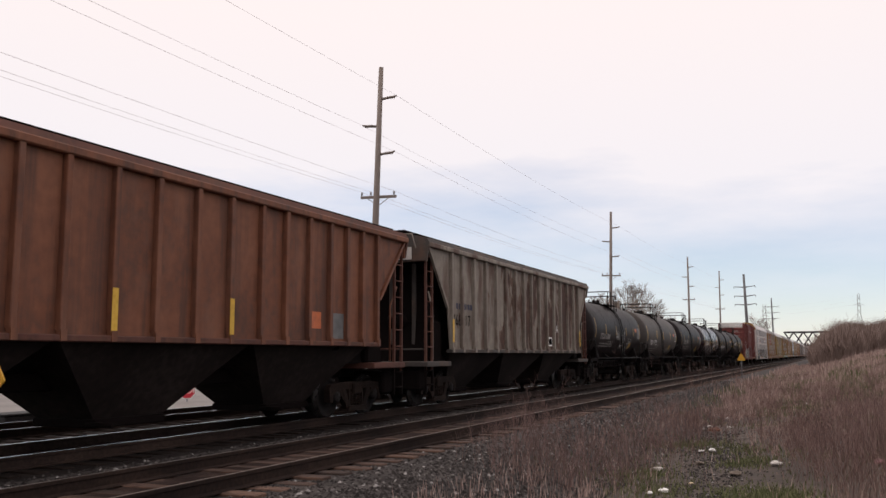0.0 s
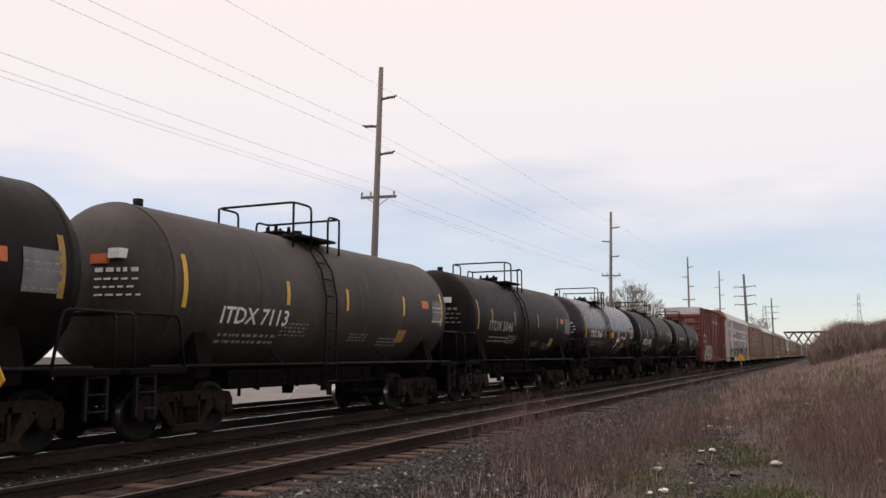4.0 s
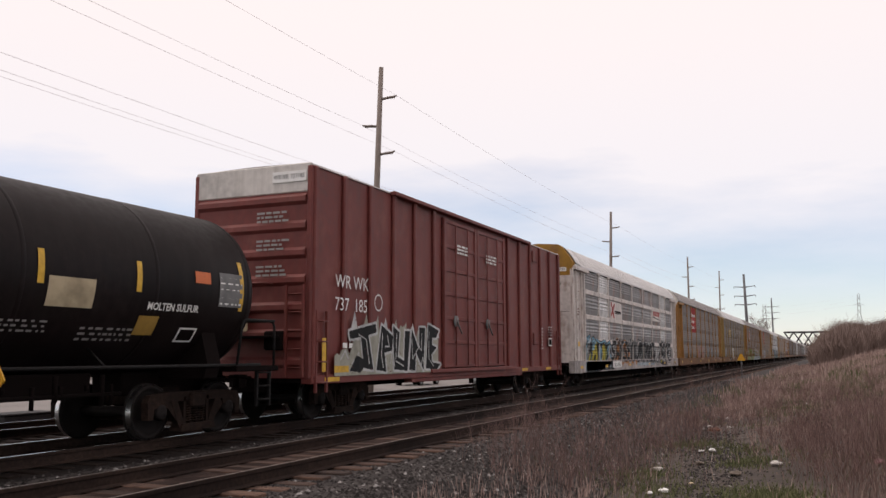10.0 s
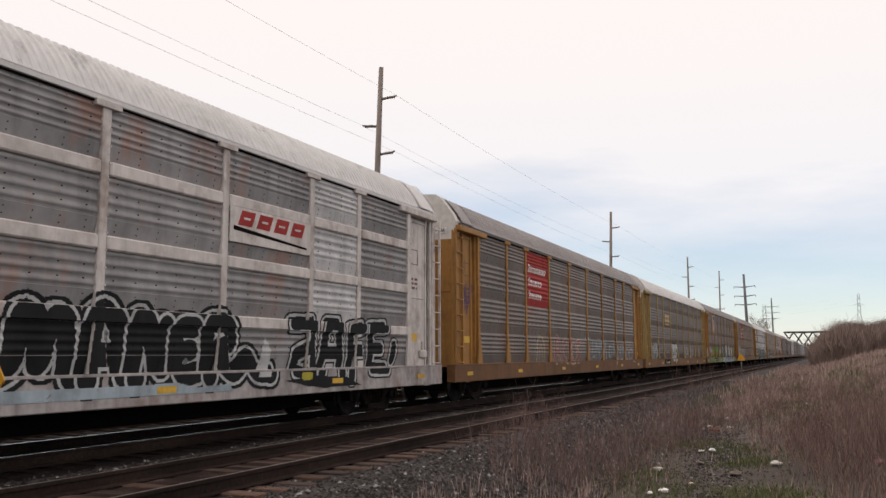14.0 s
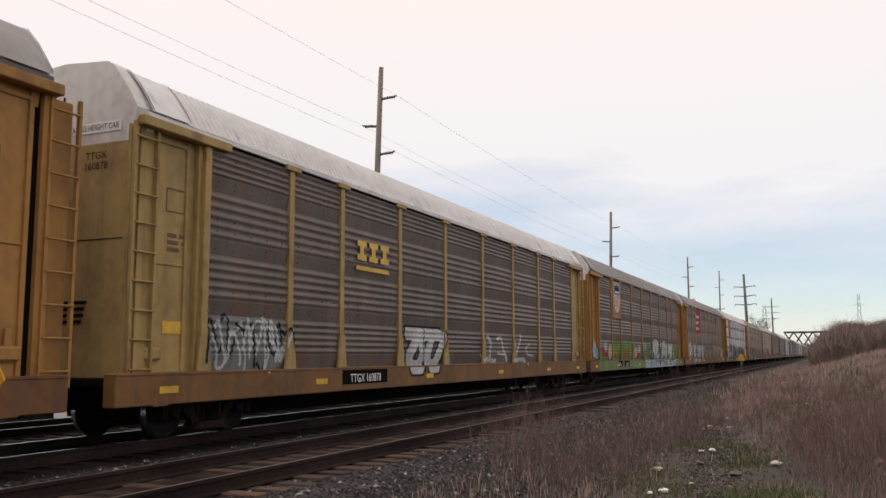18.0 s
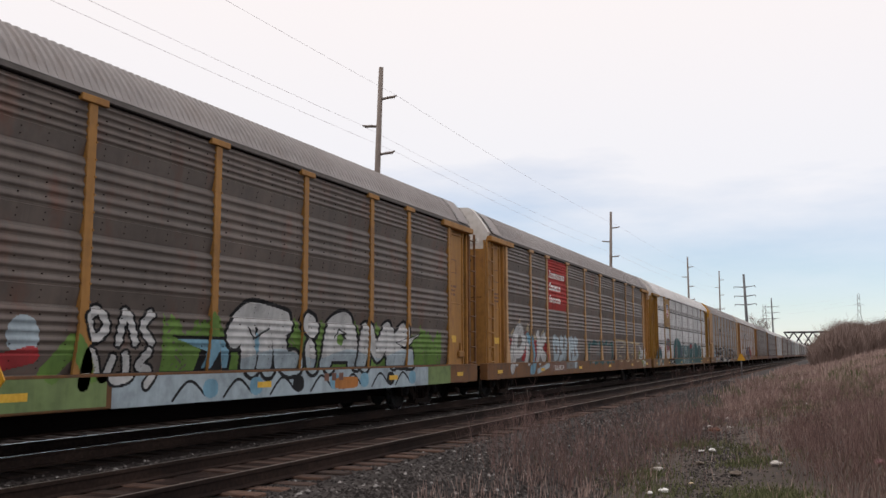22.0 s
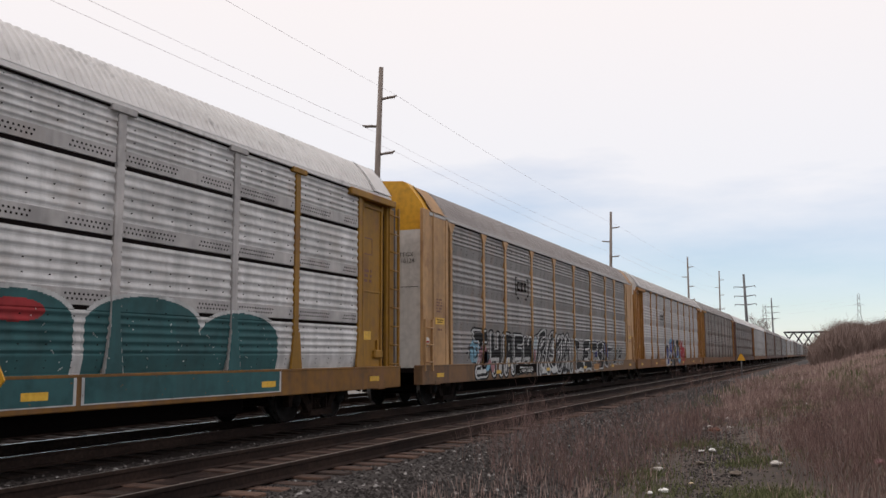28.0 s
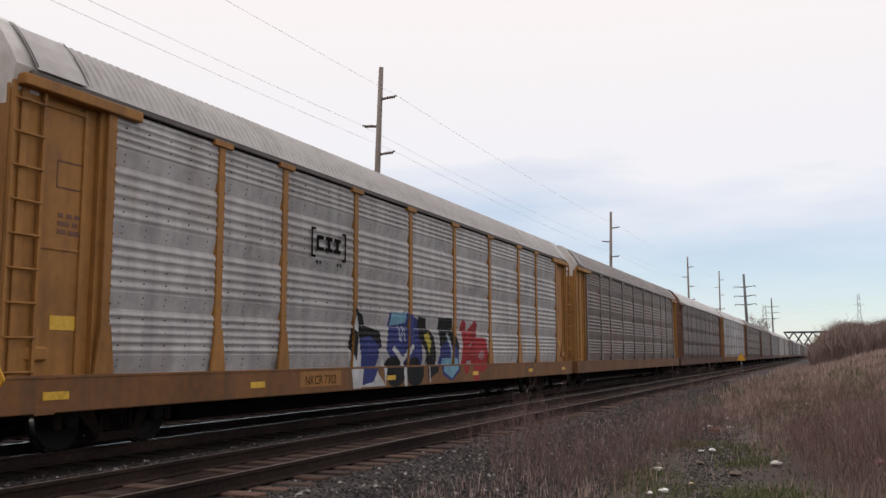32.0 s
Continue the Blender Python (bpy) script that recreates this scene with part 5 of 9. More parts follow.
def tank_car(c, half, paint, label, mark, mark_y, mark_z, mark_h, strips, seed=1, worn=False, tags=None, deck=-1.25):
    car = thing("tank_car", label, "railcar", pose(TRAIN_X, c + START, 0), "tank cars of the freight train")
    P = MAT[paint]
    body = half - 0.68
    prof = []
    for k in range(9):
        a = math.pi / 2 * (1 - k / 8)
        prof.append((-body - 0.68 * math.sin(a), TR * math.cos(a)))
    n = 8
    prof += [(-body + 2 * body * k / n, TR) for k in range(1, n)]
    prof += [(-a, r) for a, r in prof[8::-1]]
    shell = part("shell", Shape().lathe(prof, "y", (0, 0, TZ), 56), P, car)
    for y in (-body, -body + 2.4, -0.75, 0.75, body - 2.4, body):
        part("jacket_band", Shape().lathe([(y - 0.04, TR), (y - 0.03, TR + 0.004), (y + 0.03, TR + 0.004), (y + 0.04, TR)], "y", (0, 0, TZ), 56), P, shell)
    W = MAT["dimwhite"] if worn else MAT["white"]
    sc = half / 6.03
    for i, y in enumerate(strips):
        h, z = (0.90, 2.64) if i in (0, len(strips) - 1) else (0.48, 2.45 if seed == 4 else 2.62)
        part("reflector_strip", tank_patch(y - 0.055, y + 0.055, z - h / 2, z + h / 2, 0.01), MAT["dimstrip" if worn else "reflect"], car, "yellow reflective strip")
    part("reporting_mark", lettering(mark, mark_h, lambda u, v: (tank_x(mark_z + v, 0.010), mark_y + u, mark_z + v), squeeze=1.12, bold=0.025), W, car, "white painted reporting mark")
    tank_bars(car, mark_y - 0.95, mark_z - 0.36, 1.8, 0.24, 2, MAT["dimwhite"], seed)
    tank_bars(car, 0.5, 1.72, 0.85, 0.2, 3, MAT["dimwhite"], seed + 3)
    tank_bars(car, -2.3, 1.78, 0.95, 0.3, 4, MAT["dimwhite"], seed + 4)
    tank_bars(car, 1.95, 1.62, 1.1, 0.24, 3, MAT["dimwhite"], seed + 5)
    part("data_panel", tank_patch(body - 0.85, body - 0.2, 2.25, 2.85, 0.009), MAT["gr_grey"], car, "worn grey data panel")
    tank_bars(car, body - 0.82, 2.28, 0.6, 0.54, 6, W, seed + 7)
    part("placard", tank_patch(body - 2.7, body - 2.25, 1.72, 2.02, 0.010), MAT["dimstrip"], car, "faded yellow warning placard")
    part("placard", tank_patch(body - 1.5, body - 1.1, 2.62, 2.82, 0.010), MAT["orange"], car, "orange warning placard")
    # marks on the leading head
    for k, (x, z, w, m) in enumerate(((0.75, 3.05, 0.12, "white"), (0.42, 2.97, 0.17, "orange"))):
        part("head_placard", Shape().box(x - w, x + w, -half - 0.0, -half + 0.25, z - 0.08, z + 0.08), MAT[m], car)
    rg = random.Random(seed)
    s = Shape()
    for r in range(4):
        z = 2.75 - 0.13 * r
        yh = -body - 0.68 * math.sqrt(max(0, 1 - (0.75 / TR) ** 2 - ((z - TZ) / TR) ** 2)) - 0.035
        x = 0.35
        while x < 1.05:
            l = rg.uniform(0.06, 0.16)
            yy = -body - 0.68 * math.sqrt(max(0, 1 - ((x + l / 2) / TR) ** 2 - ((z - TZ) / TR) ** 2)) - 0.02
            s.box(x, x + l, yy, yy + 0.02, z, z + (0.07 if r == 0 else 0.03))
            x += l + 0.04
    tagged(part("head_stencil", s, W, car), kind="stuff")
    # top platform and fittings
    part("platform", Shape().slab(-0.98, 0.98, deck + 0.15, deck + 1.65, 3.94, 4.0, 0.01), MAT["pipe"], car, "black steel walkway round the manway")
    for yf, back in ((deck - 0.12, 0.7), (deck + 1.78, -0.5)):
        w, zt, zb = 0.98, (4.64 if back > 0 else 4.52), 3.68
        part("hand_rail", bent_rail([(-w, yf + back, zb), (-w, yf + back, zt), (-w, yf, zt), (w, yf, zt), (w, yf + back, zt), (w, yf + back, zb)]), MAT["pipe"], car)
        for x in (-w, w):
            part("rail_post", Shape().tube([(x, yf, zb), (x, yf, zt)], 0.026, 6), MAT["pipe"], car)
    for sx in (-1, 1):
        # long rail above the trucks and its brackets
        part("side_rail", Shape().tube([(1.42 * sx, -half + 0.2, 1.22), (1.42 * sx, half - 0.2, 1.22)], 0.03, 6), MAT["pipe"], car)
        for y in (-4.6, -2.2, 2.2, 4.6):
            part("rail_bracket", Shape().tube([(1.42 * sx, y * sc, 1.22), (1.05 * sx, y * sc, 1.5)], 0.022, 5), MAT["pipe"], car)
        lad = Shape()
        for dy in (-0.22, 0.22):
            lad.tube([(tank_x(z, 0.07) * sx if z > TZ else 1.54 * sx, dy + deck + 0.55, z) for z in (0.75, 1.6, 2.6, 3.2, 3.6, 3.9, 4.05)], 0.024, 5)
        for k in range(9):
            z = 0.85 + 0.36 * k
            xx = (tank_x(z, 0.07) if z > TZ else 1.54) * sx
            lad.tube([(xx, deck + 0.33, z), (xx, deck + 0.77, z)], 0.016, 5)
        part("ladder", lad, MAT["pipe"], car)
    dome = part("manway", Shape().lathe([(0, 0.34), (0.10, 0.34), (0.11, 0.38), (0.14, 0.38), (0.15, 0.26), (0.19, 0.14), (0.2, 0.0)], "x", (0, 0, 0), 20), MAT["pipe"], car, at=pose(0, deck + 0.75, 4.0, 0, -90, 0))
    for k in range(4):
        a = k * 1.57 + 0.4
        part("valve", Shape().tube([(0.28, 0.24 * math.cos(a), 0.24 * math.sin(a)), (0.1, 0.24 * math.cos(a), 0.24 * math.sin(a))], [0.035, 0.05], 8), MAT["under"], dome)
    part("safety_valve", Shape().tube([(0, deck + 1.5, 4.02), (0, deck + 1.5, 4.2), (0, deck + 1.5, 4.22), (0, deck + 1.5, 4.28)], [0.09, 0.09, 0.13, 0.12], 10), MAT["pipe"], car)
    part("vent_stub", Shape().tube([(0, -half + 1.3, 4.0), (0, -half + 1.3, 4.2)], 0.09, 10), MAT["pipe"], car)
    part("bottom_outlet", Shape().tube([(0, 0, 1.15), (0, 0, 0.55)], [0.2, 0.12], 10).tube([(0, 0.5, 0.95), (0.9, 0.5, 0.95)], 0.03, 6), MAT["under"], car)
    pipes = Shape()
    for k, y in enumerate((-2.4, -1.3, 0.9, 1.9, 2.8)):
        pipes.tube([(0.9, y, 1.1), (0.9, y, 0.72 - 0.1 * (k % 3))], 0.04, 6)
    pipes.tube([(0.9, -3.2, 0.80), (0.9, 3.2, 0.80)], 0.03, 6)
    pipes.box(-0.55, 0.55, -2.9, 2.9, 0.74, 1.12)
    for k in range(13):
        y = -3.0 + 0.5 * k
        pipes.tube([(0.9, y, 0.95), (0.9, y, 0.62 + 0.12 * ((k * 7) % 3))], 0.035, 5)
    part("brake_piping", pipes, MAT["under"], car)
    for e in (-1, 1):
        yt = e * (half - 1.55)
        part("stub_sill", Shape().slab(-0.35, 0.35, min(e * (half - 2.6), e * (half + 0.1)), max(e * (half - 2.6), e * (half + 0.1)), 0.72, 1.12, 0.03), MAT["under"], car)
        part("saddle", Shape().plate([(-1.35, 1.0), (1.35, 1.0), (1.42, 1.25), (1.25, 1.85), (0.9, 1.45), (0, 1.2), (-0.9, 1.45), (-1.25, 1.85), (-1.42, 1.25)], "y", yt - 0.18, yt + 0.18), MAT["under"], car)
        part("end_platform", Shape().slab(-1.5, 1.5, e * (half - 0.35) - 0.65, e * (half - 0.35) + 0.65, 1.1, 1.2, 0.015), MAT["under"], car)
        part("end_rail", bent_rail([(-1.45, e * (half + 0.2), 1.2), (-1.45, e * (half + 0.2), 2.05), (1.45, e * (half + 0.2), 2.05), (1.45, e * (half + 0.2), 1.2)]), MAT["pipe"], car)
        part("corner_rail", bent_rail([(1.45, e * (half + 0.2), 2.05), (1.45, e * (half - 0.8), 2.05), (1.45, e * (half - 0.95), 1.22)]), MAT["pipe"], car)
        part("step", shared("step", lambda: ladder_shape(0.75, 0.4, 3), MAT["pipe"]), None, car, at=pose(1.42, e * (half - 0.1), 0.45))
        coupler(car, e * (half + 0.25), e)
        truck(car, yt)
    if tags:
        tags(car)
    CARS.append(car)
    return car


# ---- box car ----
def box_car(c):
    H = 9.2
    car = thing("box_car", "dark red ribbed boxcar with double doors and spray painted lettering", "railcar", pose(TRAIN_X, c + START, 0))
    P = MAT["box_red"]
    top, low = 5.38, 0.92
    for q in (0, 180):
        side = pose(0, 0, 0, 0, 0, q)
        for a, b, z in ((-H, -2.45, low), (2.6, H, low), (-2.45, 2.6, 5.2)):
            part("side_sheet", Shape().plate([(a, z), (b, z), (b, top), (a, top)], "x", 1.46, 1.49), P, car, at=side)
        for k in range(16):
            y = -H + 0.12 + (2 * H - 0.24) * k / 15
            if -2.3 < y < 2.5:
                continue
            part("side_rib", shared("side_rib", lambda: Shape().slab(1.48, 1.575, -0.09, 0.09, low, top, 0.03), P), None, car, at=side @ pose(0, y, 0))
        part("side_sill", Shape().slab(1.30, 1.56, -H, H, 0.80, 0.98, 0.015).slab(1.30, 1.53, -4.4, 4.4, 0.70, 0.82, 0.015), P, car, at=side)
        part("door_track", Shape().slab(1.48, 1.66, -5.6, 5.2, top - 0.05, top + 0.05, 0.012).slab(1.5, 1.66, -3.4, 3.4, 0.92, 1.02, 0.01), P, car, at=side)
        for a, b in ((-2.45, 0.05), (0.08, 2.6)):
            d = Shape().slab(1.50, 1.545, a, b, 1.04, 5.24, 0.01)
            door = part("door", d, P, car, at=side)
            for z in (1.10, 1.75, 2.42, 3.1, 3.78, 4.45, 5.15):
                part("door_rib", Shape().slab(1.54, 1.575, a + 0.17, b - 0.17, z - 0.05, z + 0.05, 0.012), P, door)
            for y in (a + 0.09, b - 0.09):
                part("door_stile", Shape().slab(1.54, 1.585, y - 0.08, y + 0.08, 1.04, 5.24, 0.012), P, door)
            m = (a + b) / 2
            for dy in (-0.45, 0.45):
                part("lock_rod", Shape().tube([(1.60, m + dy, 1.1), (1.60, m + dy, 5.1)], 0.022, 6), P, door)
            part("lock_handle", Shape().lathe([(0, 0), (0, 0.16), (0.03, 0.16), (0.03, 0)], "x", (1.585, m - 0.45, 2.35), 14).tube([(1.63, m - 0.45, 2.35), (1.63, m - 0.1, 2.0)], 0.025, 5), MAT["gr_grey"], door)
    part("roof", Shape().sweep([(1.52, top), (1.45, top + 0.06), (0, top + 0.09), (-1.45, top + 0.06), (-1.52, top)], -H, H, closed=True), MAT["roof_grey"], car)
    part("floor_frame", Shape().slab(-1.35, 1.35, -H + 0.05, H - 0.05, 0.82, 1.0, 0.02).slab(-0.3, 0.3, -H - 0.2, H + 0.2, 0.62, 0.9, 0.02), MAT["under"], car)
    for e in (-1, 1):
        en = Shape().plate([(-1.5, low), (1.5, low), (1.5, 4.82), (-1.5, 4.82)], "y", e * H - 0.03, e * H + 0.03)
        wall = part("end_wall", en, P, car, "red end wall with horizontal ribs")
        z = 1.25
        while z < 4.7:
            part("end_rib", Shape().plate([(e * (H + 0.02), z - 0.13), (e * (H + 0.10), z - 0.05), (e * (H + 0.10), z + 0.05), (e * (H + 0.02), z + 0.13)], "x", -1.40, 1.40), P, wall)
            z += 0.57
        for x in (-1.47, 1.47):
            part("corner_post", Shape().slab(x - 0.06, x + 0.06, e * H - 0.06, e * H + 0.10, low, top, 0.02), P, wall)
        part("end_header", Shape().slab(-1.5, 1.5, e * H - 0.05, e * H + 0.06, 4.82, top + 0.06, 0.02), MAT["greywhite"], car, "dirty white header panel")
        part("brake_platform", Shape().slab(-0.9, 0.9, e * (H + 0.28) - 0.22, e * (H + 0.28) + 0.22, 1.75, 1.8, 0.01), MAT["under"], car)
        part("end_ladder", shared("ladder/box", lambda: ladder_shape(1.9, 0.42, 5), P), None, car, at=pose(1.2, e * (H + 0.13), 0.95, 0, 0, 90))
        part("side_ladder", shared("ladder/box2", lambda: ladder_shape(1.7, 0.42, 4), P), None, car, at=pose(1.56, e * (H - 0.35), 0.62))
        part("end_plate", Shape().slab(-0.55, 0.05, e * (H + 0.16) - 0.02, e * (H + 0.16) + 0.02, 1.9, 2.4, 0.01), MAT["gr_cream"], car, "cream steel plate on the end")
        part("brake_lever_box", Shape().slab(0.5, 0.95, e * (H + 0.12) - 0.1, e * (H + 0.12) + 0.1, 1.5, 1.9, 0.03), MAT["under"], car)
        part("end_hand_rail", bent_rail([(-0.5, e * (H + 0.1), 2.9), (-0.5, e * (H + 0.3), 2.9), (0.6, e * (H + 0.3), 2.9), (0.6, e * (H + 0.1), 2.9)]), P, car)
        bars_s = Shape()
        rg = random.Random(3)
        for zz in (4.2, 3.6, 3.05):
            for r in range(3):
                x = 0.2
                while x < 0.85:
                    l = rg.uniform(0.06, 0.2)
                    bars_s.box(x, x + l, e * (H + 0.105), e * (H + 0.115), zz + 0.09 * r, zz + 0.09 * r + 0.045)
                    x += l + 0.04
        tagged(part("stencil_block", bars_s, MAT["dimwhite"], car), kind="stuff")
        hb = Shape().box(0.55, 1.4, e * H + (0.06 if e > 0 else -0.075), e * H + (0.075 if e > 0 else -0.06), 5.05, 5.28)
        part("number_board", hb, MAT["white"], car)
        if e < 0:
            part("board_number", lettering("WRWK 737185", 0.1, lambda u, v: (0.97 + u, -H - 0.078, 5.12 + v), squeeze=0.85), MAT["under"], car, "small black number")
        coupler(car, e * (H + 0.3), e)
        truck(car, e * (H - 2.1))
    W = MAT["white"]
    side_text(car, "WR", -8.0, 2.86, 0.30, W, 1.584, "reporting_mark")
    side_text(car, "WK", -7.2, 2.86, 0.30, W, 1.584, "reporting_mark")
    side_text(car, "737", -8.05, 2.36, 0.30, W, 1.584, "car_number")
    side_text(car, "185", -7.2, 2.36, 0.30, W, 1.584, "car_number")
    ring = Shape()
    for k in range(24):
        a, b = k * math.pi / 12, (k + 1) * math.pi / 12
        ring.add([(1.585, -6.35 + 0.2 * math.cos(a), 2.62 + 0.2 * math.sin(a)), (1.585, -6.35 + 0.2 * math.cos(b), 2.62 + 0.2 * math.sin(b)), (1.585, -6.35 + 0.17 * math.cos(b), 2.62 + 0.17 * math.sin(b)), (1.585, -6.35 + 0.17 * math.cos(a), 2.62 + 0.17 * math.sin(a))], [(0, 1, 2, 3)])
    part("round_stencil", ring, W, car)
    bars(car, -1.55, 4.3, 0.8, 0.3, 3, W, 1.602, seed=4)
    bars(car, 0.8, 4.25, 0.9, 0.3, 3, W, 1.602, seed=5)
    bars(car, -8.0, 1.35, 0.6, 0.4, 2, W, 1.586, seed=6)
    for y, z in ((5.6, 4.75), (5.6, 1.75)):                 # hooked brackets beside the door
        part("bracket", Shape().slab(1.57, 1.63, y - 0.09, y + 0.09, z, z + 0.42, 0.02).slab(1.57, 1.63, y, y + 0.45, z, z + 0.12, 0.02), P, car)
    part("placard_frame", Shape().box(1.576, 1.580, 7.45, 7.85, 1.72, 2.02), W, car, "white frame of a black placard")
    part("placard", Shape().box(1.5805, 1.583, 7.49, 7.81, 1.76, 1.98), MAT["under"], car, "black placard")
    for k in range(7):                                     # columns of small stencil
        bars(car, 6.55, 1.62 + 0.12 * k, 0.18, 0.06, 1, W, 1.581, seed=20 + k)
        bars(car, 7.35, 2.12 + 0.10 * (k % 4), 0.6, 0.05, 1, W, 1.581, seed=30 + k)
    part("reflector_strip", Shape().box(1.58, 1.588, -8.85, -8.7, 1.05, 1.75), MAT["reflect"], car)
    for y in (-8.4, 4.6, 7.4):
        part("reflector_strip", Shape().box(1.565, 1.57, y - 0.3, y + 0.3, 0.84, 0.93), MAT["reflect"], car)
    cv = Mural(-8.5, -2.4, 0.95, 2.55)
    cv.a[(cv.gz < 1.98 + cv.crest(0.10, 2.0)) & (cv.gx > -7.9 + 0.5 * (cv.gz - 1)) & (cv.gx < -2.9)] = 2
    cv.a[(cv.gz < 1.45 + cv.crest(0.06, 4.0)) & (cv.gx > -8.35) & (cv.gx < -7.4)] = 2
    for k in range(10):
        y = -7.5 + 0.5 * k
        cv.poly([(y - 0.2, 1.85), (y + 0.18, 1.85), (y + 0.06 * (k % 3), 2.38 - 0.03 * k)], 0 if k % 3 == 0 else 2)
    DARK = ([(-7.75, 1.92), (-6.5, 2.12), (-6.45, 1.92), (-6.85, 1.85), (-6.6, 1.05), (-7.05, 1.1), (-7.2, 1.8), (-7.7, 1.75)], [(-6.45, 1.05), (-6.2, 2.1), (-5.6, 1.85), (-5.65, 1.5), (-6.05, 1.45), (-5.95, 1.0)],
            [(-5.6, 2.1), (-5.25, 1.95), (-5.35, 1.35), (-5.0, 1.25), (-4.95, 2.0), (-4.65, 2.0), (-4.8, 1.0), (-5.55, 1.05)], [(-4.7, 1.02), (-4.55, 2.05), (-4.1, 1.5), (-4.1, 2.1), (-3.75, 2.1), (-3.85, 1.0), (-4.3, 1.45), (-4.35, 1.0)],
            [(-3.7, 1.05), (-3.55, 2.2), (-2.85, 2.05), (-3.05, 1.85), (-3.3, 1.85), (-3.3, 1.65), (-3.0, 1.6), (-3.35, 1.4), (-3.3, 1.2), (-2.75, 1.15), (-3.0, 1.0)])
    for pts in DARK:
        for a, b in zip(pts, pts[1:] + pts[:1]):
            cv.stroke([a, b], 0.11, 0)
    for pts in DARK:
        cv.poly(pts, 1)
    for a, b, c in (((-7.3, 1.85), (-6.95, 1.75), (-6.8, 1.2)), ((-6.15, 1.9), (-6.2, 1.4), (-6.1, 1.1)), ((-5.9, 1.85), (-5.8, 1.6), (-6.0, 1.6)), ((-5.4, 1.9), (-5.45, 1.25), (-5.0, 1.12)), ((-4.55, 1.8), (-4.5, 1.3), (-4.2, 1.55)),
                    ((-3.95, 1.95), (-3.98, 1.5), (-4.2, 1.7)), ((-3.5, 2.0), (-3.52, 1.3), (-3.2, 1.1)), ((-7.6, 1.2), (-7.3, 1.45), (-7.2, 1.1)), ((-5.75, 1.2), (-5.6, 1.55), (-5.5, 1.1)), ((-4.0, 1.1), (-3.9, 1.35), (-3.75, 1.05))):
        cv.stroke([a, b, c], 0.03, 0)
    cv.poly([(-7.7, 1.05), (-7.2, 1.0), (-6.9, 1.25), (-7.4, 1.4)], 1).stroke([(-8.1, 1.3), (-7.9, 1.5), (-7.75, 1.3)], 0.04, 0)
    cv.poly([(-8.35, 1.02), (-7.75, 1.02), (-7.75, 1.16), (-8.35, 1.16)], 5)
    cv.worn(0.10, 1.0)
    part("graffiti", cv.shape(cv.y0, cv.z0, lambda z: 1.585), [MAT[n] for n in ("gr_white", "gr_black", "gr_sand", "gr_orange", "gr_grey", "reflect")], car, "white and black spray painted lettering")
    CARS.append(car)
    return car
# ---- the train, front to rear ----

PAINTS = ["gr_white", "gr_black", "gr_blue", "gr_yellow", "gr_orange", "gr_green", "gr_teal", "gr_red", "gr_deep", "gr_pale", "gr_grey", "gr_cream", "gr_pink", "gr_purple", "gr_olive", "gr_lime"]
WHITE, BLACK, BLUE, YELLOW, ORANGE, GREEN, TEAL, RED, DEEP, PALE, GREY, CREAM, PINK, PURPLE, OLIVE, LIME = range(16)


def strip_side_x(z):
    """The silver car's side, with its pale strips standing out."""
    return 1.616 if any(b - 0.2 < z < b + 0.02 for b in PANEL_Z[1:-1]) else rack_side_x(z)


def plated_side_x(z):
    """The bright yellow car's side, with its flat strips."""
    return max(1.567, rack_side_x(z)) if any(b - 0.04 < z < b + 0.27 for b in PANEL_Z[1:-1]) else rack_side_x(z)


def graffiti(car, cv, y0, z0, label, fx=rack_side_x):
    return part("graffiti", cv.shape(y0, z0, fx, POSTS), [MAT[n] for n in PAINTS], car, label)


def mural(car, cv, label, fx=rack_side_x):
    return graffiti(car, cv, cv.y0, cv.z0, label, fx)


def rack_plate(car, y0, y1, z0, z1, mat, name, label, x=1.61):
    return part(name, Shape().slab(x - 0.02, x, y0, y1, z0, z1, 0.006), MAT[mat], car, label)


def sill_board(car, words, y, w=1.7, z=0.80, board="under", ink="white"):
    part("number_board", Shape().box(1.616, 1.620, y - w / 2, y + w / 2, z - 0.04, z + 0.27), MAT[board], car, "small stencilled number board")
    side_text(car, words, y, z, 0.19, MAT[ink], 1.6225, "car_number", 0.92)


def end_words(car, numbers, ink="under", band=True):
    """Stencils on the leading end."""
    if band:
        part("end_band", Shape().box(0.1, 1.25, -13.482, -13.476, 4.93, 5.10), MAT["white"], car, "white stencil band")
        part("end_stencil", lettering("EXCESS HEIGHT CAR", 0.10, lambda u, v: (0.68 + u, -13.486, 4.97 + v), squeeze=0.8), MAT["under"], car)
    part("end_number", lettering(numbers, 0.12, lambda u, v: (0.75 + u, -13.482, 4.5 + v) if band else (1.0 + u, -13.482, 4.02 + v)), MAT[ink], car)
    bars_s = Shape()
    rg = random.Random(5)
    for r in range(4):
        bars_s.box(0.1, 0.1 + rg.uniform(0.3, 0.6), -13.482, -13.476, 1.9 + 0.1 * r, 1.95 + 0.1 * r)
    tagged(part("stencil_block", bars_s, MAT[ink], car), kind="stuff")


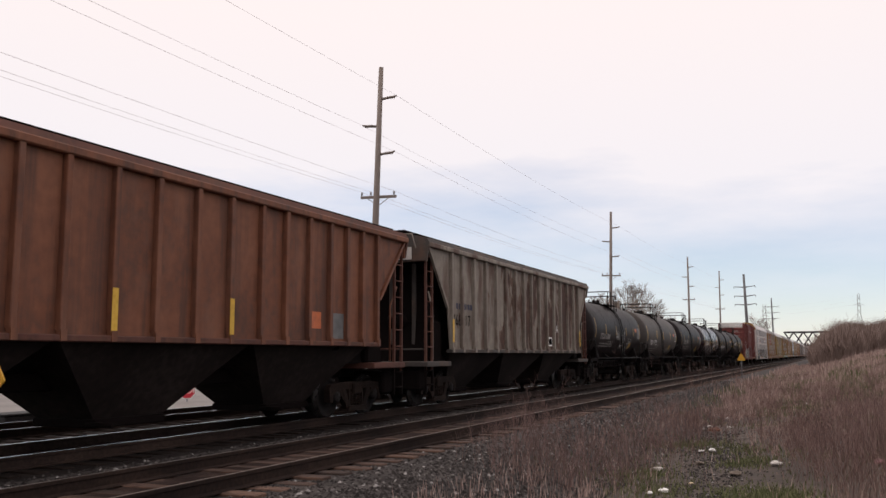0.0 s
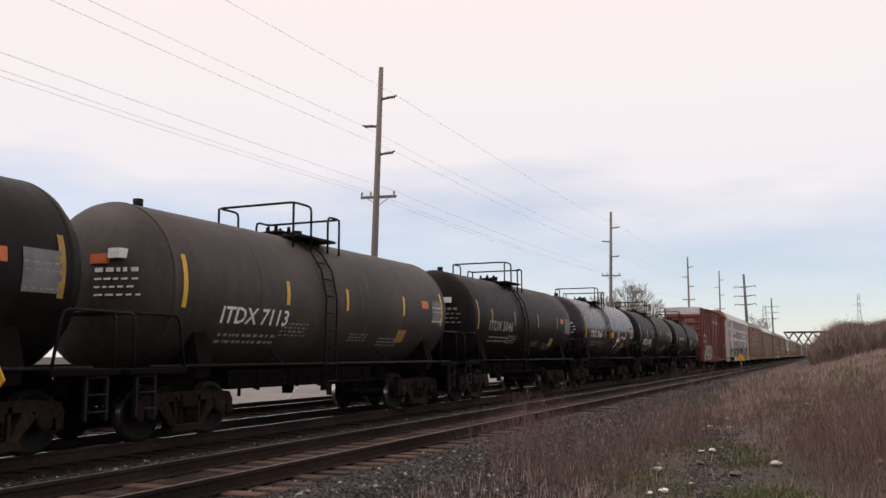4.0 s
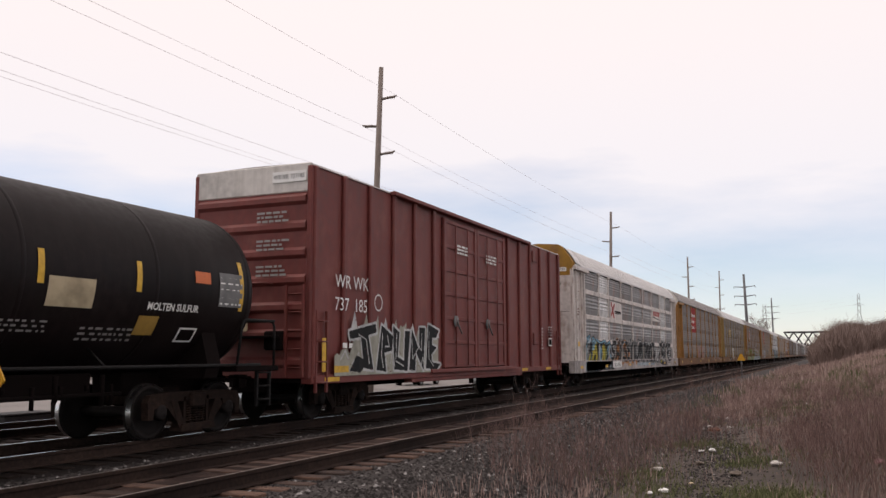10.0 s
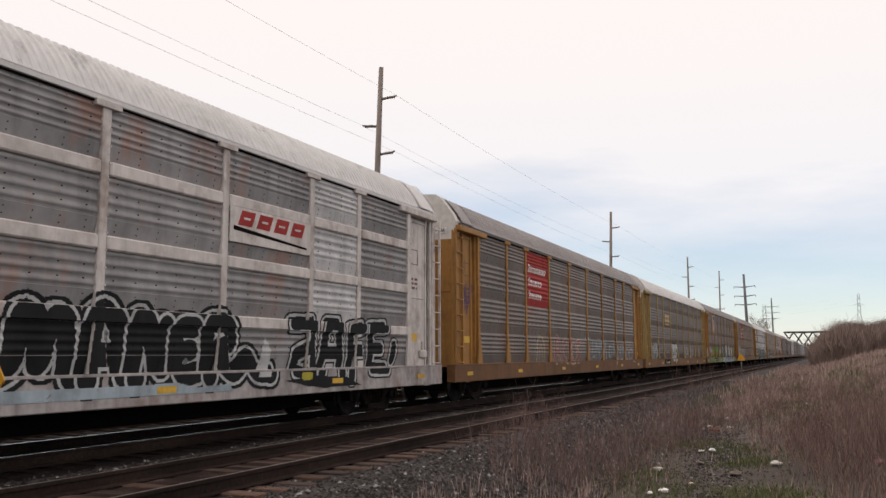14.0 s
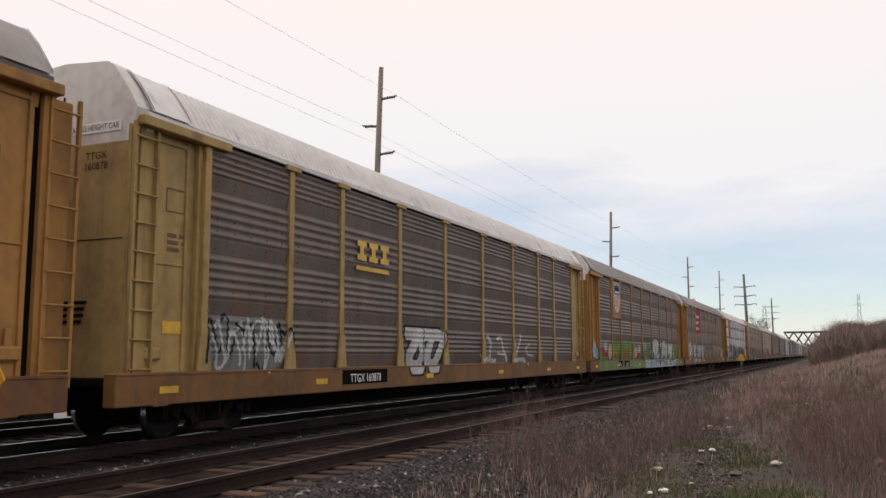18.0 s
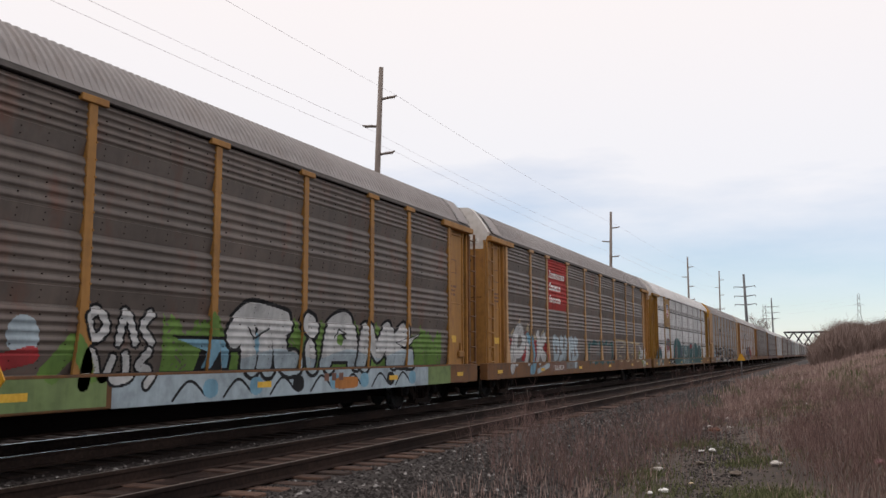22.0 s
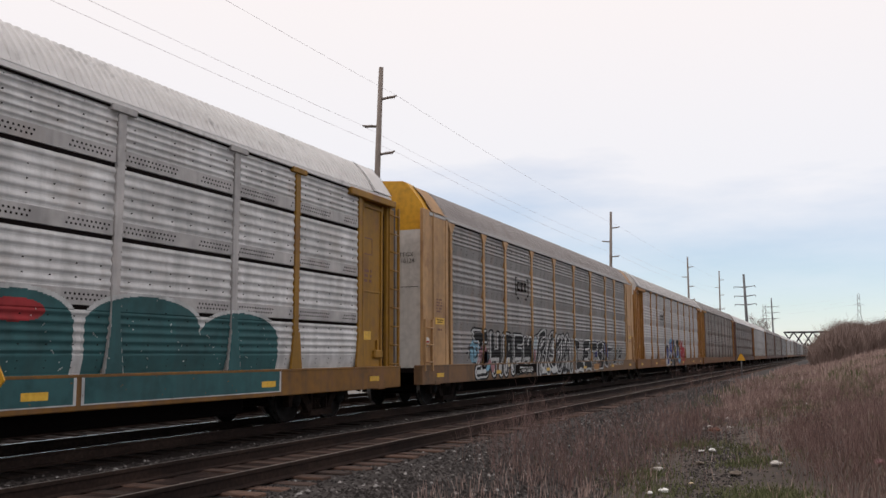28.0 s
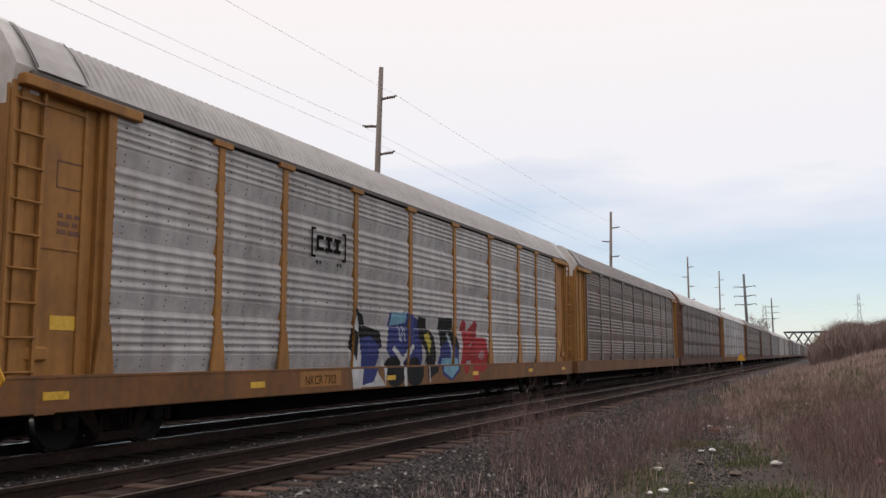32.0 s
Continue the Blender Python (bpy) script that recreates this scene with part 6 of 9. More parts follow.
def door_stencils(car, seed, mat="brown", smooth=False):
    for e in (-1, 1):
        if smooth:
            y = e * 12.58
            bars(car, y - 0.22, 2.55, 0.36, 0.4, 5, MAT[mat], 1.592, seed=seed)
            part("notice", Shape().box(1.591, 1.596, y - 0.3, y + 0.3, 2.22, 2.40), MAT["reflect"], car, "small yellow notice")
            part("notice_print", Shape().box(1.596, 1.598, y - 0.22, y + 0.22, 2.33, 2.355).box(1.596, 1.598, y - 0.2, y + 0.16, 2.27, 2.295), MAT["under"], car)
            bars(car, y - 0.15, 2.05, 0.3, 0.1, 1, MAT[mat], 1.592, seed=seed + 3)
            part("warning_mark", Shape().lathe([(0, 0.0), (0, 0.13), (0.004, 0.13), (0.004, 0.0)], "x", (1.592, e * 13.4, 1.74), 14), MAT["greywhite"], car, "round white warning mark")
            part("warning_bar", Shape().box(1.5965, 1.599, e * 13.4 - 0.09, e * 13.4 + 0.09, 1.715, 1.765), MAT["sign_red"], car)
            continue
        y = e * 12.35
        bars(car, y - 0.2, 3.1, 0.42, 0.35, 3, MAT[mat], 1.426, seed=seed)
        fr = Shape()
        for a, b, c, d in ((-0.25, 0.25, 3.75, 3.77), (-0.25, 0.25, 4.13, 4.15), (-0.25, -0.23, 3.75, 4.15), (0.23, 0.25, 3.75, 4.15)):
            fr.box(1.422, 1.427, y + a, y + b, c, d)
        part("stencil_frame", fr, MAT[mat], car)
        part("notice", Shape().box(1.422, 1.428, y - 0.25, y + 0.2, 1.75, 1.95), MAT["reflect"], car, "small yellow notice")
    for y in (-12.6, -8.0, -2.6, 2.9, 8.2, 12.4):
        part("reflector_strip", Shape().box(1.612, 1.621, y - 0.22, y + 0.22, 0.80, 0.91), MAT["reflect"], car)
        part("reflector_strip", Shape().box(1.598, 1.606, y + 0.55, y + 0.75, 1.02, 1.11), MAT["sign_red"], car)


RACKS = [  # centre in the train, frame, sides, roof, end tops, label
    (-42.43, "silver_frame", "panel_silver", "roof_white", "yellow", "off-white autorack with silver ribbed sides and spray painted lower panels"),
    (-14.02, "gold", "panel_warm", "roof_grey", "endwhite", "gold autorack with grimy grey sides and a red sign panel"),
    (14.35, "mustard", "panel_dark", "roof_white", "endwhite", "mustard yellow autorack with grimy sides, pale roof and yellow marks"),
    (42.65, "gold", "panel_dark", "roof_grey", "endwhite", "gold autorack with grimy sides, blue shield and green spray paint"),
    (71.0, "gold", "panel_dark", "roof_grey", "endwhite", "gold autorack with a large red sign panel and white spray paint"),
    (99.32, "yellow", "panel_white", "roof_white", "endwhite", "yellow autorack with bright galvanised sides and teal spray paint"),
    (128.1, "sand", "panel_mid", "roof_grey", "signyellow", "tan autorack with grey sides and black and white spray paint"),
    (156.4, "tan", "panel_grey", "roof_mid", "endwhite", "tan autorack with light grey ribbed sides and blue spray paint"),
    (184.75, "gold", "panel_warm", "roof_grey", "endwhite", "gold autorack with dusty warm grey sides"),
    (213.1, "brown", "panel_dark", "roof_white", "brown", "brown autorack with dark sides"),
]
FAR = [("brown", "panel_mid", "roof_white", "gold", "brown autorack with dull grey sides far down the train"),
       ("brown", "panel_warm", "roof_grey", "gold", "brown autorack with dark sides far down the train"),
       ("tan", "panel_grey", "roof_white", "endwhite", "tan autorack with light sides far down the train")]
rack = []
for i in range(31):
    spec = RACKS[i] if i < len(RACKS) else (213.1 + 28.35 * (i - 9), *FAR[(i * 7 // 3) % 3])
    # the fourth car's rear ladder has its shade put into the paint
    car = autorack(*spec, detail=2 if i < 9 else 1 if i < 12 else 0, cap_m="sand" if i == 6 else None,
                   bright=((1, 7), "panel_white") if i == 0 else (), smooth=i == 6, grimy=i == 3,
                   post_m=spec[2] if i >= 8 else {4: "sand", 5: "panel_grey"}.get(i), plain=() if i != 5 else (-11.75, -9.15, -7.15, 9.15, 11.75))
    rack.append(car)
    CARS.append(car)

for i, num in enumerate(("SFLC\n300000", "TTGX\n996272", "TTGX\n160878", "TTGX\n971833", "TTGX\n987574", "TTGX\n992121", "TTGX\n716124", "NKCR\n7302")):
    end_words(rack[i], num, band=i != 6)
    door_stencils(rack[i], i, smooth=i == 6)

# silver car
A = rack[0]
rg = random.Random(21)
cv = Mural(-12.0, -6.95, 0.62, 2.36)          # yellow and blue wild letters on black
mass = [(-11.85, 0.66), (-11.88, 1.62), (-11.6, 2.02), (-10.85, 2.24), (-10.72, 1.92), (-10.25, 2.16), (-9.7, 2.02), (-9.2, 1.92), (-8.75, 1.98), (-8.3, 2.06), (-7.95, 1.86), (-7.3, 2.0), (-7.0, 1.62), (-7.02, 0.98), (-8.0, 0.86), (-9.6, 0.66)]
cv.poly(mass, BLACK)
for a, b in zip(mass[1:13], mass[2:14]):
    cv.stroke([a, b], 0.075, BLUE)
cv.outline(BLACK, 1)
cv.curve([(-11.72, 0.75), (-11.74, 1.4), (-11.5, 1.85), (-11.0, 2.05)], 0.16, PALE)
cv.poly([(-11.35, 1.1), (-11.45, 1.7), (-10.95, 1.95), (-10.9, 1.72), (-11.15, 1.6), (-11.1, 1.42), (-10.85, 1.5), (-10.85, 1.05)], GREY)
cv.poly([(-11.1, 1.1), (-11.05, 1.36), (-10.85, 1.5), (-10.75, 1.05)], YELLOW)
cv.poly([(-10.55, 1.05), (-10.45, 1.9), (-10.15, 2.04), (-9.75, 1.86), (-9.45, 1.15), (-9.75, 1.1), (-9.85, 1.4), (-10.15, 1.42), (-10.2, 1.05)], YELLOW)
cv.poly([(-10.45, 1.55), (-10.45, 1.9), (-10.15, 2.04), (-10.0, 1.95), (-10.1, 1.65)], BLUE)
cv.poly([(-10.1, 1.54), (-10.05, 1.75), (-9.92, 1.56)], BLACK)
cv.poly([(-9.3, 0.98), (-9.25, 1.74), (-8.8, 1.6), (-8.7, 1.22), (-8.95, 0.98)], BLUE).poly([(-9.12, 1.16), (-9.1, 1.5), (-8.9, 1.36)], BLACK)
cv.poly([(-8.55, 1.12), (-8.6, 1.78), (-8.2, 1.92), (-7.95, 1.5), (-7.95, 1.1), (-8.2, 1.1), (-8.3, 1.4), (-8.36, 1.12)], YELLOW)
cv.poly([(-8.05, 1.6), (-7.9, 1.75), (-7.6, 1.5), (-7.72, 1.15), (-7.95, 1.15)], OLIVE)
cv.curve([(-7.15, 1.78), (-7.45, 1.7), (-7.35, 1.45), (-7.15, 1.3), (-7.5, 1.15)], 0.12, BLUE)
cv.blob(-7.25, 1.12, 0.2, 0.09, ORANGE)
for a, b, c in (((-10.65, 1.0), (-10.55, 1.9), (-10.15, 2.12)), ((-9.4, 1.05), (-9.32, 1.75), (-8.7, 1.62)), ((-8.65, 1.0), (-8.7, 1.82), (-8.2, 2.0)), ((-7.85, 1.1), (-7.6, 1.6), (-7.3, 1.9))):
    cv.stroke([a, b, c], 0.045, BLUE)
cv.stroke([(-11.3, 0.72), (-10.9, 0.95), (-10.75, 0.7)], 0.08, PALE).stroke([(-10.1, 0.7), (-9.9, 0.92), (-9.4, 0.74)], 0.10, BLUE)
rg = random.Random(21)
for k in range(5):
    scribble(cv, -11.5 + 0.8 * k, 0.68, 0.45, 0.14, 0.028, WHITE if k % 2 else PALE, rg, 7)
cv.blob(-9.6, 0.84, 0.35, 0.12, GREY, 4)
mural(A, cv, "yellow, blue and black spray painted letters", strip_side_x)
cv = Mural(-7.0, -0.2, 0.72, 2.4)              # dark letters with pale edges over orange
cv.a[(cv.gz < 2.16 + cv.crest(0.05, 1.5)) & (cv.gz > 1.02 + cv.crest(0.04, 3.0)) & (cv.gx > -6.75) & (cv.gx < -0.4)] = GREY
for y, w in ((-5.6, 0.5), (-4.4, 0.5), (-3.1, 0.65), (-1.9, 0.45), (-0.9, 0.35)):
    cv.poly([(y - w, 1.2), (y + w, 1.25), (y + 0.5 * w, 0.86), (y + 0.2 * w, 1.0), (y, 0.76), (y - 0.4 * w, 0.98), (y - 0.6 * w, 0.84)], ORANGE)
DARKS = ([[(-6.0, 2.0), (-6.5, 1.95), (-6.5, 1.6), (-6.05, 1.5), (-6.1, 1.15), (-6.6, 1.15)]], [[(-5.6, 1.15), (-5.35, 2.05), (-5.1, 2.05), (-4.95, 1.15)], [(-5.5, 1.45), (-5.05, 1.45)]],
         [[(-4.6, 2.1), (-4.65, 1.2), (-4.1, 1.2)], [(-4.6, 1.65), (-4.2, 1.65)], [(-4.6, 2.05), (-4.15, 2.05)]], [[(-3.2, 2.0), (-3.7, 1.95), (-3.65, 1.65), (-3.2, 1.5), (-3.25, 1.15), (-3.8, 1.15)]],
         [[(-2.8, 2.0), (-2.8, 1.15), (-2.3, 1.15)], [(-2.8, 1.6), (-2.4, 1.6)]], [[(-1.9, 2.1), (-1.9, 1.15), (-1.35, 1.2), (-1.4, 2.05)]], [[(-0.95, 2.0), (-0.95, 1.2), (-0.6, 1.2)]])
for k, lines in enumerate(DARKS):
    cv.letter(lines, 0.26, BLACK, ORANGE if k in (1, 3) else WHITE if k < 5 else GREY, 0.04)
cv.blob(-5.22, 1.72, 0.16, 0.2, ORANGE).blob(-3.9, 1.85, 0.16, 0.16, ORANGE).blob(-2.55, 1.4, 0.16, 0.14, ORANGE)
cv.worn(0.12, 2.0)
mural(A, cv, "black and orange spray painted letters", strip_side_x)
cv = Mural(-0.75, 6.1, 0.74, 2.42)             # fat rounded letters
FAT = ([[(-0.4, 1.1), (0.0, 1.3), (0.1, 1.9), (0.35, 1.9), (0.45, 1.3), (0.6, 1.85), (0.85, 1.85), (0.95, 1.1)]], [[(1.25, 1.05), (1.35, 1.85), (1.6, 2.05), (1.85, 1.8), (1.95, 1.1)], [(1.35, 1.4), (1.85, 1.42)]],
       [[(2.2, 1.05), (2.25, 1.85), (2.45, 1.9), (2.75, 1.2), (2.85, 1.85)]], [[(3.55, 1.85), (3.2, 1.8), (3.15, 1.3), (3.3, 1.08), (3.65, 1.12)], [(3.2, 1.45), (3.5, 1.48)]],
       [[(3.95, 1.05), (3.95, 1.85), (4.35, 1.95), (4.55, 1.65), (4.15, 1.45), (4.6, 1.1), (5.0, 1.35), (5.3, 1.1), (5.75, 1.05)]])
for lines in FAT:
    cv.letter(lines, 0.36, BLACK, WHITE, 0.055, True)
cv.outline(BLACK, 1.6)
cv.poly([(5.35, 1.0), (5.75, 1.0), (5.8, 1.5), (5.6, 1.75), (5.5, 1.45)], WHITE)
cv.blob(1.6, 1.68, 0.07, 0.1, GREY).blob(3.4, 1.3, 0.06, 0.05, GREY)
cv.poly([(-0.7, 0.78), (4.6, 0.78), (4.5, 0.9), (3.6, 0.86), (3.2, 0.95), (-0.7, 0.93)], PALE).worn(0.2, 5.0, PALE)
mural(A, cv, "black bubble letters with white outlines", strip_side_x)
cv = Mural(6.1, 11.3, 0.66, 2.36)
BLOCK = ([[(6.5, 2.02), (7.25, 2.05), (7.2, 1.0)], [(7.1, 1.55), (6.65, 1.4), (6.6, 1.1), (7.1, 1.0)]], [[(7.55, 1.0), (7.85, 2.05), (8.3, 2.05), (8.4, 1.0)], [(7.8, 1.45), (8.25, 1.45)]],
         [[(9.35, 2.02), (8.85, 1.95), (8.8, 0.9)], [(8.85, 1.5), (9.25, 1.5)]], [[(10.45, 2.05), (9.75, 2.02), (9.75, 1.1), (10.5, 1.08)], [(9.75, 1.55), (10.25, 1.55)]], [[(10.85, 1.3), (10.95, 1.6)]])
for lines in BLOCK:
    cv.letter(lines, 0.27, BLACK, WHITE, 0.06)
cv.outline(BLACK, 1.4)
cv.poly([(6.2, 0.9), (7.6, 0.72), (9.2, 0.74), (8.6, 0.92), (7.3, 0.98)], BLACK)
cv.blob(7.0, 0.98, 0.2, 0.08, YELLOW, 4)
mural(A, cv, "black block letters with white outlines", strip_side_x)
for z in PANEL_Z[1:-1]:
    for k, (a, b) in enumerate(zip(POSTS[:-1], POSTS[1:])):
        part("panel_rail", Shape().slab(1.50, 1.615, a + 0.09, b - 0.09, z - 0.20, z + 0.02, 0.025), MAT["silver_frame"], A, "pale horizontal strip")
sign = rack_plate(A, -6.95, -4.4, 3.15, 4.0, "silver_frame", "sign_panel", "pale sign panel with a red cross mark")
part("cross_mark", Shape().plate([(-6.85, 3.95), (-6.6, 3.95), (-6.05, 3.2), (-6.3, 3.2)], "x", 1.612, 1.616).plate([(-6.1, 3.95), (-5.95, 3.85), (-6.7, 3.25), (-6.85, 3.35)], "x", 1.6165, 1.62), MAT["sign_red"], A, "red cross mark")
bars(A, -5.95, 3.42, 1.4, 0.25, 1, MAT["under"], 1.6125, "sign_letters", 8)
bars(A, -5.9, 3.5, 1.3, 0.14, 1, MAT["under"], 1.6135, "sign_letters", 9)
rack_plate(A, 4.4, 7.05, 3.42, 4.14, "silver_frame", "sign_panel", "pale sign panel with red letters")
for k in range(4):                                      # slanted block letters, a stroke below
    y = 4.62 + 0.56 * k
    part("sign_letter", Shape().plate([(y, 3.74), (y + 0.42, 3.74), (y + 0.54, 4.02), (y + 0.12, 4.02)], "x", 1.611, 1.615), MAT["sign_red"], A, "slanted red sign letter")
    part("letter_slot", Shape().plate([(y + 0.16, 3.86), (y + 0.36, 3.86), (y + 0.38, 3.90), (y + 0.18, 3.90)], "x", 1.6155, 1.617), MAT["silver_frame"], A)
part("sign_stroke", Shape().plate([(4.5, 3.64), (6.9, 3.52), (6.9, 3.56), (4.5, 3.72)], "x", 1.611, 1.614), MAT["under"], A, "black underline")
sill_board(A, "SFLC 300000", -5.7, 2.0, ink="under", board="white")

cv = Canvas(5.6, 0.42)
cv.a[:] = BLACK
for k in range(6):
    scribble(cv, 0.3 + 0.85 * k, 0.05, 0.6, 0.2, 0.035, PALE if k % 2 else WHITE, rg, 7)
cv.blob(2.4, 0.25, 0.3, 0.1, BLUE, 4).blob(0.12, 0.2, 0.2, 0.4, PALE, 4)
graffiti(A, cv, -12.0, 0.68, "black painted sill with small white scrawls")

# gold cars with a red sign panel
for A, y0 in ((rack[1], -7.05), (rack[4], -7.05)):
    cv = Canvas(2.66, 1.96, 0.02)
    cv.a[:] = 0
    rg = random.Random(7)
    for r, z in enumerate((1.24, 0.76, 0.28)):          # rows of sign letters as plain blocks
        y = 0.25
        while y < (2.35 if r == 0 else 1.65):
            w, hh = rg.uniform(0.13, 0.2), 0.28 if y == 0.25 else 0.21
            cv.a[(cv.gx > y) & (cv.gx < y + w) & (cv.gz > z) & (cv.gz < z + hh)] = 1
            if rg.random() < 0.7:                          # counters
                cv.a[(cv.gx > y + 0.05) & (cv.gx < y + w - 0.05) & (cv.gz > z + 0.06) & (cv.gz < z + hh - 0.07)] = 0
            y += w + 0.06
    part("sign_panel", cv.shape(y0, 3.12, rack_side_x), [MAT["sign_red"], MAT["white"]], A, "red sign painted on the ribs with white letters")
A = rack[1]
rg = random.Random(31)
cv = Canvas(4.6, 1.5)
for k in range(4):
    cx = 0.6 + 1.05 * k
    cv.stroke([(cx + 0.42 * math.cos(a), 0.62 + 0.28 * math.sin(a)) for a in [i * 0.52 for i in range(13)]], 0.06, WHITE)
cv.stroke([(0.05, 0.1), (0.25, 0.9), (0.3, 1.35), (0.02, 1.45)], 0.09, WHITE)
cv.stroke([(4.0, 0.25), (4.5, 0.2)], 0.05, WHITE)
graffiti(A, cv, 7.0, 0.8, "thin white looping spray paint")
cv = Mural(-6.5, 10.0, 0.98, 2.5)
cv.curve([(-5.9, 1.1), (-5.9, 1.75), (-5.5, 2.1), (-5.05, 1.8), (-5.0, 1.1)], 0.09, CREAM).curve([(-5.6, 1.3), (-5.55, 1.7), (-5.3, 1.65), (-5.3, 1.3)], 0.06, CREAM)
for lines in ([[(-3.6, 1.15), (-3.5, 1.9), (-3.1, 2.0), (-2.9, 1.2)], [(-3.4, 1.5), (-3.0, 1.5)]], [[(-2.0, 1.95), (-2.4, 1.8), (-2.45, 1.3), (-2.0, 1.15)]], [[(-0.9, 1.95), (-1.5, 1.9), (-1.5, 1.2), (-0.9, 1.15)], [(-1.5, 1.55), (-1.1, 1.55)]], [[(0.1, 1.9), (-0.4, 1.85), (-0.3, 1.5), (0.1, 1.35), (-0.4, 1.15)]]):
    cv.letter(lines, 0.2, PINK, CREAM, 0.05, True)
for ln in ([(1.2, 2.1), (2.1, 2.1)], [(1.6, 2.1), (1.6, 1.2)], [(2.4, 2.0), (2.4, 1.3), (2.8, 1.3), (2.8, 2.0)], [(3.1, 1.2), (3.1, 2.0), (3.6, 1.3), (3.6, 2.1)], [(4.4, 2.0), (3.9, 1.9), (4.3, 1.5), (3.9, 1.2)], [(4.6, 1.2), (4.8, 2.0), (5.1, 1.2)],
           [(5.6, 1.3), (5.6, 1.8), (6.1, 1.8), (6.1, 1.3), (5.6, 1.3)], [(6.4, 1.3), (6.5, 1.85), (6.8, 1.6), (6.9, 1.3)], [(7.6, 1.8), (7.2, 1.8), (7.2, 1.3), (7.6, 1.3)], [(8.3, 1.8), (8.0, 1.6), (8.3, 1.3)], [(8.7, 1.3), (8.8, 1.8), (9.1, 1.3)]):
    cv.stroke(ln, 0.1, PALE)
cv.worn(0.30, 1.0)
mural(A, cv, "faded pink and white spray paint letters")
cv = Canvas(1.0, 1.1, 0.025)
for k in range(3):
    scribble(cv, 0.1 + 0.2 * k, 0.1, 0.5, 0.9, 0.05, PURPLE, rg, 6)
part("graffiti", cv.shape(-12.9, 2.5, lambda z: 1.43), [MAT[n] for n in PAINTS], A, "thin purple scrawl")
# pale-roofed gold car
A = rack[2]
cv = Canvas(3.0, 1.35)
rg = random.Random(41)
cv.blob(1.45, 0.65, 1.2, 0.5, GREY, 4)
for k in range(16):
    scribble(cv, 0.15 + 0.15 * k, 0.1, 0.6, 1.05, 0.06, WHITE if k % 3 else BLACK, rg, 5)
graffiti(A, cv, -11.9, 0.95, "white and black scrawled spray paint")
cv = Canvas(3.0, 1.4)
cv.stroke([(0.3, 1.15), (1.2, 1.15)], 0.32, WHITE).stroke([(1.3, 1.15), (2.3, 1.15)], 0.32, WHITE)
cv.stroke([(0.8, 0.95), (0.4, 0.6), (0.55, 0.3), (1.0, 0.3), (1.2, 0.6), (1.15, 1.0)], 0.36, WHITE)
cv.stroke([(1.75, 1.0), (1.5, 0.6), (1.65, 0.32), (2.0, 0.32), (2.2, 0.6)], 0.36, WHITE).stroke([(2.25, 0.6), (2.55, 1.1)], 0.3, WHITE)
cv.outline(BLACK, 2)
cv.stroke([(1.27, 0.2), (1.3, 1.3)], 0.05, BLACK)
graffiti(A, cv, -4.15, 0.78, "white bubble letters with black outlines")
cv = Canvas(5.8, 1.1, 0.025)
cv.stroke([(0.1, 0.35), (0.3, 0.15), (0.6, 0.3)], 0.07, WHITE).stroke([(0.75, 0.9), (1.05, 0.75), (0.95, 0.3), (0.7, 0.2), (1.5, 0.15)], 0.13, WHITE)
cv.stroke([(1.6, 0.85), (2.0, 0.9), (2.2, 0.5), (2.6, 0.15)], 0.12, WHITE).stroke([(1.6, 0.4), (2.4, 0.35)], 0.07, WHITE)
cv.stroke([(3.3, 0.7), (3.5, 0.35), (3.9, 0.8), (4.0, 1.0)], 0.12, WHITE).stroke([(3.2, 0.15), (4.3, 0.2), (4.6, 0.05)], 0.13, WHITE)
cv.stroke([(4.9, 0.7), (4.5, 0.55), (4.7, 0.35), (5.3, 0.3)], 0.08, WHITE)
graffiti(A, cv, 1.1, 1.05, "thin pale calligraphic spray paint")
s = Shape()
for k in range(3):
    y = -6.5 + 0.56 * k
    s.box(1.591, 1.596, y, y + 0.42, 3.55, 3.68).box(1.591, 1.596, y, y + 0.42, 3.87, 4.0).box(1.591, 1.5955, y + 0.12, y + 0.3, 3.68, 3.87)
s.box(1.591, 1.596, -6.55, -4.95, 3.32, 3.42)
part("sign_letters", s, MAT["reflect"], A, "yellow sign letters over a yellow bar")
sill_board(A, "TTGX 160878", -6.1, 2.1)
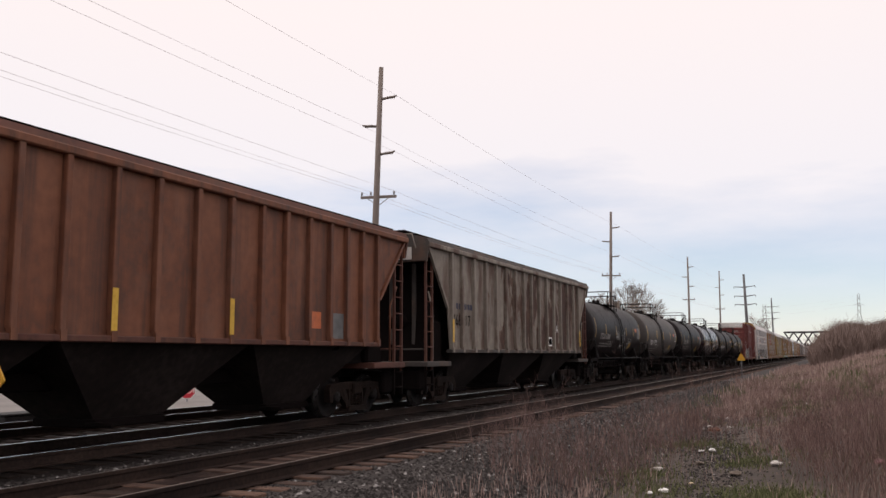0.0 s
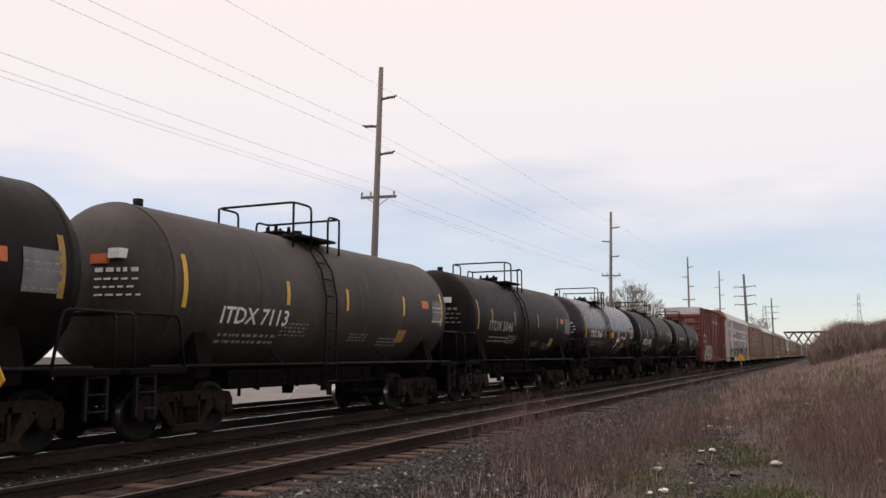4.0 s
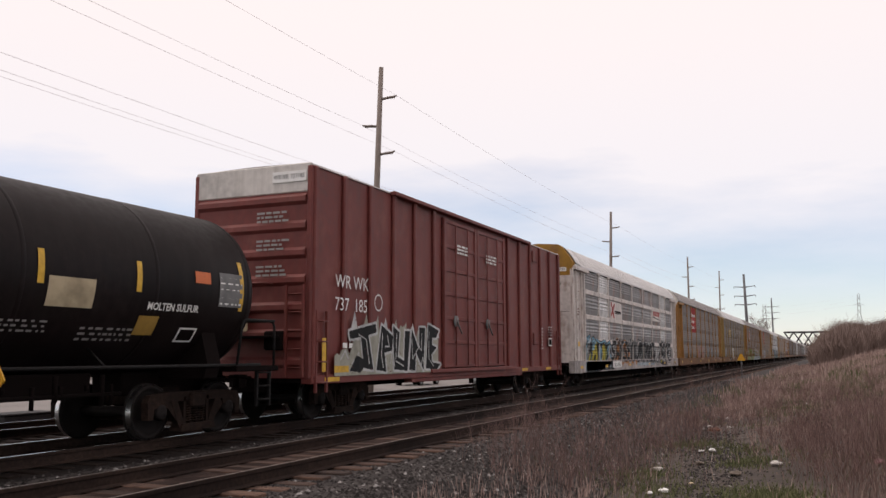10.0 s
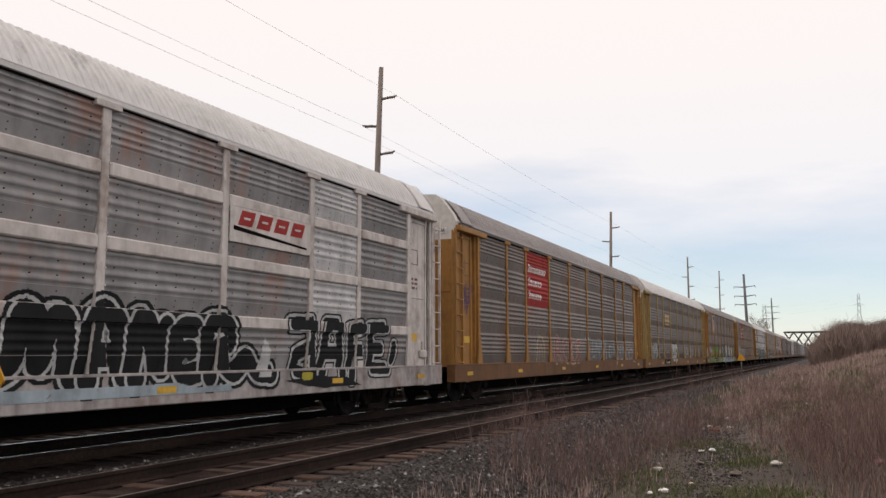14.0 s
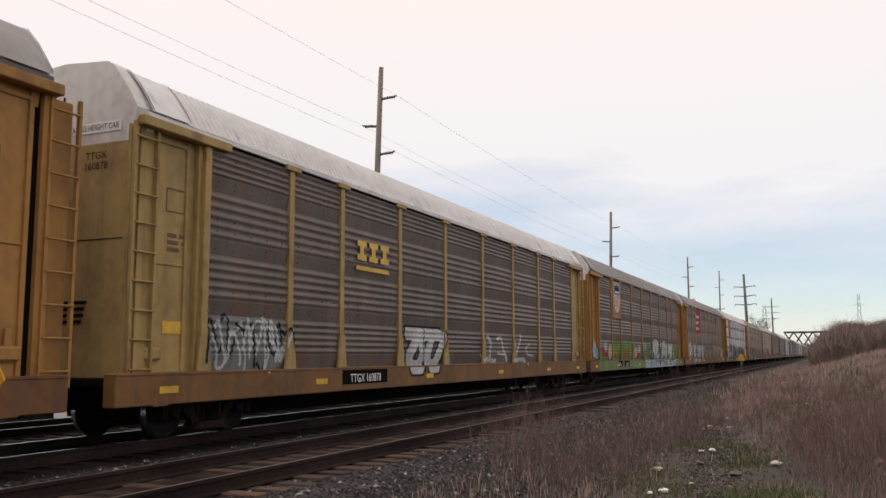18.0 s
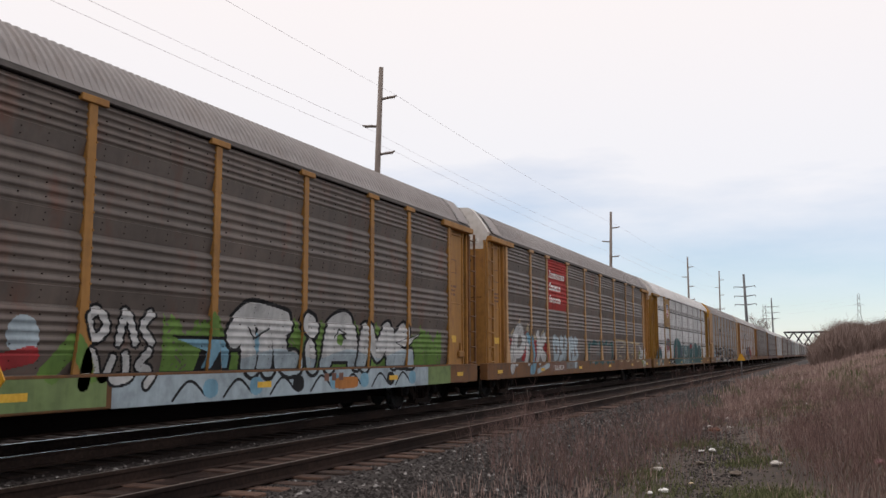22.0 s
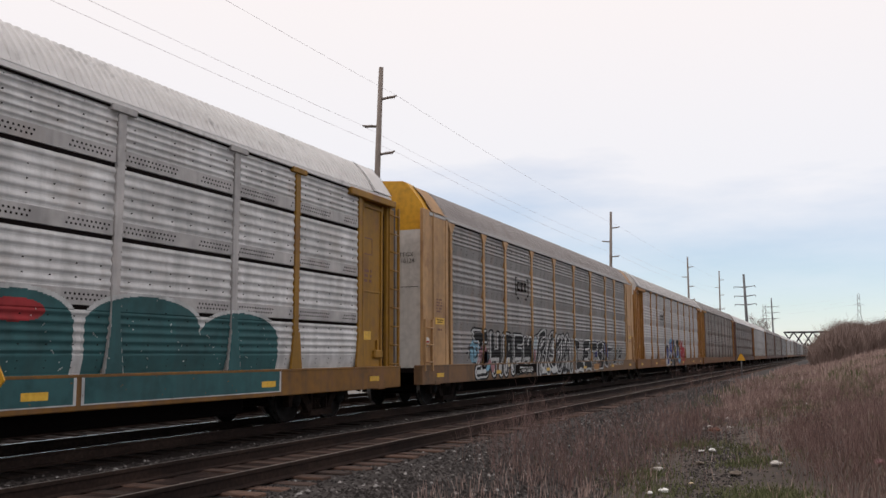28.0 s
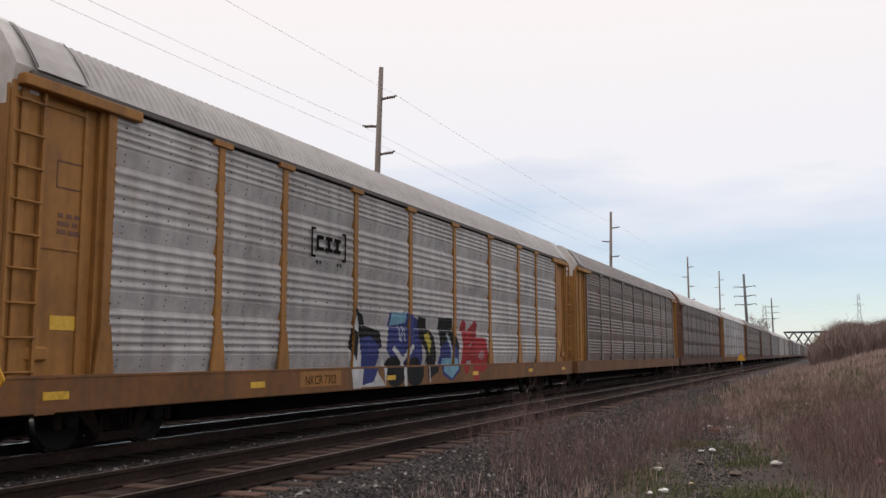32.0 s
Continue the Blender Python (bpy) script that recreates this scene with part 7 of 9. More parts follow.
# shield cars
for A, frame_m in ((rack[3], "gold"), (rack[5], "yellow")):
    y0 = -9.02
    rack_plate(A, y0, y0 + 1.75, 3.2, 5.06, frame_m, "sign_panel", "plain panel carrying a shield")
    yc, h = y0 + (0.96 if frame_m == "gold" else 0.86), 1.6 if frame_m == "gold" else 1.0
    out = [(0.0, -0.62), (0.3, -0.5), (0.43, -0.25), (0.43, 0.3), (0.36, 0.52), (0.18, 0.45), (0, 0.55), (-0.18, 0.45), (-0.36, 0.52), (-0.43, 0.3), (-0.43, -0.25), (-0.3, -0.5)]
    part("shield", Shape().plate([(yc + a * 0.9 * h, 4.3 + b * 0.8 * h) for a, b in out], "x", 1.611, 1.615), MAT["white"], A, "white shield with blue top and red stripes")
    part("shield_top", Shape().plate([(yc + a * 0.86 * h, 4.3 + b * 0.8 * h) for a, b in [(0.42, 0.08), (0.42, 0.3), (0.35, 0.49), (0.18, 0.42), (0, 0.52), (-0.18, 0.42), (-0.35, 0.49), (-0.42, 0.3), (-0.42, 0.08)]], "x", 1.6155, 1.6185), MAT["shield_blue"], A)
    for k in range(5):
        y = yc + (-0.28 + 0.14 * k) * h
        part("shield_stripe", Shape().box(1.6155, 1.6185, y - 0.032 * h, y + 0.032 * h, 4.3 - h * (0.43 if abs(k - 2) < 2 else 0.31), 4.3 + 0.05 * h), MAT["sign_red"], A)
    part("sign_letters", Shape().box(1.6155, 1.6185, yc - 0.2 * h, yc + 0.2 * h, 4.3 + 0.22 * h, 4.3 + 0.28 * h).box(1.6187, 1.621, yc - 0.28 * h, yc + 0.28 * h, 4.3 + 0.11 * h, 4.3 + 0.17 * h), MAT["white"], A)
    part("sign_letters", Shape().box(1.611, 1.614, yc - 0.66, yc - 0.05, 3.4, 3.46).box(1.611, 1.614, yc + 0.03, yc + 0.66, 3.4, 3.46), MAT["brown"], A)
A = rack[3]
rg = random.Random(51)
cv = Canvas(11.2, 1.6)
cv.a[cv.gz < 0.43] = LIME
cv.a[np.abs(cv.gz - 0.45) < 0.02] = BLACK
cv.blob(1.0, 0.45, 0.85, 0.58, GREEN, 3)
cv.a[(cv.gz < 0.45) & (cv.a == GREEN)] = LIME
cv.stroke([(0.25, 0.95), (0.9, 1.05), (1.5, 0.9), (2.2, 0.85)], 0.045, BLACK)
cv.stroke([(0.95, 0.95), (1.9, 0.75)], 0.3, RED).blob(1.65, 1.13, 0.27, 0.27, PALE)
cv.blob(2.6, 0.87, 0.46, 0.42, BLACK).blob(2.6, 0.87, 0.42, 0.38, CREAM)
fuzz = 0.07 * np.sin(cv.gx * 61) * np.sin(cv.gz * 47) + 0.05 * np.sin(cv.gx * 23 + 4 * cv.gz)
for x, w in ((4.0, 0.62), (5.1, 0.45), (6.3, 0.55), (7.4, 0.5)):
    cv.a[(np.abs(cv.gx - x) < w + fuzz) & (cv.gz < 1.42 + fuzz) & (cv.gz > 0.5)] = GREEN
for x, z, rx, rz in ((3.5, 0.65, 0.35, 0.15), (4.65, 0.75, 0.12, 0.26), (5.75, 0.8, 0.13, 0.32), (6.15, 0.75, 0.1, 0.28), (6.9, 0.7, 0.14, 0.3)):
    cv.blob(x, z, rx, rz, RED, 3)
cv.blob(8.85, 0.87, 0.40, 0.36, BLACK).blob(8.85, 0.87, 0.36, 0.33, CREAM).blob(9.75, 1.0, 0.26, 0.28, PALE)
cv.stroke([(9.2, 0.6), (9.9, 0.75)], 0.24, RED).stroke([(10.2, 0.5), (10.6, 0.9), (10.9, 0.5)], 0.3, GREEN)
graffiti(A, cv, -12.2, 0.66, "green, red and cream spray painted scene")
cv = Canvas(1.2, 1.0)
cv.blob(0.45, 0.5, 0.4, 0.38, PALE).blob(0.85, 0.3, 0.3, 0.28, BLUE).blob(0.3, 0.78, 0.2, 0.18, BLUE)
part("graffiti", cv.shape(-13.1, 1.15, lambda z: 1.515), [MAT[n] for n in PAINTS], A, "pale blue round blots of spray paint")
cv = Mural(-1.75, 11.7, 0.62, 2.5)
cv.a[(cv.gz > 1.15) & (cv.gz < 1.95 + cv.crest(0.12, 0.7)) & (cv.gx > 0.2) & (cv.gx < 11.2)] = GREEN
cv.worn(0.30, 3.0, GREEN)
cv.a[(cv.gz < 1.12) & (cv.gx > -0.9) & (cv.gx < 10.2)] = PALE
cv.a[(cv.gz < 1.12) & (cv.gx >= 10.2)] = LIME
for lines in ([[(-1.35, 1.95), (-1.15, 2.05), (-1.0, 1.8), (-1.25, 1.65), (-1.35, 1.95)]], [[(-0.75, 1.6), (-0.6, 2.05), (-0.4, 1.6)]], [[(-0.05, 2.05), (-0.25, 1.85), (-0.05, 1.6)]]):
    cv.letter(lines, 0.13, WHITE, BLACK, 0.045, True)
for lines in ([[(-1.45, 1.0), (-1.3, 1.45), (-1.1, 1.1)]], [[(-0.85, 1.35), (-0.9, 1.05), (-0.55, 1.1), (-0.6, 1.4)]], [[(-0.1, 1.45), (-0.3, 1.25), (-0.05, 1.15), (-0.2, 0.95)]], ):
    cv.letter(lines, 0.13, WHITE, BLACK, 0.045, True)
cv.poly([(0.4, 1.72), (1.95, 1.72), (1.95, 1.1), (1.0, 1.12), (1.12, 1.5)], BLACK).poly([(0.55, 1.66), (1.88, 1.66), (1.88, 1.18), (1.2, 1.18), (1.3, 1.46)], BLUE)
cv.poly([(1.3, 1.15), (1.6, 1.5), (1.75, 1.15)], BLACK)
BIG = ([[(2.05, 1.75), (2.45, 2.12), (3.05, 2.1), (3.65, 2.02)], [(2.4, 2.0), (2.5, 1.25)], [(2.95, 1.95), (3.0, 1.22)], [(3.4, 1.95), (3.55, 1.3), (3.95, 1.25)]],
       [[(4.45, 2.02), (4.62, 1.98)], [(4.5, 1.5), (4.55, 1.25)]], [[(5.2, 1.25), (5.45, 1.95), (6.1, 2.05), (6.35, 1.3)], [(5.5, 1.5), (6.1, 1.5)]],
       [[(6.75, 1.25), (6.95, 1.9), (7.45, 1.45), (8.05, 1.95), (8.2, 1.3)], [(8.1, 1.5), (8.9, 1.95)], [(8.2, 1.35), (9.2, 1.3)]])
for k, lines in enumerate(BIG):
    for ln in lines:
        cv.stroke(smooth_line(ln), 0.62, BLACK)
    for ln in lines:
        cv.stroke(smooth_line(ln), 0.46, WHITE)
cv.poly([(8.4, 1.7), (10.0, 1.98), (8.9, 1.55)], BLACK).poly([(8.5, 1.7), (9.8, 1.92), (8.9, 1.6)], WHITE)
cv.blob(2.72, 1.62, 0.07, 0.2, BLUE).blob(5.75, 1.72, 0.14, 0.12, GREEN).stroke([(2.45, 1.9), (2.62, 1.7), (3.1, 1.9)], 0.04, BLACK).stroke([(6.0, 1.85), (5.7, 1.95), (5.5, 1.75)], 0.04, BLACK)
low = (cv.gz < 1.42 + 0.1 * np.sin(cv.gx * 2.3)) & (cv.gx > 0.3)
cv.a[low & (cv.a == WHITE)] = PALE
for y in (0.9, 2.2, 3.6, 5.0, 6.3, 7.6, 8.8):              # black curls over the sill
    cv.curve([(y - 0.5, 0.68), (y - 0.1, 0.98), (y + 0.3, 0.74)], 0.05, BLACK).blob(y + 0.45, 0.84, 0.2, 0.16, BLACK if y in (3.6, 7.6) else BLUE, 2.4)
cv.blob(5.95, 0.80, 0.5, 0.12, ORANGE, 6)
cv.a[np.abs(cv.gz - 1.125) < 0.014] = BLACK
mural(A, cv, "white and pale blue spray painted letters on green")
sill_board(A, "TTGX", -7.55, 0.95)
sill_board(A, "971833", -6.03, 1.3)
# second red sign car
A = rack[4]
rg = random.Random(61)
cv = Mural(-11.7, -7.1, 0.7, 2.75)
for a, b in ((-11.5, -10.9), (-10.2, -9.7), (-8.9, -8.3), (-7.9, -7.3)):
    cv.poly([(a, 1.2), (a + 0.1, 1.95), (b, 1.8), (b + 0.15, 1.15)], RED)
for a, z in ((-11.15, 2.05), (-10.5, 2.4), (-9.6, 2.25), (-8.75, 1.95), (-7.75, 2.1)):
    cv.poly([(a - 0.2, z - 0.12), (a + 0.25, z - 0.12), (a + 0.05, z)], RED).poly([(a - 0.16, z), (a + 0.2, z - 0.04), (a + 0.1, z + 0.26)], CREAM)
KINDS = (([[(-11.35, 1.25), (-11.05, 1.9)], [(-11.4, 0.95), (-11.2, 1.2)]], WHITE), ([[(-10.95, 1.2), (-10.8, 2.1), (-10.3, 2.25), (-9.98, 1.85), (-10.35, 1.5), (-10.75, 1.45)]], WHITE),
         ([[(-9.62, 1.2), (-9.5, 2.0)]], WHITE), ([[(-9.45, 2.0), (-9.05, 1.75), (-8.9, 1.3), (-9.1, 0.9), (-9.3, 0.85)]], BLUE), ([[(-8.35, 1.2), (-8.3, 2.1)], [(-7.5, 2.05), (-8.1, 1.65), (-7.5, 1.25)]], WHITE))
for lines, fill in KINDS:
    cv.letter(lines, 0.36, fill, GREY, 0.04, True)
cv.stroke([(-9.2, 0.75), (-9.15, 2.3)], 0.035, BLACK).stroke([(-8.6, 0.8), (-7.2, 1.0)], 0.18, PALE)
cv.worn(0.18, 4.0)
mural(A, cv, "white, red and pale blue spray painted letters")
cv = Mural(-6.8, -2.6, 0.72, 2.36)
cv.a[(cv.gz < 1.4 + cv.crest(0.06, 2.2)) & (cv.gz > 0.82) & (cv.gx > -6.4) & (cv.gx < -3.0)] = GREY
cv.worn(0.40, 2.0)
for ln in ([(-6.35, 1.9), (-6.2, 1.35), (-5.8, 1.35), (-5.75, 1.9), (-6.1, 2.05), (-6.35, 1.9)], [(-5.1, 2.0), (-5.4, 1.85), (-5.15, 1.6), (-5.0, 1.35), (-5.4, 1.25)], [(-4.75, 1.3), (-4.65, 2.0), (-4.4, 1.95), (-4.3, 1.3)],
           [(-4.15, 1.2), (-4.05, 1.95), (-3.8, 1.6), (-3.6, 2.05), (-3.5, 1.2)], [(-2.95, 2.0), (-3.25, 1.9), (-3.05, 1.6), (-2.85, 1.35), (-3.3, 1.15), (-3.4, 0.95)]):
    cv.curve(ln, 0.27, PALE)
for y in (-6.0, -5.2, -4.5, -3.7, -3.0):
    cv.blob(y, 1.95, 0.24, 0.22, PALE)
mural(A, cv, "pale bubble letters over faded grey spray paint")
cv = Mural(-1.1, 4.1, 0.86, 2.3)
cv.a[(np.abs(cv.gz - 1.5) < 0.5 + cv.crest(0.06, 1.0)) & (np.abs(cv.gx - 1.45) < 2.4)] = TEAL
inner = (np.abs(cv.gz - 1.45) < 0.36) & (np.abs(cv.gx - 1.45) < 2.15)
cv.a[inner] = -1
cv.worn(0.30, 1.2)
for ln in ([(-0.5, 1.85), (-0.8, 1.4), (-0.4, 1.05), (0.1, 1.2)], [(0.4, 1.1), (0.9, 1.9), (1.3, 1.1)], [(0.6, 1.4), (1.2, 1.45)], [(1.7, 1.9), (1.75, 1.1), (2.3, 1.15)], [(2.5, 1.8), (2.9, 1.95), (2.8, 1.5), (2.55, 1.15), (3.3, 1.1)], [(3.3, 1.9), (3.5, 1.3)]):
    cv.curve(ln, 0.13, GREY)
cv.worn(0.15, 6.0)
mural(A, cv, "faded teal and grey spray paint letters")
cv = Mural(4.6, 12.2, 0.66, 2.36)
for ln in ([(4.85, 2.1), (6.3, 2.05), (6.35, 1.8), (5.6, 1.75), (5.2, 1.35), (5.9, 1.3), (5.95, 1.1), (4.9, 1.15), (4.85, 2.1)], [(6.6, 1.95), (7.4, 2.0), (7.2, 1.5), (7.7, 1.15), (6.7, 1.1), (6.6, 1.95)], [(7.9, 1.95), (8.9, 1.95), (8.85, 1.2), (7.95, 1.15), (7.9, 1.95)],
           [(8.2, 1.7), (8.6, 1.7), (8.6, 1.4), (8.2, 1.4)], [(9.2, 1.9), (10.2, 1.9), (10.1, 1.1), (9.3, 1.1), (9.2, 1.9)], [(9.5, 1.6), (9.9, 1.3)], [(4.85, 2.16), (10.6, 1.98)]):
    cv.curve(ln, 0.05, CREAM)
cv.worn(0.18, 3.3)
cv.poly([(10.2, 1.25), (10.5, 1.6), (11.0, 1.5), (11.9, 1.3), (11.95, 0.85), (11.3, 0.7), (10.7, 1.05)], OLIVE).poly([(11.2, 0.72), (11.5, 1.05), (11.95, 1.0), (11.8, 0.7)], WHITE).poly([(11.35, 0.76), (11.6, 0.95), (11.7, 0.75)], OLIVE)
cv.poly([(10.45, 1.9), (10.85, 1.78), (11.2, 1.62), (11.55, 1.66), (11.85, 1.72), (11.78, 1.5), (11.9, 1.35), (11.72, 1.15), (11.3, 1.02), (10.9, 1.12), (10.45, 1.2), (10.5, 1.4), (10.8, 1.42), (10.75, 1.6)], WHITE)
cv.curve([(11.0, 1.55), (11.25, 1.45), (11.15, 1.3)], 0.05, GREY).curve([(10.55, 1.3), (11.0, 1.22), (11.5, 1.3)], 0.04, BLACK).stroke([(11.5, 1.5), (11.6, 1.42)], 0.05, BLACK)
mural(A, cv, "thin cream outlines and a white spray painted figure")
sill_board(A, "TTGX 987574", -5.9, 2.2, board="brown")
# bright yellow car
A = rack[5]
rg = random.Random(71)
cv = Canvas(2.4, 1.5)
cv.stroke([(0.35, 0.0), (0.4, 0.55), (0.9, 0.95), (1.6, 0.85), (1.9, 0.3)], 0.55, TEAL)
cv.stroke([(0.75, 0.1), (0.85, 0.6), (1.25, 0.6), (1.3, 0.2)], 0.06, WHITE)
cv.outline(WHITE, 1)
for k in range(5):
    scribble(cv, 0.3 + 0.3 * k, 0.95, 0.6, 0.4, 0.04, RED, rg, 5)
graffiti(A, cv, -12.4, 0.7, "teal arch of spray paint with red scrawl", plated_side_x)
cv = Canvas(2.0, 1.5)
cv.blob(1.0, 0.95, 0.75, 0.4, TEAL, 3)
for k in range(8):
    scribble(cv, 0.1 + 0.12 * k, 0.2, 0.9, 1.2, 0.06, RED if k % 2 else GREY, rg, 5)
graffiti(A, cv, -8.9, 1.1, "red and teal scrawled spray paint", plated_side_x)
cv = Mural(-6.1, 9.2, 0.70, 2.85)
shape = (cv.gx > -5.75) & (cv.gx < -2.55) & (cv.gz < 1.9 + 0.62 * np.sqrt(np.clip(1 - ((cv.gx + 4.1) / 1.66) ** 2, 0, 1)))
shape |= (cv.gx > -2.6) & (cv.gx < 1.6) & (cv.gz < 2.05)
for y, w, h in ((2.6, 0.95, 2.28), (5.0, 1.25, 2.3), (7.4, 1.15, 2.15)):
    shape |= (np.abs(cv.gx - y) < w) & (cv.gz < h - 0.45 + 0.45 * np.sqrt(np.clip(1 - ((cv.gx - y) / w) ** 2, 0, 1)))
cv.a[shape & (cv.gz > 0.72)] = TEAL
cv.outline(WHITE, 2)
cv.curve([(-4.6, 2.0), (-4.9, 1.6), (-4.85, 1.2)], 0.16, RED).worn(0.4, 1.0, RED).blob(2.55, 2.0, 0.5, 0.16, RED).blob(-2.4, 1.55, 0.16, 0.4, PURPLE)
for ln in ([(-1.9, 2.0), (-1.95, 1.3)], [(-1.5, 1.95), (-1.5, 1.6), (-1.1, 1.6)], [(-0.6, 2.0), (-0.6, 1.3), (-0.2, 1.3), (-0.2, 2.0)], [(0.2, 1.25), (0.25, 2.0), (0.6, 1.6), (0.6, 1.3)], [(1.1, 1.95), (1.1, 1.4)], [(-1.6, 1.35), (-1.1, 1.4), (-1.2, 1.05), (-1.6, 1.0)],
           [(-0.9, 1.4), (-0.9, 1.0)], [(-0.4, 1.1), (0.0, 1.35)], [(0.4, 1.0), (0.8, 1.15)], [(-1.7, 0.98), (-1.8, 0.74)], [(-1.3, 0.98), (-1.25, 0.76), (-0.9, 0.95)], [(-0.5, 0.96), (-0.5, 0.76), (-0.1, 0.96)], [(0.4, 0.95), (0.5, 0.75), (0.8, 0.95)], [(1.7, 2.0), (1.9, 1.6), (2.1, 1.6)]):
    cv.stroke(ln, 0.085, WHITE)
cv.worn(0.06, 2.0)
mural(A, cv, "large teal bubble letters with white outlines", plated_side_x)
sill_board(A, "TTGX 992121", -6.9, 2.5)
for z in PANEL_Z[1:-1]:
    for a, b in zip(POSTS[:-1], POSTS[1:]):
        part("panel_strip", Shape().slab(1.545, 1.566, a + 0.09, b - 0.09, z + 0.03, z + 0.26, 0.004), MAT["panel_grey"], A, "flat perforated strip")
        part("panel_slot", Shape().box(1.54, 1.551, a + 0.1, b - 0.1, z - 0.035, z + 0.025), MAT["under"], A, "dark slot between side sheets")
        holes = Shape()
        n = int((b - a) / 0.09)
        for r in range(2):
            for k in range(n):
                if (k // 7) % 3 == 2:
                    continue
                y = a + 0.14 + (b - a - 0.28) * k / n + 0.04 * r
                holes.box(1.530, 1.569, y - 0.016, y + 0.016, z + 0.10 + 0.07 * r, z + 0.13 + 0.07 * r)
        tagged(part("perforation_row", holes, MAT["under"], A), kind="stuff")
# black and white letters
A = rack[6]
rg = random.Random(81)
cv = Mural(-11.5, -8.9, 0.7, 2.2)
cv.blob(-9.9, 1.5, 0.45, 0.35, BLUE).blob(-9.3, 1.3, 0.35, 0.35, PINK)
cv.worn(0.40, 2.0)
for ln in ([(-10.5, 1.6), (-10.1, 1.62)], [(-10.3, 1.7), (-10.35, 1.3)], [(-10.05, 1.6), (-10.0, 1.35)], [(-9.85, 1.62), (-9.7, 1.4), (-9.9, 1.3)], [(-10.6, 1.45), (-10.5, 1.45)]):
    cv.stroke(ln, 0.06, BLACK)
mural(A, cv, "pink and pale blue spray paint haze")
cv = Mural(-10.3, -4.2, 0.64, 2.3)              # tall white block letters with black sides
TALL = ((-9.45, "t"), (-8.1, "h"), (-6.95, "a"), (-5.85, "e"), (-4.85, "m"))
for y, kind in TALL:
    forms = {"t": [[(y - 0.45, 1.98), (y + 0.45, 1.95)], [(y, 1.95), (y - 0.05, 0.95)], [(y - 0.4, 0.88), (y + 0.3, 0.9)]], "h": [[(y - 0.32, 1.95), (y - 0.32, 0.9)], [(y + 0.32, 1.92), (y + 0.32, 0.9)], [(y - 0.3, 1.42), (y + 0.3, 1.42)]],
             "a": [[(y - 0.35, 0.9), (y - 0.22, 1.92), (y + 0.22, 1.92), (y + 0.35, 0.92)], [(y - 0.2, 1.4), (y + 0.2, 1.4)]], "e": [[(y + 0.32, 1.9), (y - 0.3, 1.9), (y - 0.3, 0.95), (y + 0.32, 0.98)], [(y - 0.3, 1.45), (y + 0.2, 1.45)]],
             "m": [[(y - 0.3, 0.95), (y - 0.28, 1.85), (y, 1.4), (y + 0.28, 1.85), (y + 0.3, 0.95)]]}
    for ln in forms[kind]:
        cv.stroke(ln, 0.40, WHITE)
    for ln in forms[kind]:
        cv.stroke([(a + 0.03, b) for a, b in ln], 0.29, BLACK)
    for ln in forms[kind]:
        cv.stroke([(a - 0.02, min(b, 1.25)) for a, b in ln], 0.12, WHITE)
cv.blob(-9.0, 1.2, 0.25, 0.3, BLUE).blob(-8.55, 1.05, 0.18, 0.2, PINK).blob(-7.0, 1.15, 0.12, 0.16, CREAM)
cv.outline(BLACK, 2)
mural(A, cv, "black and white block letters with black outlines")
cv = Mural(-4.2, 1.15, 0.64, 2.35)
cv.a[(cv.gz < 2.02 + cv.crest(0.06, 2.0)) & (cv.gz > 0.78 + cv.crest(0.05, 1.0)) & (cv.gx > -3.75) & (cv.gx < 0.85)] = GREY
cv.blob(-3.95, 1.65, 0.3, 0.4, PALE).blob(-4.0, 1.35, 0.2, 0.25, PINK).poly([(-2.6, 2.1), (-2.3, 1.85), (-1.9, 2.15), (-2.1, 1.7), (-2.6, 1.8)], CREAM)
WILD = ([[(-3.75, 0.8), (-3.6, 1.5), (-3.3, 1.95), (-2.8, 2.1), (-2.7, 1.8), (-3.1, 1.5), (-3.2, 1.1)], [(-3.2, 1.5), (-2.75, 1.35), (-2.55, 0.85)]],
        [[(-1.75, 2.05), (-2.25, 1.6), (-2.35, 1.2), (-1.9, 0.95), (-1.6, 1.05)], [(-2.25, 1.5), (-1.8, 1.45)]],
        [[(-1.3, 1.95), (-1.45, 1.4), (-1.15, 0.85), (-0.75, 1.2), (-0.65, 1.9), (-1.05, 1.7)]], [[(-0.35, 0.85), (-0.25, 1.95), (0.1, 1.3), (0.4, 1.98), (0.65, 0.85)]])
for lines in WILD:
    cv.letter(lines, 0.34, BLACK, WHITE, 0.09, True)
for lines in WILD:
    for ln in lines:
        cv.curve([(p + 0.04, q - 0.05) for p, q in ln], 0.05, WHITE)
cv.poly([(-3.45, 0.7), (-3.2, 0.95), (-2.6, 0.72)], WHITE).poly([(-2.2, 0.86), (-1.6, 0.98), (-1.2, 0.8), (-1.7, 0.7)], WHITE).poly([(-0.9, 0.72), (-0.5, 0.98), (0.2, 0.75)], BLACK).poly([(-2.0, 1.65), (-1.7, 1.8), (-1.8, 1.5)], WHITE)
cv.outline(BLACK, 2)
mural(A, cv, "heavy black letters with white outlines")
cv = Mural(1.0, 7.4, 0.6, 2.25)
cv.a[(cv.gz < 1.95 + cv.crest(0.04, 1.0)) & (cv.gz > 1.3) & (cv.gx > 4.6) & (cv.gx < 7.2)] = DEEP
cv.worn(0.5, 2.0)
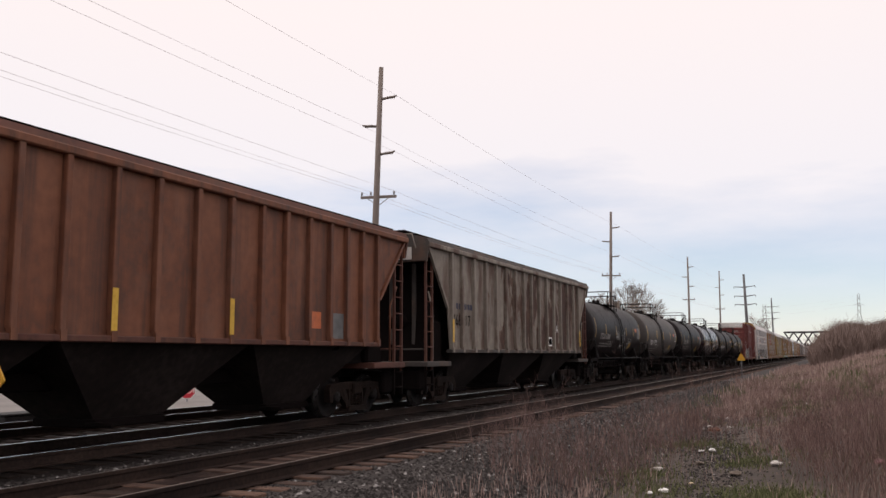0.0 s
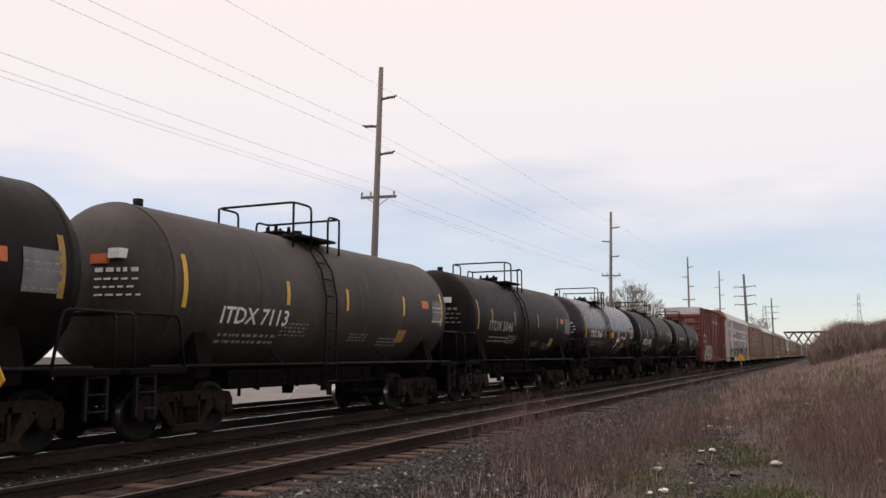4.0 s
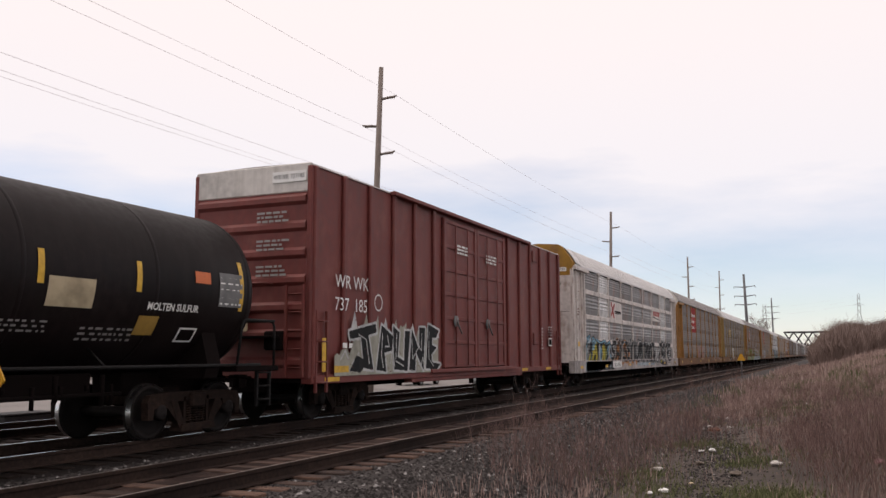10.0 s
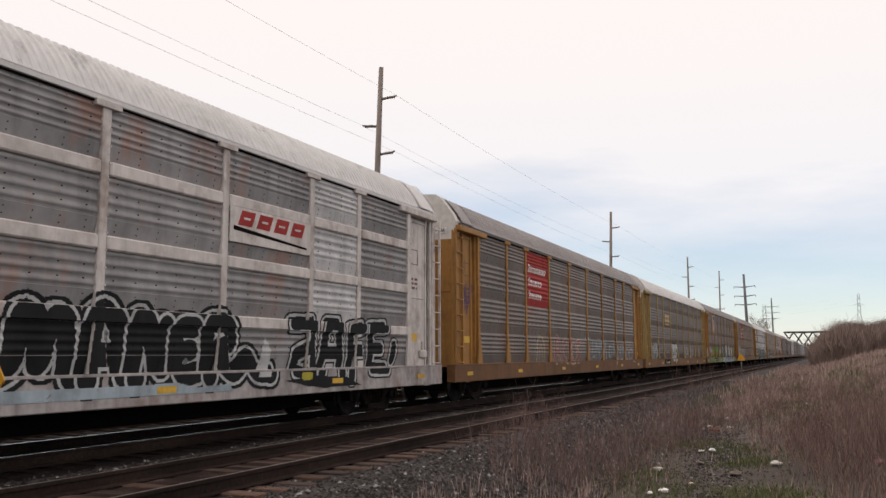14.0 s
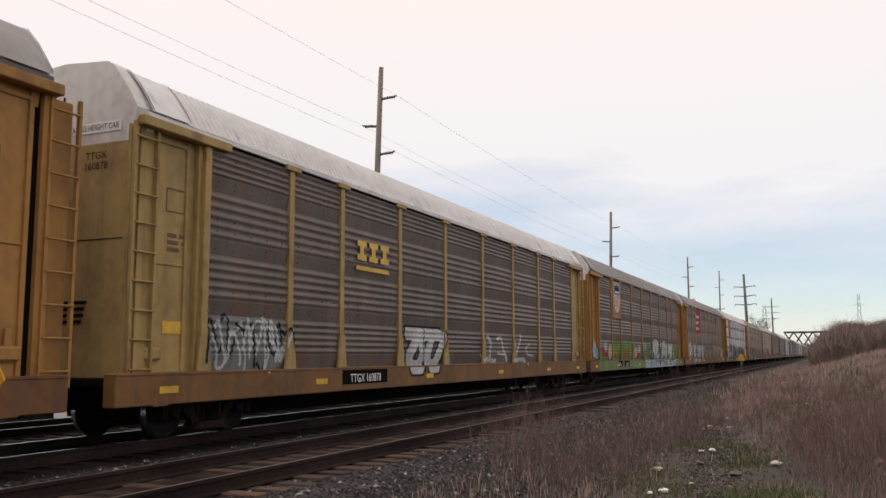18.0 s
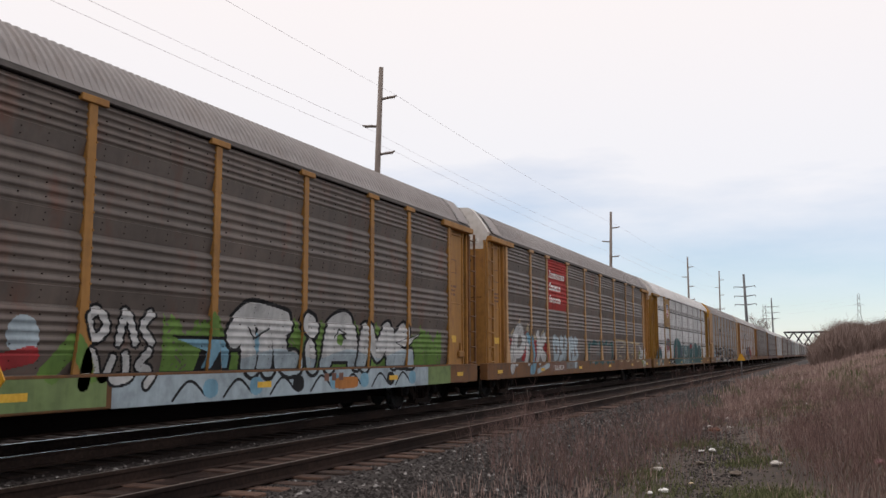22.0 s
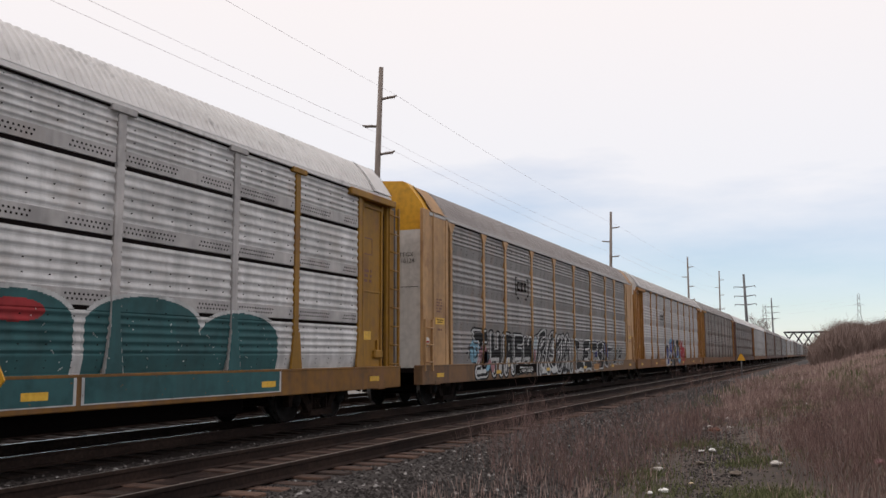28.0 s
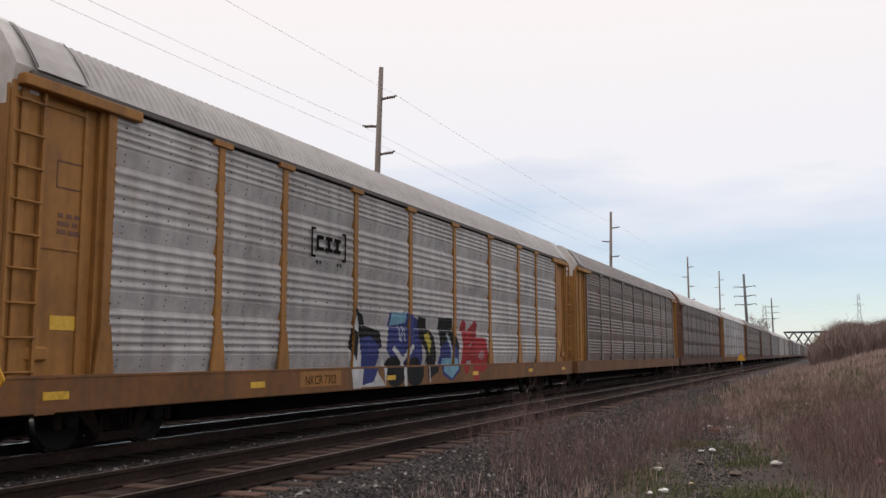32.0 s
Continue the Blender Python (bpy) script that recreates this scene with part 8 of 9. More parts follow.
for lines in ([[(1.55, 1.85), (1.75, 1.5), (1.6, 0.95), (2.5, 0.9)], [(1.5, 1.85), (2.1, 1.8)]], [[(3.9, 1.85), (3.0, 1.8), (2.95, 1.0), (3.9, 0.95)], [(3.0, 1.4), (3.6, 1.42)]],
              [[(4.1, 1.75), (5.2, 1.75)], [(4.65, 1.75), (4.6, 0.9)]], [[(6.3, 1.8), (5.6, 1.75), (5.6, 1.45), (6.2, 1.3), (6.1, 0.95), (5.4, 0.95)]], [[(6.6, 1.7), (6.7, 1.1), (7.05, 1.0)]]):
    cv.letter(lines, 0.32, BLACK, WHITE, 0.065)
cv.outline(BLACK, 1)
cv.curve([(1.2, 0.75), (1.6, 0.68), (2.2, 0.82), (2.6, 0.68)], 0.09, WHITE).curve([(3.0, 0.72), (3.6, 0.8), (4.0, 0.68)], 0.08, WHITE).blob(5.0, 0.84, 0.45, 0.14, CREAM, 8)
mural(A, cv, "black jagged letters with white outlines")
cv = Mural(7.1, 11.3, 0.72, 2.1)
cv.a[(np.abs(cv.gz - 1.4) < 0.42 + cv.crest(0.04, 2.0)) & (np.abs(cv.gx - 9.0) < 1.7)] = GREY
for lines in ([[(7.4, 1.65), (8.2, 1.65)], [(7.8, 1.65), (7.75, 1.0)]], [[(8.35, 1.65), (8.4, 1.05), (8.8, 1.05), (8.85, 1.65)]], [[(9.1, 1.0), (9.15, 1.6), (9.55, 1.55), (9.6, 1.0)]], [[(9.85, 1.0), (10.05, 1.6), (10.35, 1.55), (10.4, 1.0)], [(9.95, 1.3), (10.35, 1.3)]]):
    cv.letter(lines, 0.16, BLACK, WHITE, 0.05)
mural(A, cv, "small black letters with white outlines on grey")
part("ink_plate", Shape().box(1.6195, 1.6215, 4.45, 5.45, 0.74, 0.98), MAT["tan"], A, "plain tan patch over the paint")
sill_board(A, "TTGX 716124", -5.2, 2.3)
A7 = A
# light grey car
A = rack[7]
rg = random.Random(91)
cv = Mural(-4.7, 4.5, 0.62, 2.56)
cv.poly([(-4.45, 0.66), (-4.6, 1.5), (-4.3, 2.3), (-3.95, 1.9), (-3.6, 1.6), (-3.3, 1.0), (-2.9, 0.68)], WHITE)
cv.poly([(-4.3, 1.25), (-4.6, 1.6), (-4.45, 2.0), (-4.2, 1.9)], BLACK).poly([(-4.35, 2.46), (-3.95, 2.3), (-3.75, 2.05), (-3.1, 1.95), (-3.0, 1.6), (-3.6, 1.35), (-4.1, 1.75)], BLACK)
cv.poly([(-4.1, 1.75), (-3.6, 1.85), (-3.1, 1.6), (-3.2, 1.2), (-3.5, 0.78), (-4.05, 0.72), (-3.95, 1.2)], DEEP)
cv.poly([(-2.75, 1.5), (-2.6, 2.42), (-1.6, 2.46), (-0.95, 2.3), (-0.75, 1.75), (-0.7, 1.15), (-2.2, 1.1)], DEEP)
cv.poly([(-2.55, 2.1), (-2.5, 2.42), (-1.65, 2.45), (-1.7, 2.2)], BLUE)
cv.poly([(-1.0, 2.4), (-0.55, 2.36), (-0.4, 2.1), (0.0, 1.9), (0.15, 1.5), (0.2, 0.95), (-0.45, 0.75), (-0.5, 1.5), (-0.95, 1.85)], BLACK)
cv.blob(-2.35, 1.0, 0.5, 0.36, BLACK, 2.4).blob(-1.25, 0.98, 0.5, 0.36, BLACK, 2.4).poly([(-2.9, 0.66), (-2.8, 1.2), (-3.2, 1.6), (-2.95, 1.0)], WHITE)
cv.stroke([(-2.35, 1.55), (-1.85, 1.25), (-1.4, 1.6)], 0.14, WHITE).stroke([(-1.85, 1.25), (-1.8, 0.68)], 0.16, WHITE)
cv.curve([(-2.1, 2.1), (-2.0, 1.75), (-1.85, 2.1), (-1.75, 1.75)], 0.05, PALE)
cv.poly([(-0.65, 1.9), (-0.4, 1.65), (-0.3, 1.4), (-0.15, 1.7), (-0.35, 2.0)], YELLOW)
cv.poly([(0.3, 2.4), (1.25, 2.42), (1.35, 1.95), (1.8, 1.7), (1.75, 1.35), (0.75, 1.4), (0.35, 1.7)], BLACK)
cv.poly([(0.45, 1.6), (0.9, 1.8), (1.6, 1.55), (1.7, 0.95), (1.1, 0.68), (0.5, 0.85), (0.35, 1.2)], DEEP).poly([(0.55, 0.95), (0.6, 1.3), (1.5, 1.3), (1.6, 1.0), (1.1, 0.75)], BLUE)
cv.curve([(0.9, 1.95), (1.2, 1.6), (1.25, 1.25)], 0.12, PALE)
for ln in ([(2.1, 2.2), (2.3, 1.7), (2.2, 1.05)], [(2.3, 1.75), (3.0, 2.2)], [(2.9, 2.1), (2.95, 1.1), (3.0, 0.8)], [(3.1, 1.7), (3.8, 1.7), (3.95, 1.3), (3.6, 1.1), (3.2, 1.1)], [(2.2, 1.4), (3.2, 1.5)]):
    cv.stroke(ln, 0.42, RED)
cv.blob(3.6, 1.4, 0.16, 0.16, PINK)
for a, z in ((-4.15, 1.5), (-0.4, 1.2), (0.35, 1.9)):
    cv.stroke([(a, z), (a + 0.05, z - 0.5)], 0.05, WHITE)
cv.worn(0.06, 1.0)
mural(A, cv, "blue, black, white and red spray painted letters")
sill_board(A, "NKCR 7302", -5.8, 1.6, board="tan", ink="under")
for A in (A7, rack[7]):                    # bracketed mark, drawn as plain shapes
    yc = -5.5
    s = Shape()
    for q in (-1, 1):
        y = yc + q * 0.68
        s.box(1.593, 1.598, y - 0.03, y + 0.03, 3.42, 4.05)
        s.box(1.593, 1.598, min(y, y - q * 0.14), max(y, y - q * 0.14), 3.42, 3.47).box(1.593, 1.598, min(y, y - q * 0.14), max(y, y - q * 0.14), 4.0, 4.05)
        for w in (-0.06, 0.06):
            s.plate([(yc + q * 0.42 + w - 0.045, 3.36), (yc + q * 0.42 + w + 0.045, 3.36), (yc + q * 0.42 + w, 3.27)], "x", 1.593, 1.598)
    for k in range(3):
        y = yc - 0.5 + 0.35 * k
        s.box(1.593, 1.598, y, y + 0.28, 3.58, 3.66).box(1.593, 1.598, y, y + 0.28, 3.82, 3.9).box(1.593, 1.5975, y + (0 if k == 0 else 0.09), y + (0.08 if k == 0 else 0.19), 3.66, 3.82)
    part("bracket_mark", s, MAT["under"], A, "black bracketed mark")

# hoppers, tanks and box car ahead of the autoracks
h1 = covered_hopper(-183.55, "hopper_orange", "faded orange-brown covered hopper with upright side posts", 4.26, 1.64, (0.48, 1.40, 2.34, 3.15, 4.0, 4.84, 5.55, 6.25, 6.98))
h2 = covered_hopper(-165.13, "hopper_grey", "weathered grey covered hopper streaked with rust", 4.33, 1.50, (0.43, 1.36, 2.3, 3.25, 4.2, 5.2, 6.15, 6.92))
for car, ys in ((h1, (-1.40, 1.40)), (h2, (-6.92, 6.92))):
    for y in ys:
        part("reflector_strip", Shape().box(1.578, 1.583, y - 0.06, y + 0.06, 1.75, 2.4), MAT["reflect"], car)
part("data_panel", Shape().box(1.472, 1.478, 5.05, 5.5, 1.75, 2.3), MAT["gr_grey"], h1, "worn grey data panel")
part("placard", Shape().box(1.472, 1.478, 4.15, 4.55, 1.95, 2.3), MAT["orange"], h1, "orange placard")
bars(h2, -6.5, 2.72, 1.3, 0.3, 1, MAT["faded_blue"], 1.481, "reporting_mark", 3, "faded blue lettering")
side_text(h2, "768  17", -6.1, 2.24, 0.33, MAT["under"], 1.482, "car_number")


cv = Canvas(14.2, 2.75, 0.03)                       # rust eating through the grey paint towards the rear
for j in range(cv.nz):
    for i in range(cv.nx):
        y, z = -7.0 + (i + 0.5) * cv.cell, (j + 0.5) * cv.cell
        n = noise.noise((y * 0.9, z * 0.55, 4.2)) + 0.55 * noise.noise((y * 2.6, z * 1.5, 9.1)) + 0.3 * noise.noise((y * 8, z * 4, 2.7))
        n += 0.42 * smooth_step(-3.5, 0.5, y) - 0.20 * abs(z - 1.0) - 0.35 * smooth_step(-3.6, -5.4, y)
        cv.a[j, i] = 0 if n > 0.34 else 1 if n > 0.20 else -1
part("rust_stain", cv.shape(-7.0, 1.58, lambda z: 1.4705), [MAT["stain"], MAT["stain_edge"]], h2, "dark rust stains")
side_text(h2, "A", 3.8, 2.25, 0.3, MAT["white"], 1.479, "stencil_letter")
part("placard_frame", Shape().box(1.478, 1.481, 2.62, 3.1, 1.72, 2.06), MAT["white"], h2, "white frame of a dark panel")
part("placard", Shape().box(1.4815, 1.4835, 2.67, 3.05, 1.77, 2.01), MAT["under"], h2, "dark panel")


def tank_scrawl(car):
    rg = random.Random(14)
    for y0, w, h, z in ((-0.9, 0.9, 0.6, 2.0), (0.35, 1.0, 0.85, 1.75), (1.9, 1.2, 0.5, 1.75)):
        cv = Canvas(w + 0.1, h + 0.1, 0.025)
        for k in range(3):
            scribble(cv, 0.05 + 0.25 * w * k, 0.05, w * 0.5, h, 0.028, WHITE, rg, 7)
        part("graffiti", cv.shape(y0, z, lambda zz: tank_x(zz, 0.004)), [MAT["gr_white"]], car, "thin white scrawled spray paint")


def white_cross(car):
    cross = Shape()
    for z0, z1, y0, y1 in ((1.37, 1.6, 1.0, 1.14), (1.6, 1.85, 1.14, 1.32), (1.85, 2.1, 1.32, 1.46), (2.1, 2.55, 1.46, 1.54)):
        n = 4
        for k in range(n):
            za, zb = z0 + (z1 - z0) * k / n, z0 + (z1 - z0) * (k + 1) / n
            ya, yb = y0 + (y1 - y0) * k / n, y0 + (y1 - y0) * (k + 1) / n
            w = 0.035 + 0.05 * min(1, (za - 1.37) / 0.5)
            cross.add([(tank_x(za, 0.011), ya - w, za), (tank_x(za, 0.011), ya + w, za), (tank_x(zb, 0.011), yb + w, zb), (tank_x(zb, 0.011), yb - w, zb)], [(0, 1, 2, 3)])
    part("paint_mark", cross, MAT["white"], car, "white painted cross")
    part("paint_mark", tank_patch(1.2, 1.84, 2.06, 2.2, 0.013), MAT["white"], car)
    part("placard", tank_patch(-0.45, 0.3, 2.22, 2.5, 0.010), MAT["signyellow"], car, "yellow placard")
    part("placard", tank_patch(1.85, 2.15, 1.98, 2.12, 0.010), MAT["orange"], car, "small orange placard")
    part("stencil", lettering("MOLTEN SULFUR", 0.12, lambda u, v: (tank_x(2.2 + v, 0.012), 2.48 + u, 2.2 + v), squeeze=0.95, bold=0.03), MAT["white"], car, "white stencilled words")


def sulfur_marks(car):
    part("placard", tank_patch(1.17, 2.02, 2.08, 2.5, 0.010), MAT["gr_cream"], car, "dull yellow placard")
    part("stencil", lettering("MOLTEN SULFUR", 0.12, lambda u, v: (tank_x(2.12 + v, 0.012), 3.75 + u, 2.12 + v), squeeze=0.95, bold=0.03), MAT["white"], car, "white stencilled words")
    part("placard_frame", tank_patch(4.05, 4.5, 1.62, 1.86, 0.010), MAT["white"], car, "white frame of a black placard")
    part("placard", tank_patch(4.09, 4.46, 1.65, 1.83, 0.013), MAT["under"], car, "black placard")
    part("placard", tank_patch(-2.8, -2.05, 1.45, 1.72, 0.010), MAT["dimstrip"], car, "faded orange notice")


tank_car(-149.8, 6.03, "black", "black tank car with white scrawled spray paint and yellow strips", "ITDX 6866", -3.1, 2.14, 0.28, (-5.1, -3.07, -0.82, 1.56, 3.4, 5.16), 1, True, tank_scrawl, -0.25)
tank_car(-136.76, 6.2, "brownblack", "dusty brown-black tank car with yellow strips", "ITDX 7113", -3.2, 1.98, 0.30, (-5.3, -2.25, 0.1, 2.94, 5.3), 2, False)
tank_car(-123.45, 6.05, "black", "black tank car with worn lettering and yellow strips", "ITDX 5046", -3.05, 2.18, 0.32, (-5.16, -3.96, -1.74, 0.9, 3.4, 5.15), 3, True)
tank_car(-110.4, 5.95, "glossblack", "glossy black tank car with a white painted cross", "ITDX 5066", -3.15, 2.2, 0.30, (-5.05, -3.3, -1.4, 0.33, 3.22, 5.02), 4, False, white_cross)
tank_car(-97.58, 6.2, "black", "black tank car with large white lettering and yellow strips", "SHQX 8018", -3.2, 2.0, 0.33, (-5.34, -3.4, -1.63, 1.1, 3.4, 5.34), 5, False)
tank_car(-84.2, 6.4, "black", "clean black tank car with white lettering and yellow strips", "TILX 150991", -3.4, 2.4, 0.26, (-5.5, -2.27, -1.25, 1.03, 2.9, 5.5), 6, False, sulfur_marks)
box_car(-67.2)


# three worn brown block marks near the rear of the sills
for car in (rack[1], rack[2], rack[3], rack[4], rack[6]):
    for k in range(3):
        part("sill_mark", Shape().box(1.616, 1.6195, 5.02 + 0.3 * k, 5.2 + 0.3 * k, 0.86, 1.02), MAT["brown"], car, "worn brown block mark")

# ---- verge plants ----
def blade(s, x, y, z, h, w, rg, lean=0.35):
    a = rg.uniform(0, 6.283)
    dx, dy = math.cos(a) * lean * h * rg.uniform(0.3, 1.0), math.sin(a) * lean * h * rg.uniform(0.3, 1.0)
    b = rg.uniform(-0.9, 0.9)                       # ribbon roughly across the line of sight
    wx, wy = w / 2 * math.cos(b), w / 2 * math.sin(b)
    n = len(s.v)
    s.v += [(x - wx, y - wy, z), (x + wx, y + wy, z), (x + dx * 0.4 + wx * 0.7, y + dy * 0.4 + wy * 0.7, z + h * 0.55), (x + dx * 0.4 - wx * 0.7, y + dy * 0.4 - wy * 0.7, z + h * 0.55), (x + dx, y + dy, z + h)]
    s.f += [(n, n + 1, n + 2, n + 3), (n + 3, n + 2, n + 4)]
    s.s += [0, 0]
    s.smooth += [False, False]


def plant_mesh(name, s, mat, label, category):
    me = bpy.data.meshes.new(name)
    me.from_pydata(s.v, [], s.f)
    me.materials.append(mat)
    return tagged(new(name, me), label, category, kind="stuff")


rg = random.Random(77)
dry, green = Shape(), Shape()
made = 0
while made < 190000:
    u = rg.random()
    y = 8.5 + 125 * u ** 2.0
    reach = 4.6 if y < 60 else 4.4
    x = -reach + (0.36 * y + 3.5 + reach) * rg.random() ** 0.9
    if x > 0.20 * y + 6:
        continue
    path = abs(x - (-0.10 * y - 0.35))
    clump = 0.5 + 0.5 * noise.noise((x * 0.55, y * 0.4, 3.0)) + 0.35 * noise.noise((x * 2.1, y * 1.6, 7.0))
    right = smooth_step(0.06, 0.16, (x + 0.5) / y)
    dens = 0.17 + 1.05 * right + 0.6 * smooth_step(18, 38, y)
    if y < 24 and path < 0.75:
        dens *= 0.12
    if rg.random() > dens * (0.25 + clump):
        continue
    z = ground_z(x, y) if x > -3.4 else -0.30 - (x + 4.6) * 0.27
    h = (0.10 + 0.16 * rg.random()) * (1 + 3.3 * right + 1.7 * smooth_step(24, 55, y)) * (0.6 + 0.7 * clump)
    w = 0.006 + 0.00042 * y
    g = noise.noise((x * 0.5 + 40, y * 0.22, 1.0))
    if g > -0.08 and right < 0.9 and rg.random() < 0.8 and y < 80:
        blade(green, x, y, z - 0.02, h * 0.55, w * 1.2, rg)
    else:
        blade(dry, x, y, z - 0.02, h, w, rg)
    made += 1
for k in range(16000):                    # thin growth round the viewpoint
    x, y = rg.uniform(-3.6, 9), rg.uniform(-9, 8.5)
    if math.hypot(x, y) > 0.5 and rg.random() < 0.6 + 0.5 * noise.noise((x * 0.6, y * 0.6, 3.0)):
        blade(green if noise.noise((x * 0.5, y * 0.4, 8.0)) > 0.15 else dry, x, y, ground_z(x, y) - 0.02, rg.uniform(0.08, 0.3), 0.01, rg)
for cx, cy, r, n in ((-1.05, 12.6, 0.3, 450), (-1.6, 18.2, 0.45, 330), (-2.3, 12.9, 0.35, 300), (-1.35, 16.0, 0.25, 350), (-2.7, 19.5, 0.35, 350), (-1.2, 33.0, 0.6, 700), (-0.55, 12.3, 0.25, 350), (-2.9, 14.6, 0.3, 250)):
    for k in range(n):                     # fresh green patches
        x, y = rg.gauss(cx, r), rg.gauss(cy, 1.6 * r)
        blade(green, x, y, ground_z(x, y) - 0.01, rg.uniform(0.05, 0.13), 0.012 + 0.0004 * y, rg, 0.6)
plant_mesh("dry_grass", dry, MAT["grass"], "tall dry brown grass on the verge", "grass")
plant_mesh("green_grass", green, MAT["green"], "short green grass among dead stems", "grass")


def twig(s, p, d, l, w, depth, rg):
    """A thin flat stem that forks."""
    q = p + d * l
    side = Vector((math.cos(0.4), math.sin(0.4), 0)) * (w / 2)
    n = len(s.v)
    s.v += [tuple(p - side), tuple(p + side), tuple(q + side * 0.6), tuple(q - side * 0.6)]
    s.f += [(n, n + 1, n + 2, n + 3)]
    if depth:
        for k in range(rg.choice((1, 2, 2, 3))):
            e = (d + Vector((rg.uniform(-0.6, 0.6), rg.uniform(-0.6, 0.6), rg.uniform(-0.15, 0.35)))).normalized()
            twig(s, p + d * l * rg.uniform(0.45, 1.0), e, l * rg.uniform(0.5, 0.8), w * 0.7, depth - 1, rg)


weeds = Shape()
spots = [(-4.75, 15.2, 0.3, 40, 1.2), (-4.3, 19.5, 0.8, 26, 0.5), (-3.9, 22.0, 1.0, 40, 0.6), (-3.6, 16.0, 0.8, 50, 0.7),
         (-3.2, 13.0, 0.6, 40, 0.6), (-3.9, 28.0, 1.2, 60, 0.6), (-3.7, 36.0, 1.8, 70, 0.7), (-2.9, 24.0, 1.0, 50, 0.8), (-4.0, 47.0, 2.5, 80, 1.0), (-1.2, 21.0, 0.8, 40, 0.8),
         (0.6, 17.0, 0.8, 60, 0.9), (1.6, 20.0, 1.2, 80, 1.0), (2.4, 26.0, 1.6, 90, 1.2), (0.9, 28.0, 1.4, 70, 1.0), (-0.2, 34.0, 1.8, 70, 1.0), (4.0, 34.0, 2.5, 110, 1.3),
         (-4.35, 12.2, 0.35, 50, 1.0), (-4.1, 13.6, 0.45, 60, 0.95), (-3.7, 12.0, 0.35, 40, 0.75), (-3.4, 15.0, 0.5, 60, 0.85), (-3.5, 18.2, 0.7, 70, 0.8), (-2.7, 17.2, 0.4, 35, 0.6), (-2.6, 20.8, 0.7, 50, 0.7), (-3.3, 21.5, 0.8, 70, 0.8), (-3.6, 25.0, 0.9, 60, 0.6),
         (-2.9, 13.2, 0.35, 30, 0.55), (-0.2, 14.2, 0.35, 60, 0.8), (0.35, 12.6, 0.4, 70, 0.9), (0.2, 16.5, 0.5, 70, 0.9), (1.2, 15.2, 0.6, 80, 1.05), (-0.5, 18.8, 0.5, 50, 0.75), (0.9, 23.0, 0.9, 80, 1.05)]
for k in range(70):                      # scattered tufts over the verge
    y = 13 + 50 * rg.random() ** 1.5
    tufts = rg.uniform(-3.9, 0.06 * y + 0.5)
    if y > 22 or abs(tufts + 0.10 * y + 0.35) > 0.9:
        spots.append((tufts, y, rg.uniform(0.25, 0.6), rg.randint(14, 30), rg.uniform(0.4, 0.75)))
for cx, cy, r, n, h in spots:
    for k in range(int(n * (1.0 if cx < -2.5 else 1.5))):
        x, y = rg.gauss(cx, r * 0.75), rg.gauss(cy, r * 1.3)
        z = ground_z(x, y) if x > -3.4 else -0.30 - (x + 4.6) * 0.27
        d = Vector((rg.uniform(-0.34, 0.34), rg.uniform(-0.34, 0.34), 1)).normalized()
        twig(weeds, Vector((x, y, z - 0.03)), d, h * rg.uniform(0.3, 0.6), 0.003 + 0.00016 * y, 3, rg)
weeds.s, weeds.smooth = [0] * len(weeds.f), [False] * len(weeds.f)
plant_mesh("dead_weeds", weeds, MAT["weed"], "reddish brown dead weeds with thin forked stems", "weeds")

# thicket on the bank: a rounded mass of stems
thick = Shape()
for k in range(12000):
    y = rg.uniform(85, 170)
    u = rg.uniform(-0.013, 0.15)
    x = u * y + rg.uniform(-0.4, 0.4)
    gz = ground_z(x, y)
    crest = 1.2 + y * (0.0385 + 0.003 * math.sin(u * 90 + 1.0)) * smooth_step(-0.030, 0.026, u) ** 0.75
    hh = max(0.3, (crest - gz) * rg.uniform(0.28, 0.46))
    d = Vector((rg.uniform(-0.25, 0.25), rg.uniform(-0.25, 0.25), 1)).normalized()
    twig(thick, Vector((x, y, gz - 0.1)), d, hh, 0.05, 4, rg)
thick.s, thick.smooth = [0] * len(thick.f), [False] * len(thick.f)
plant_mesh("brush_thicket", thick, MAT["brush"], "leafless brown thicket on top of the bank", "thicket")


def bare_tree(x, y, h, seed):
    rg = random.Random(seed)
    t = thing("bare_tree", "leafless tree with many fine branches behind the tracks", "tree", pose(x, y, -0.7), "bare trees behind the tracks")
    trunk, crown = Shape(), Shape()

    def grow(p, d, l, r, depth):
        q = p + d * l
        (trunk if depth > 4 else crown).tube([p, (p + q) / 2 + Vector((rg.uniform(-1, 1), rg.uniform(-1, 1), 0)) * l * 0.05, q], [r, r * 0.85, r * 0.7], 5 if depth > 4 else 3, caps=False)
        if depth == 0:
            return
        for k in range(3 if depth > 1 else 4):
            e = (d + Vector((rg.uniform(-0.8, 0.8), rg.uniform(-0.8, 0.8), rg.uniform(-0.1, 0.6)))).normalized()
            grow(q if k else p + d * l * 0.7, e, l * rg.uniform(0.62, 0.82), max(0.022, r * 0.6), depth - 1)
    grow(Vector((0, 0, 0)), Vector((0, 0, 1)), h * 0.25, h * 0.016, 6)
    part("trunk", trunk, MAT["bark"], t)
    tagged(part("crown", crown, MAT["twig"], t, "fine bare twigs"), kind="stuff")


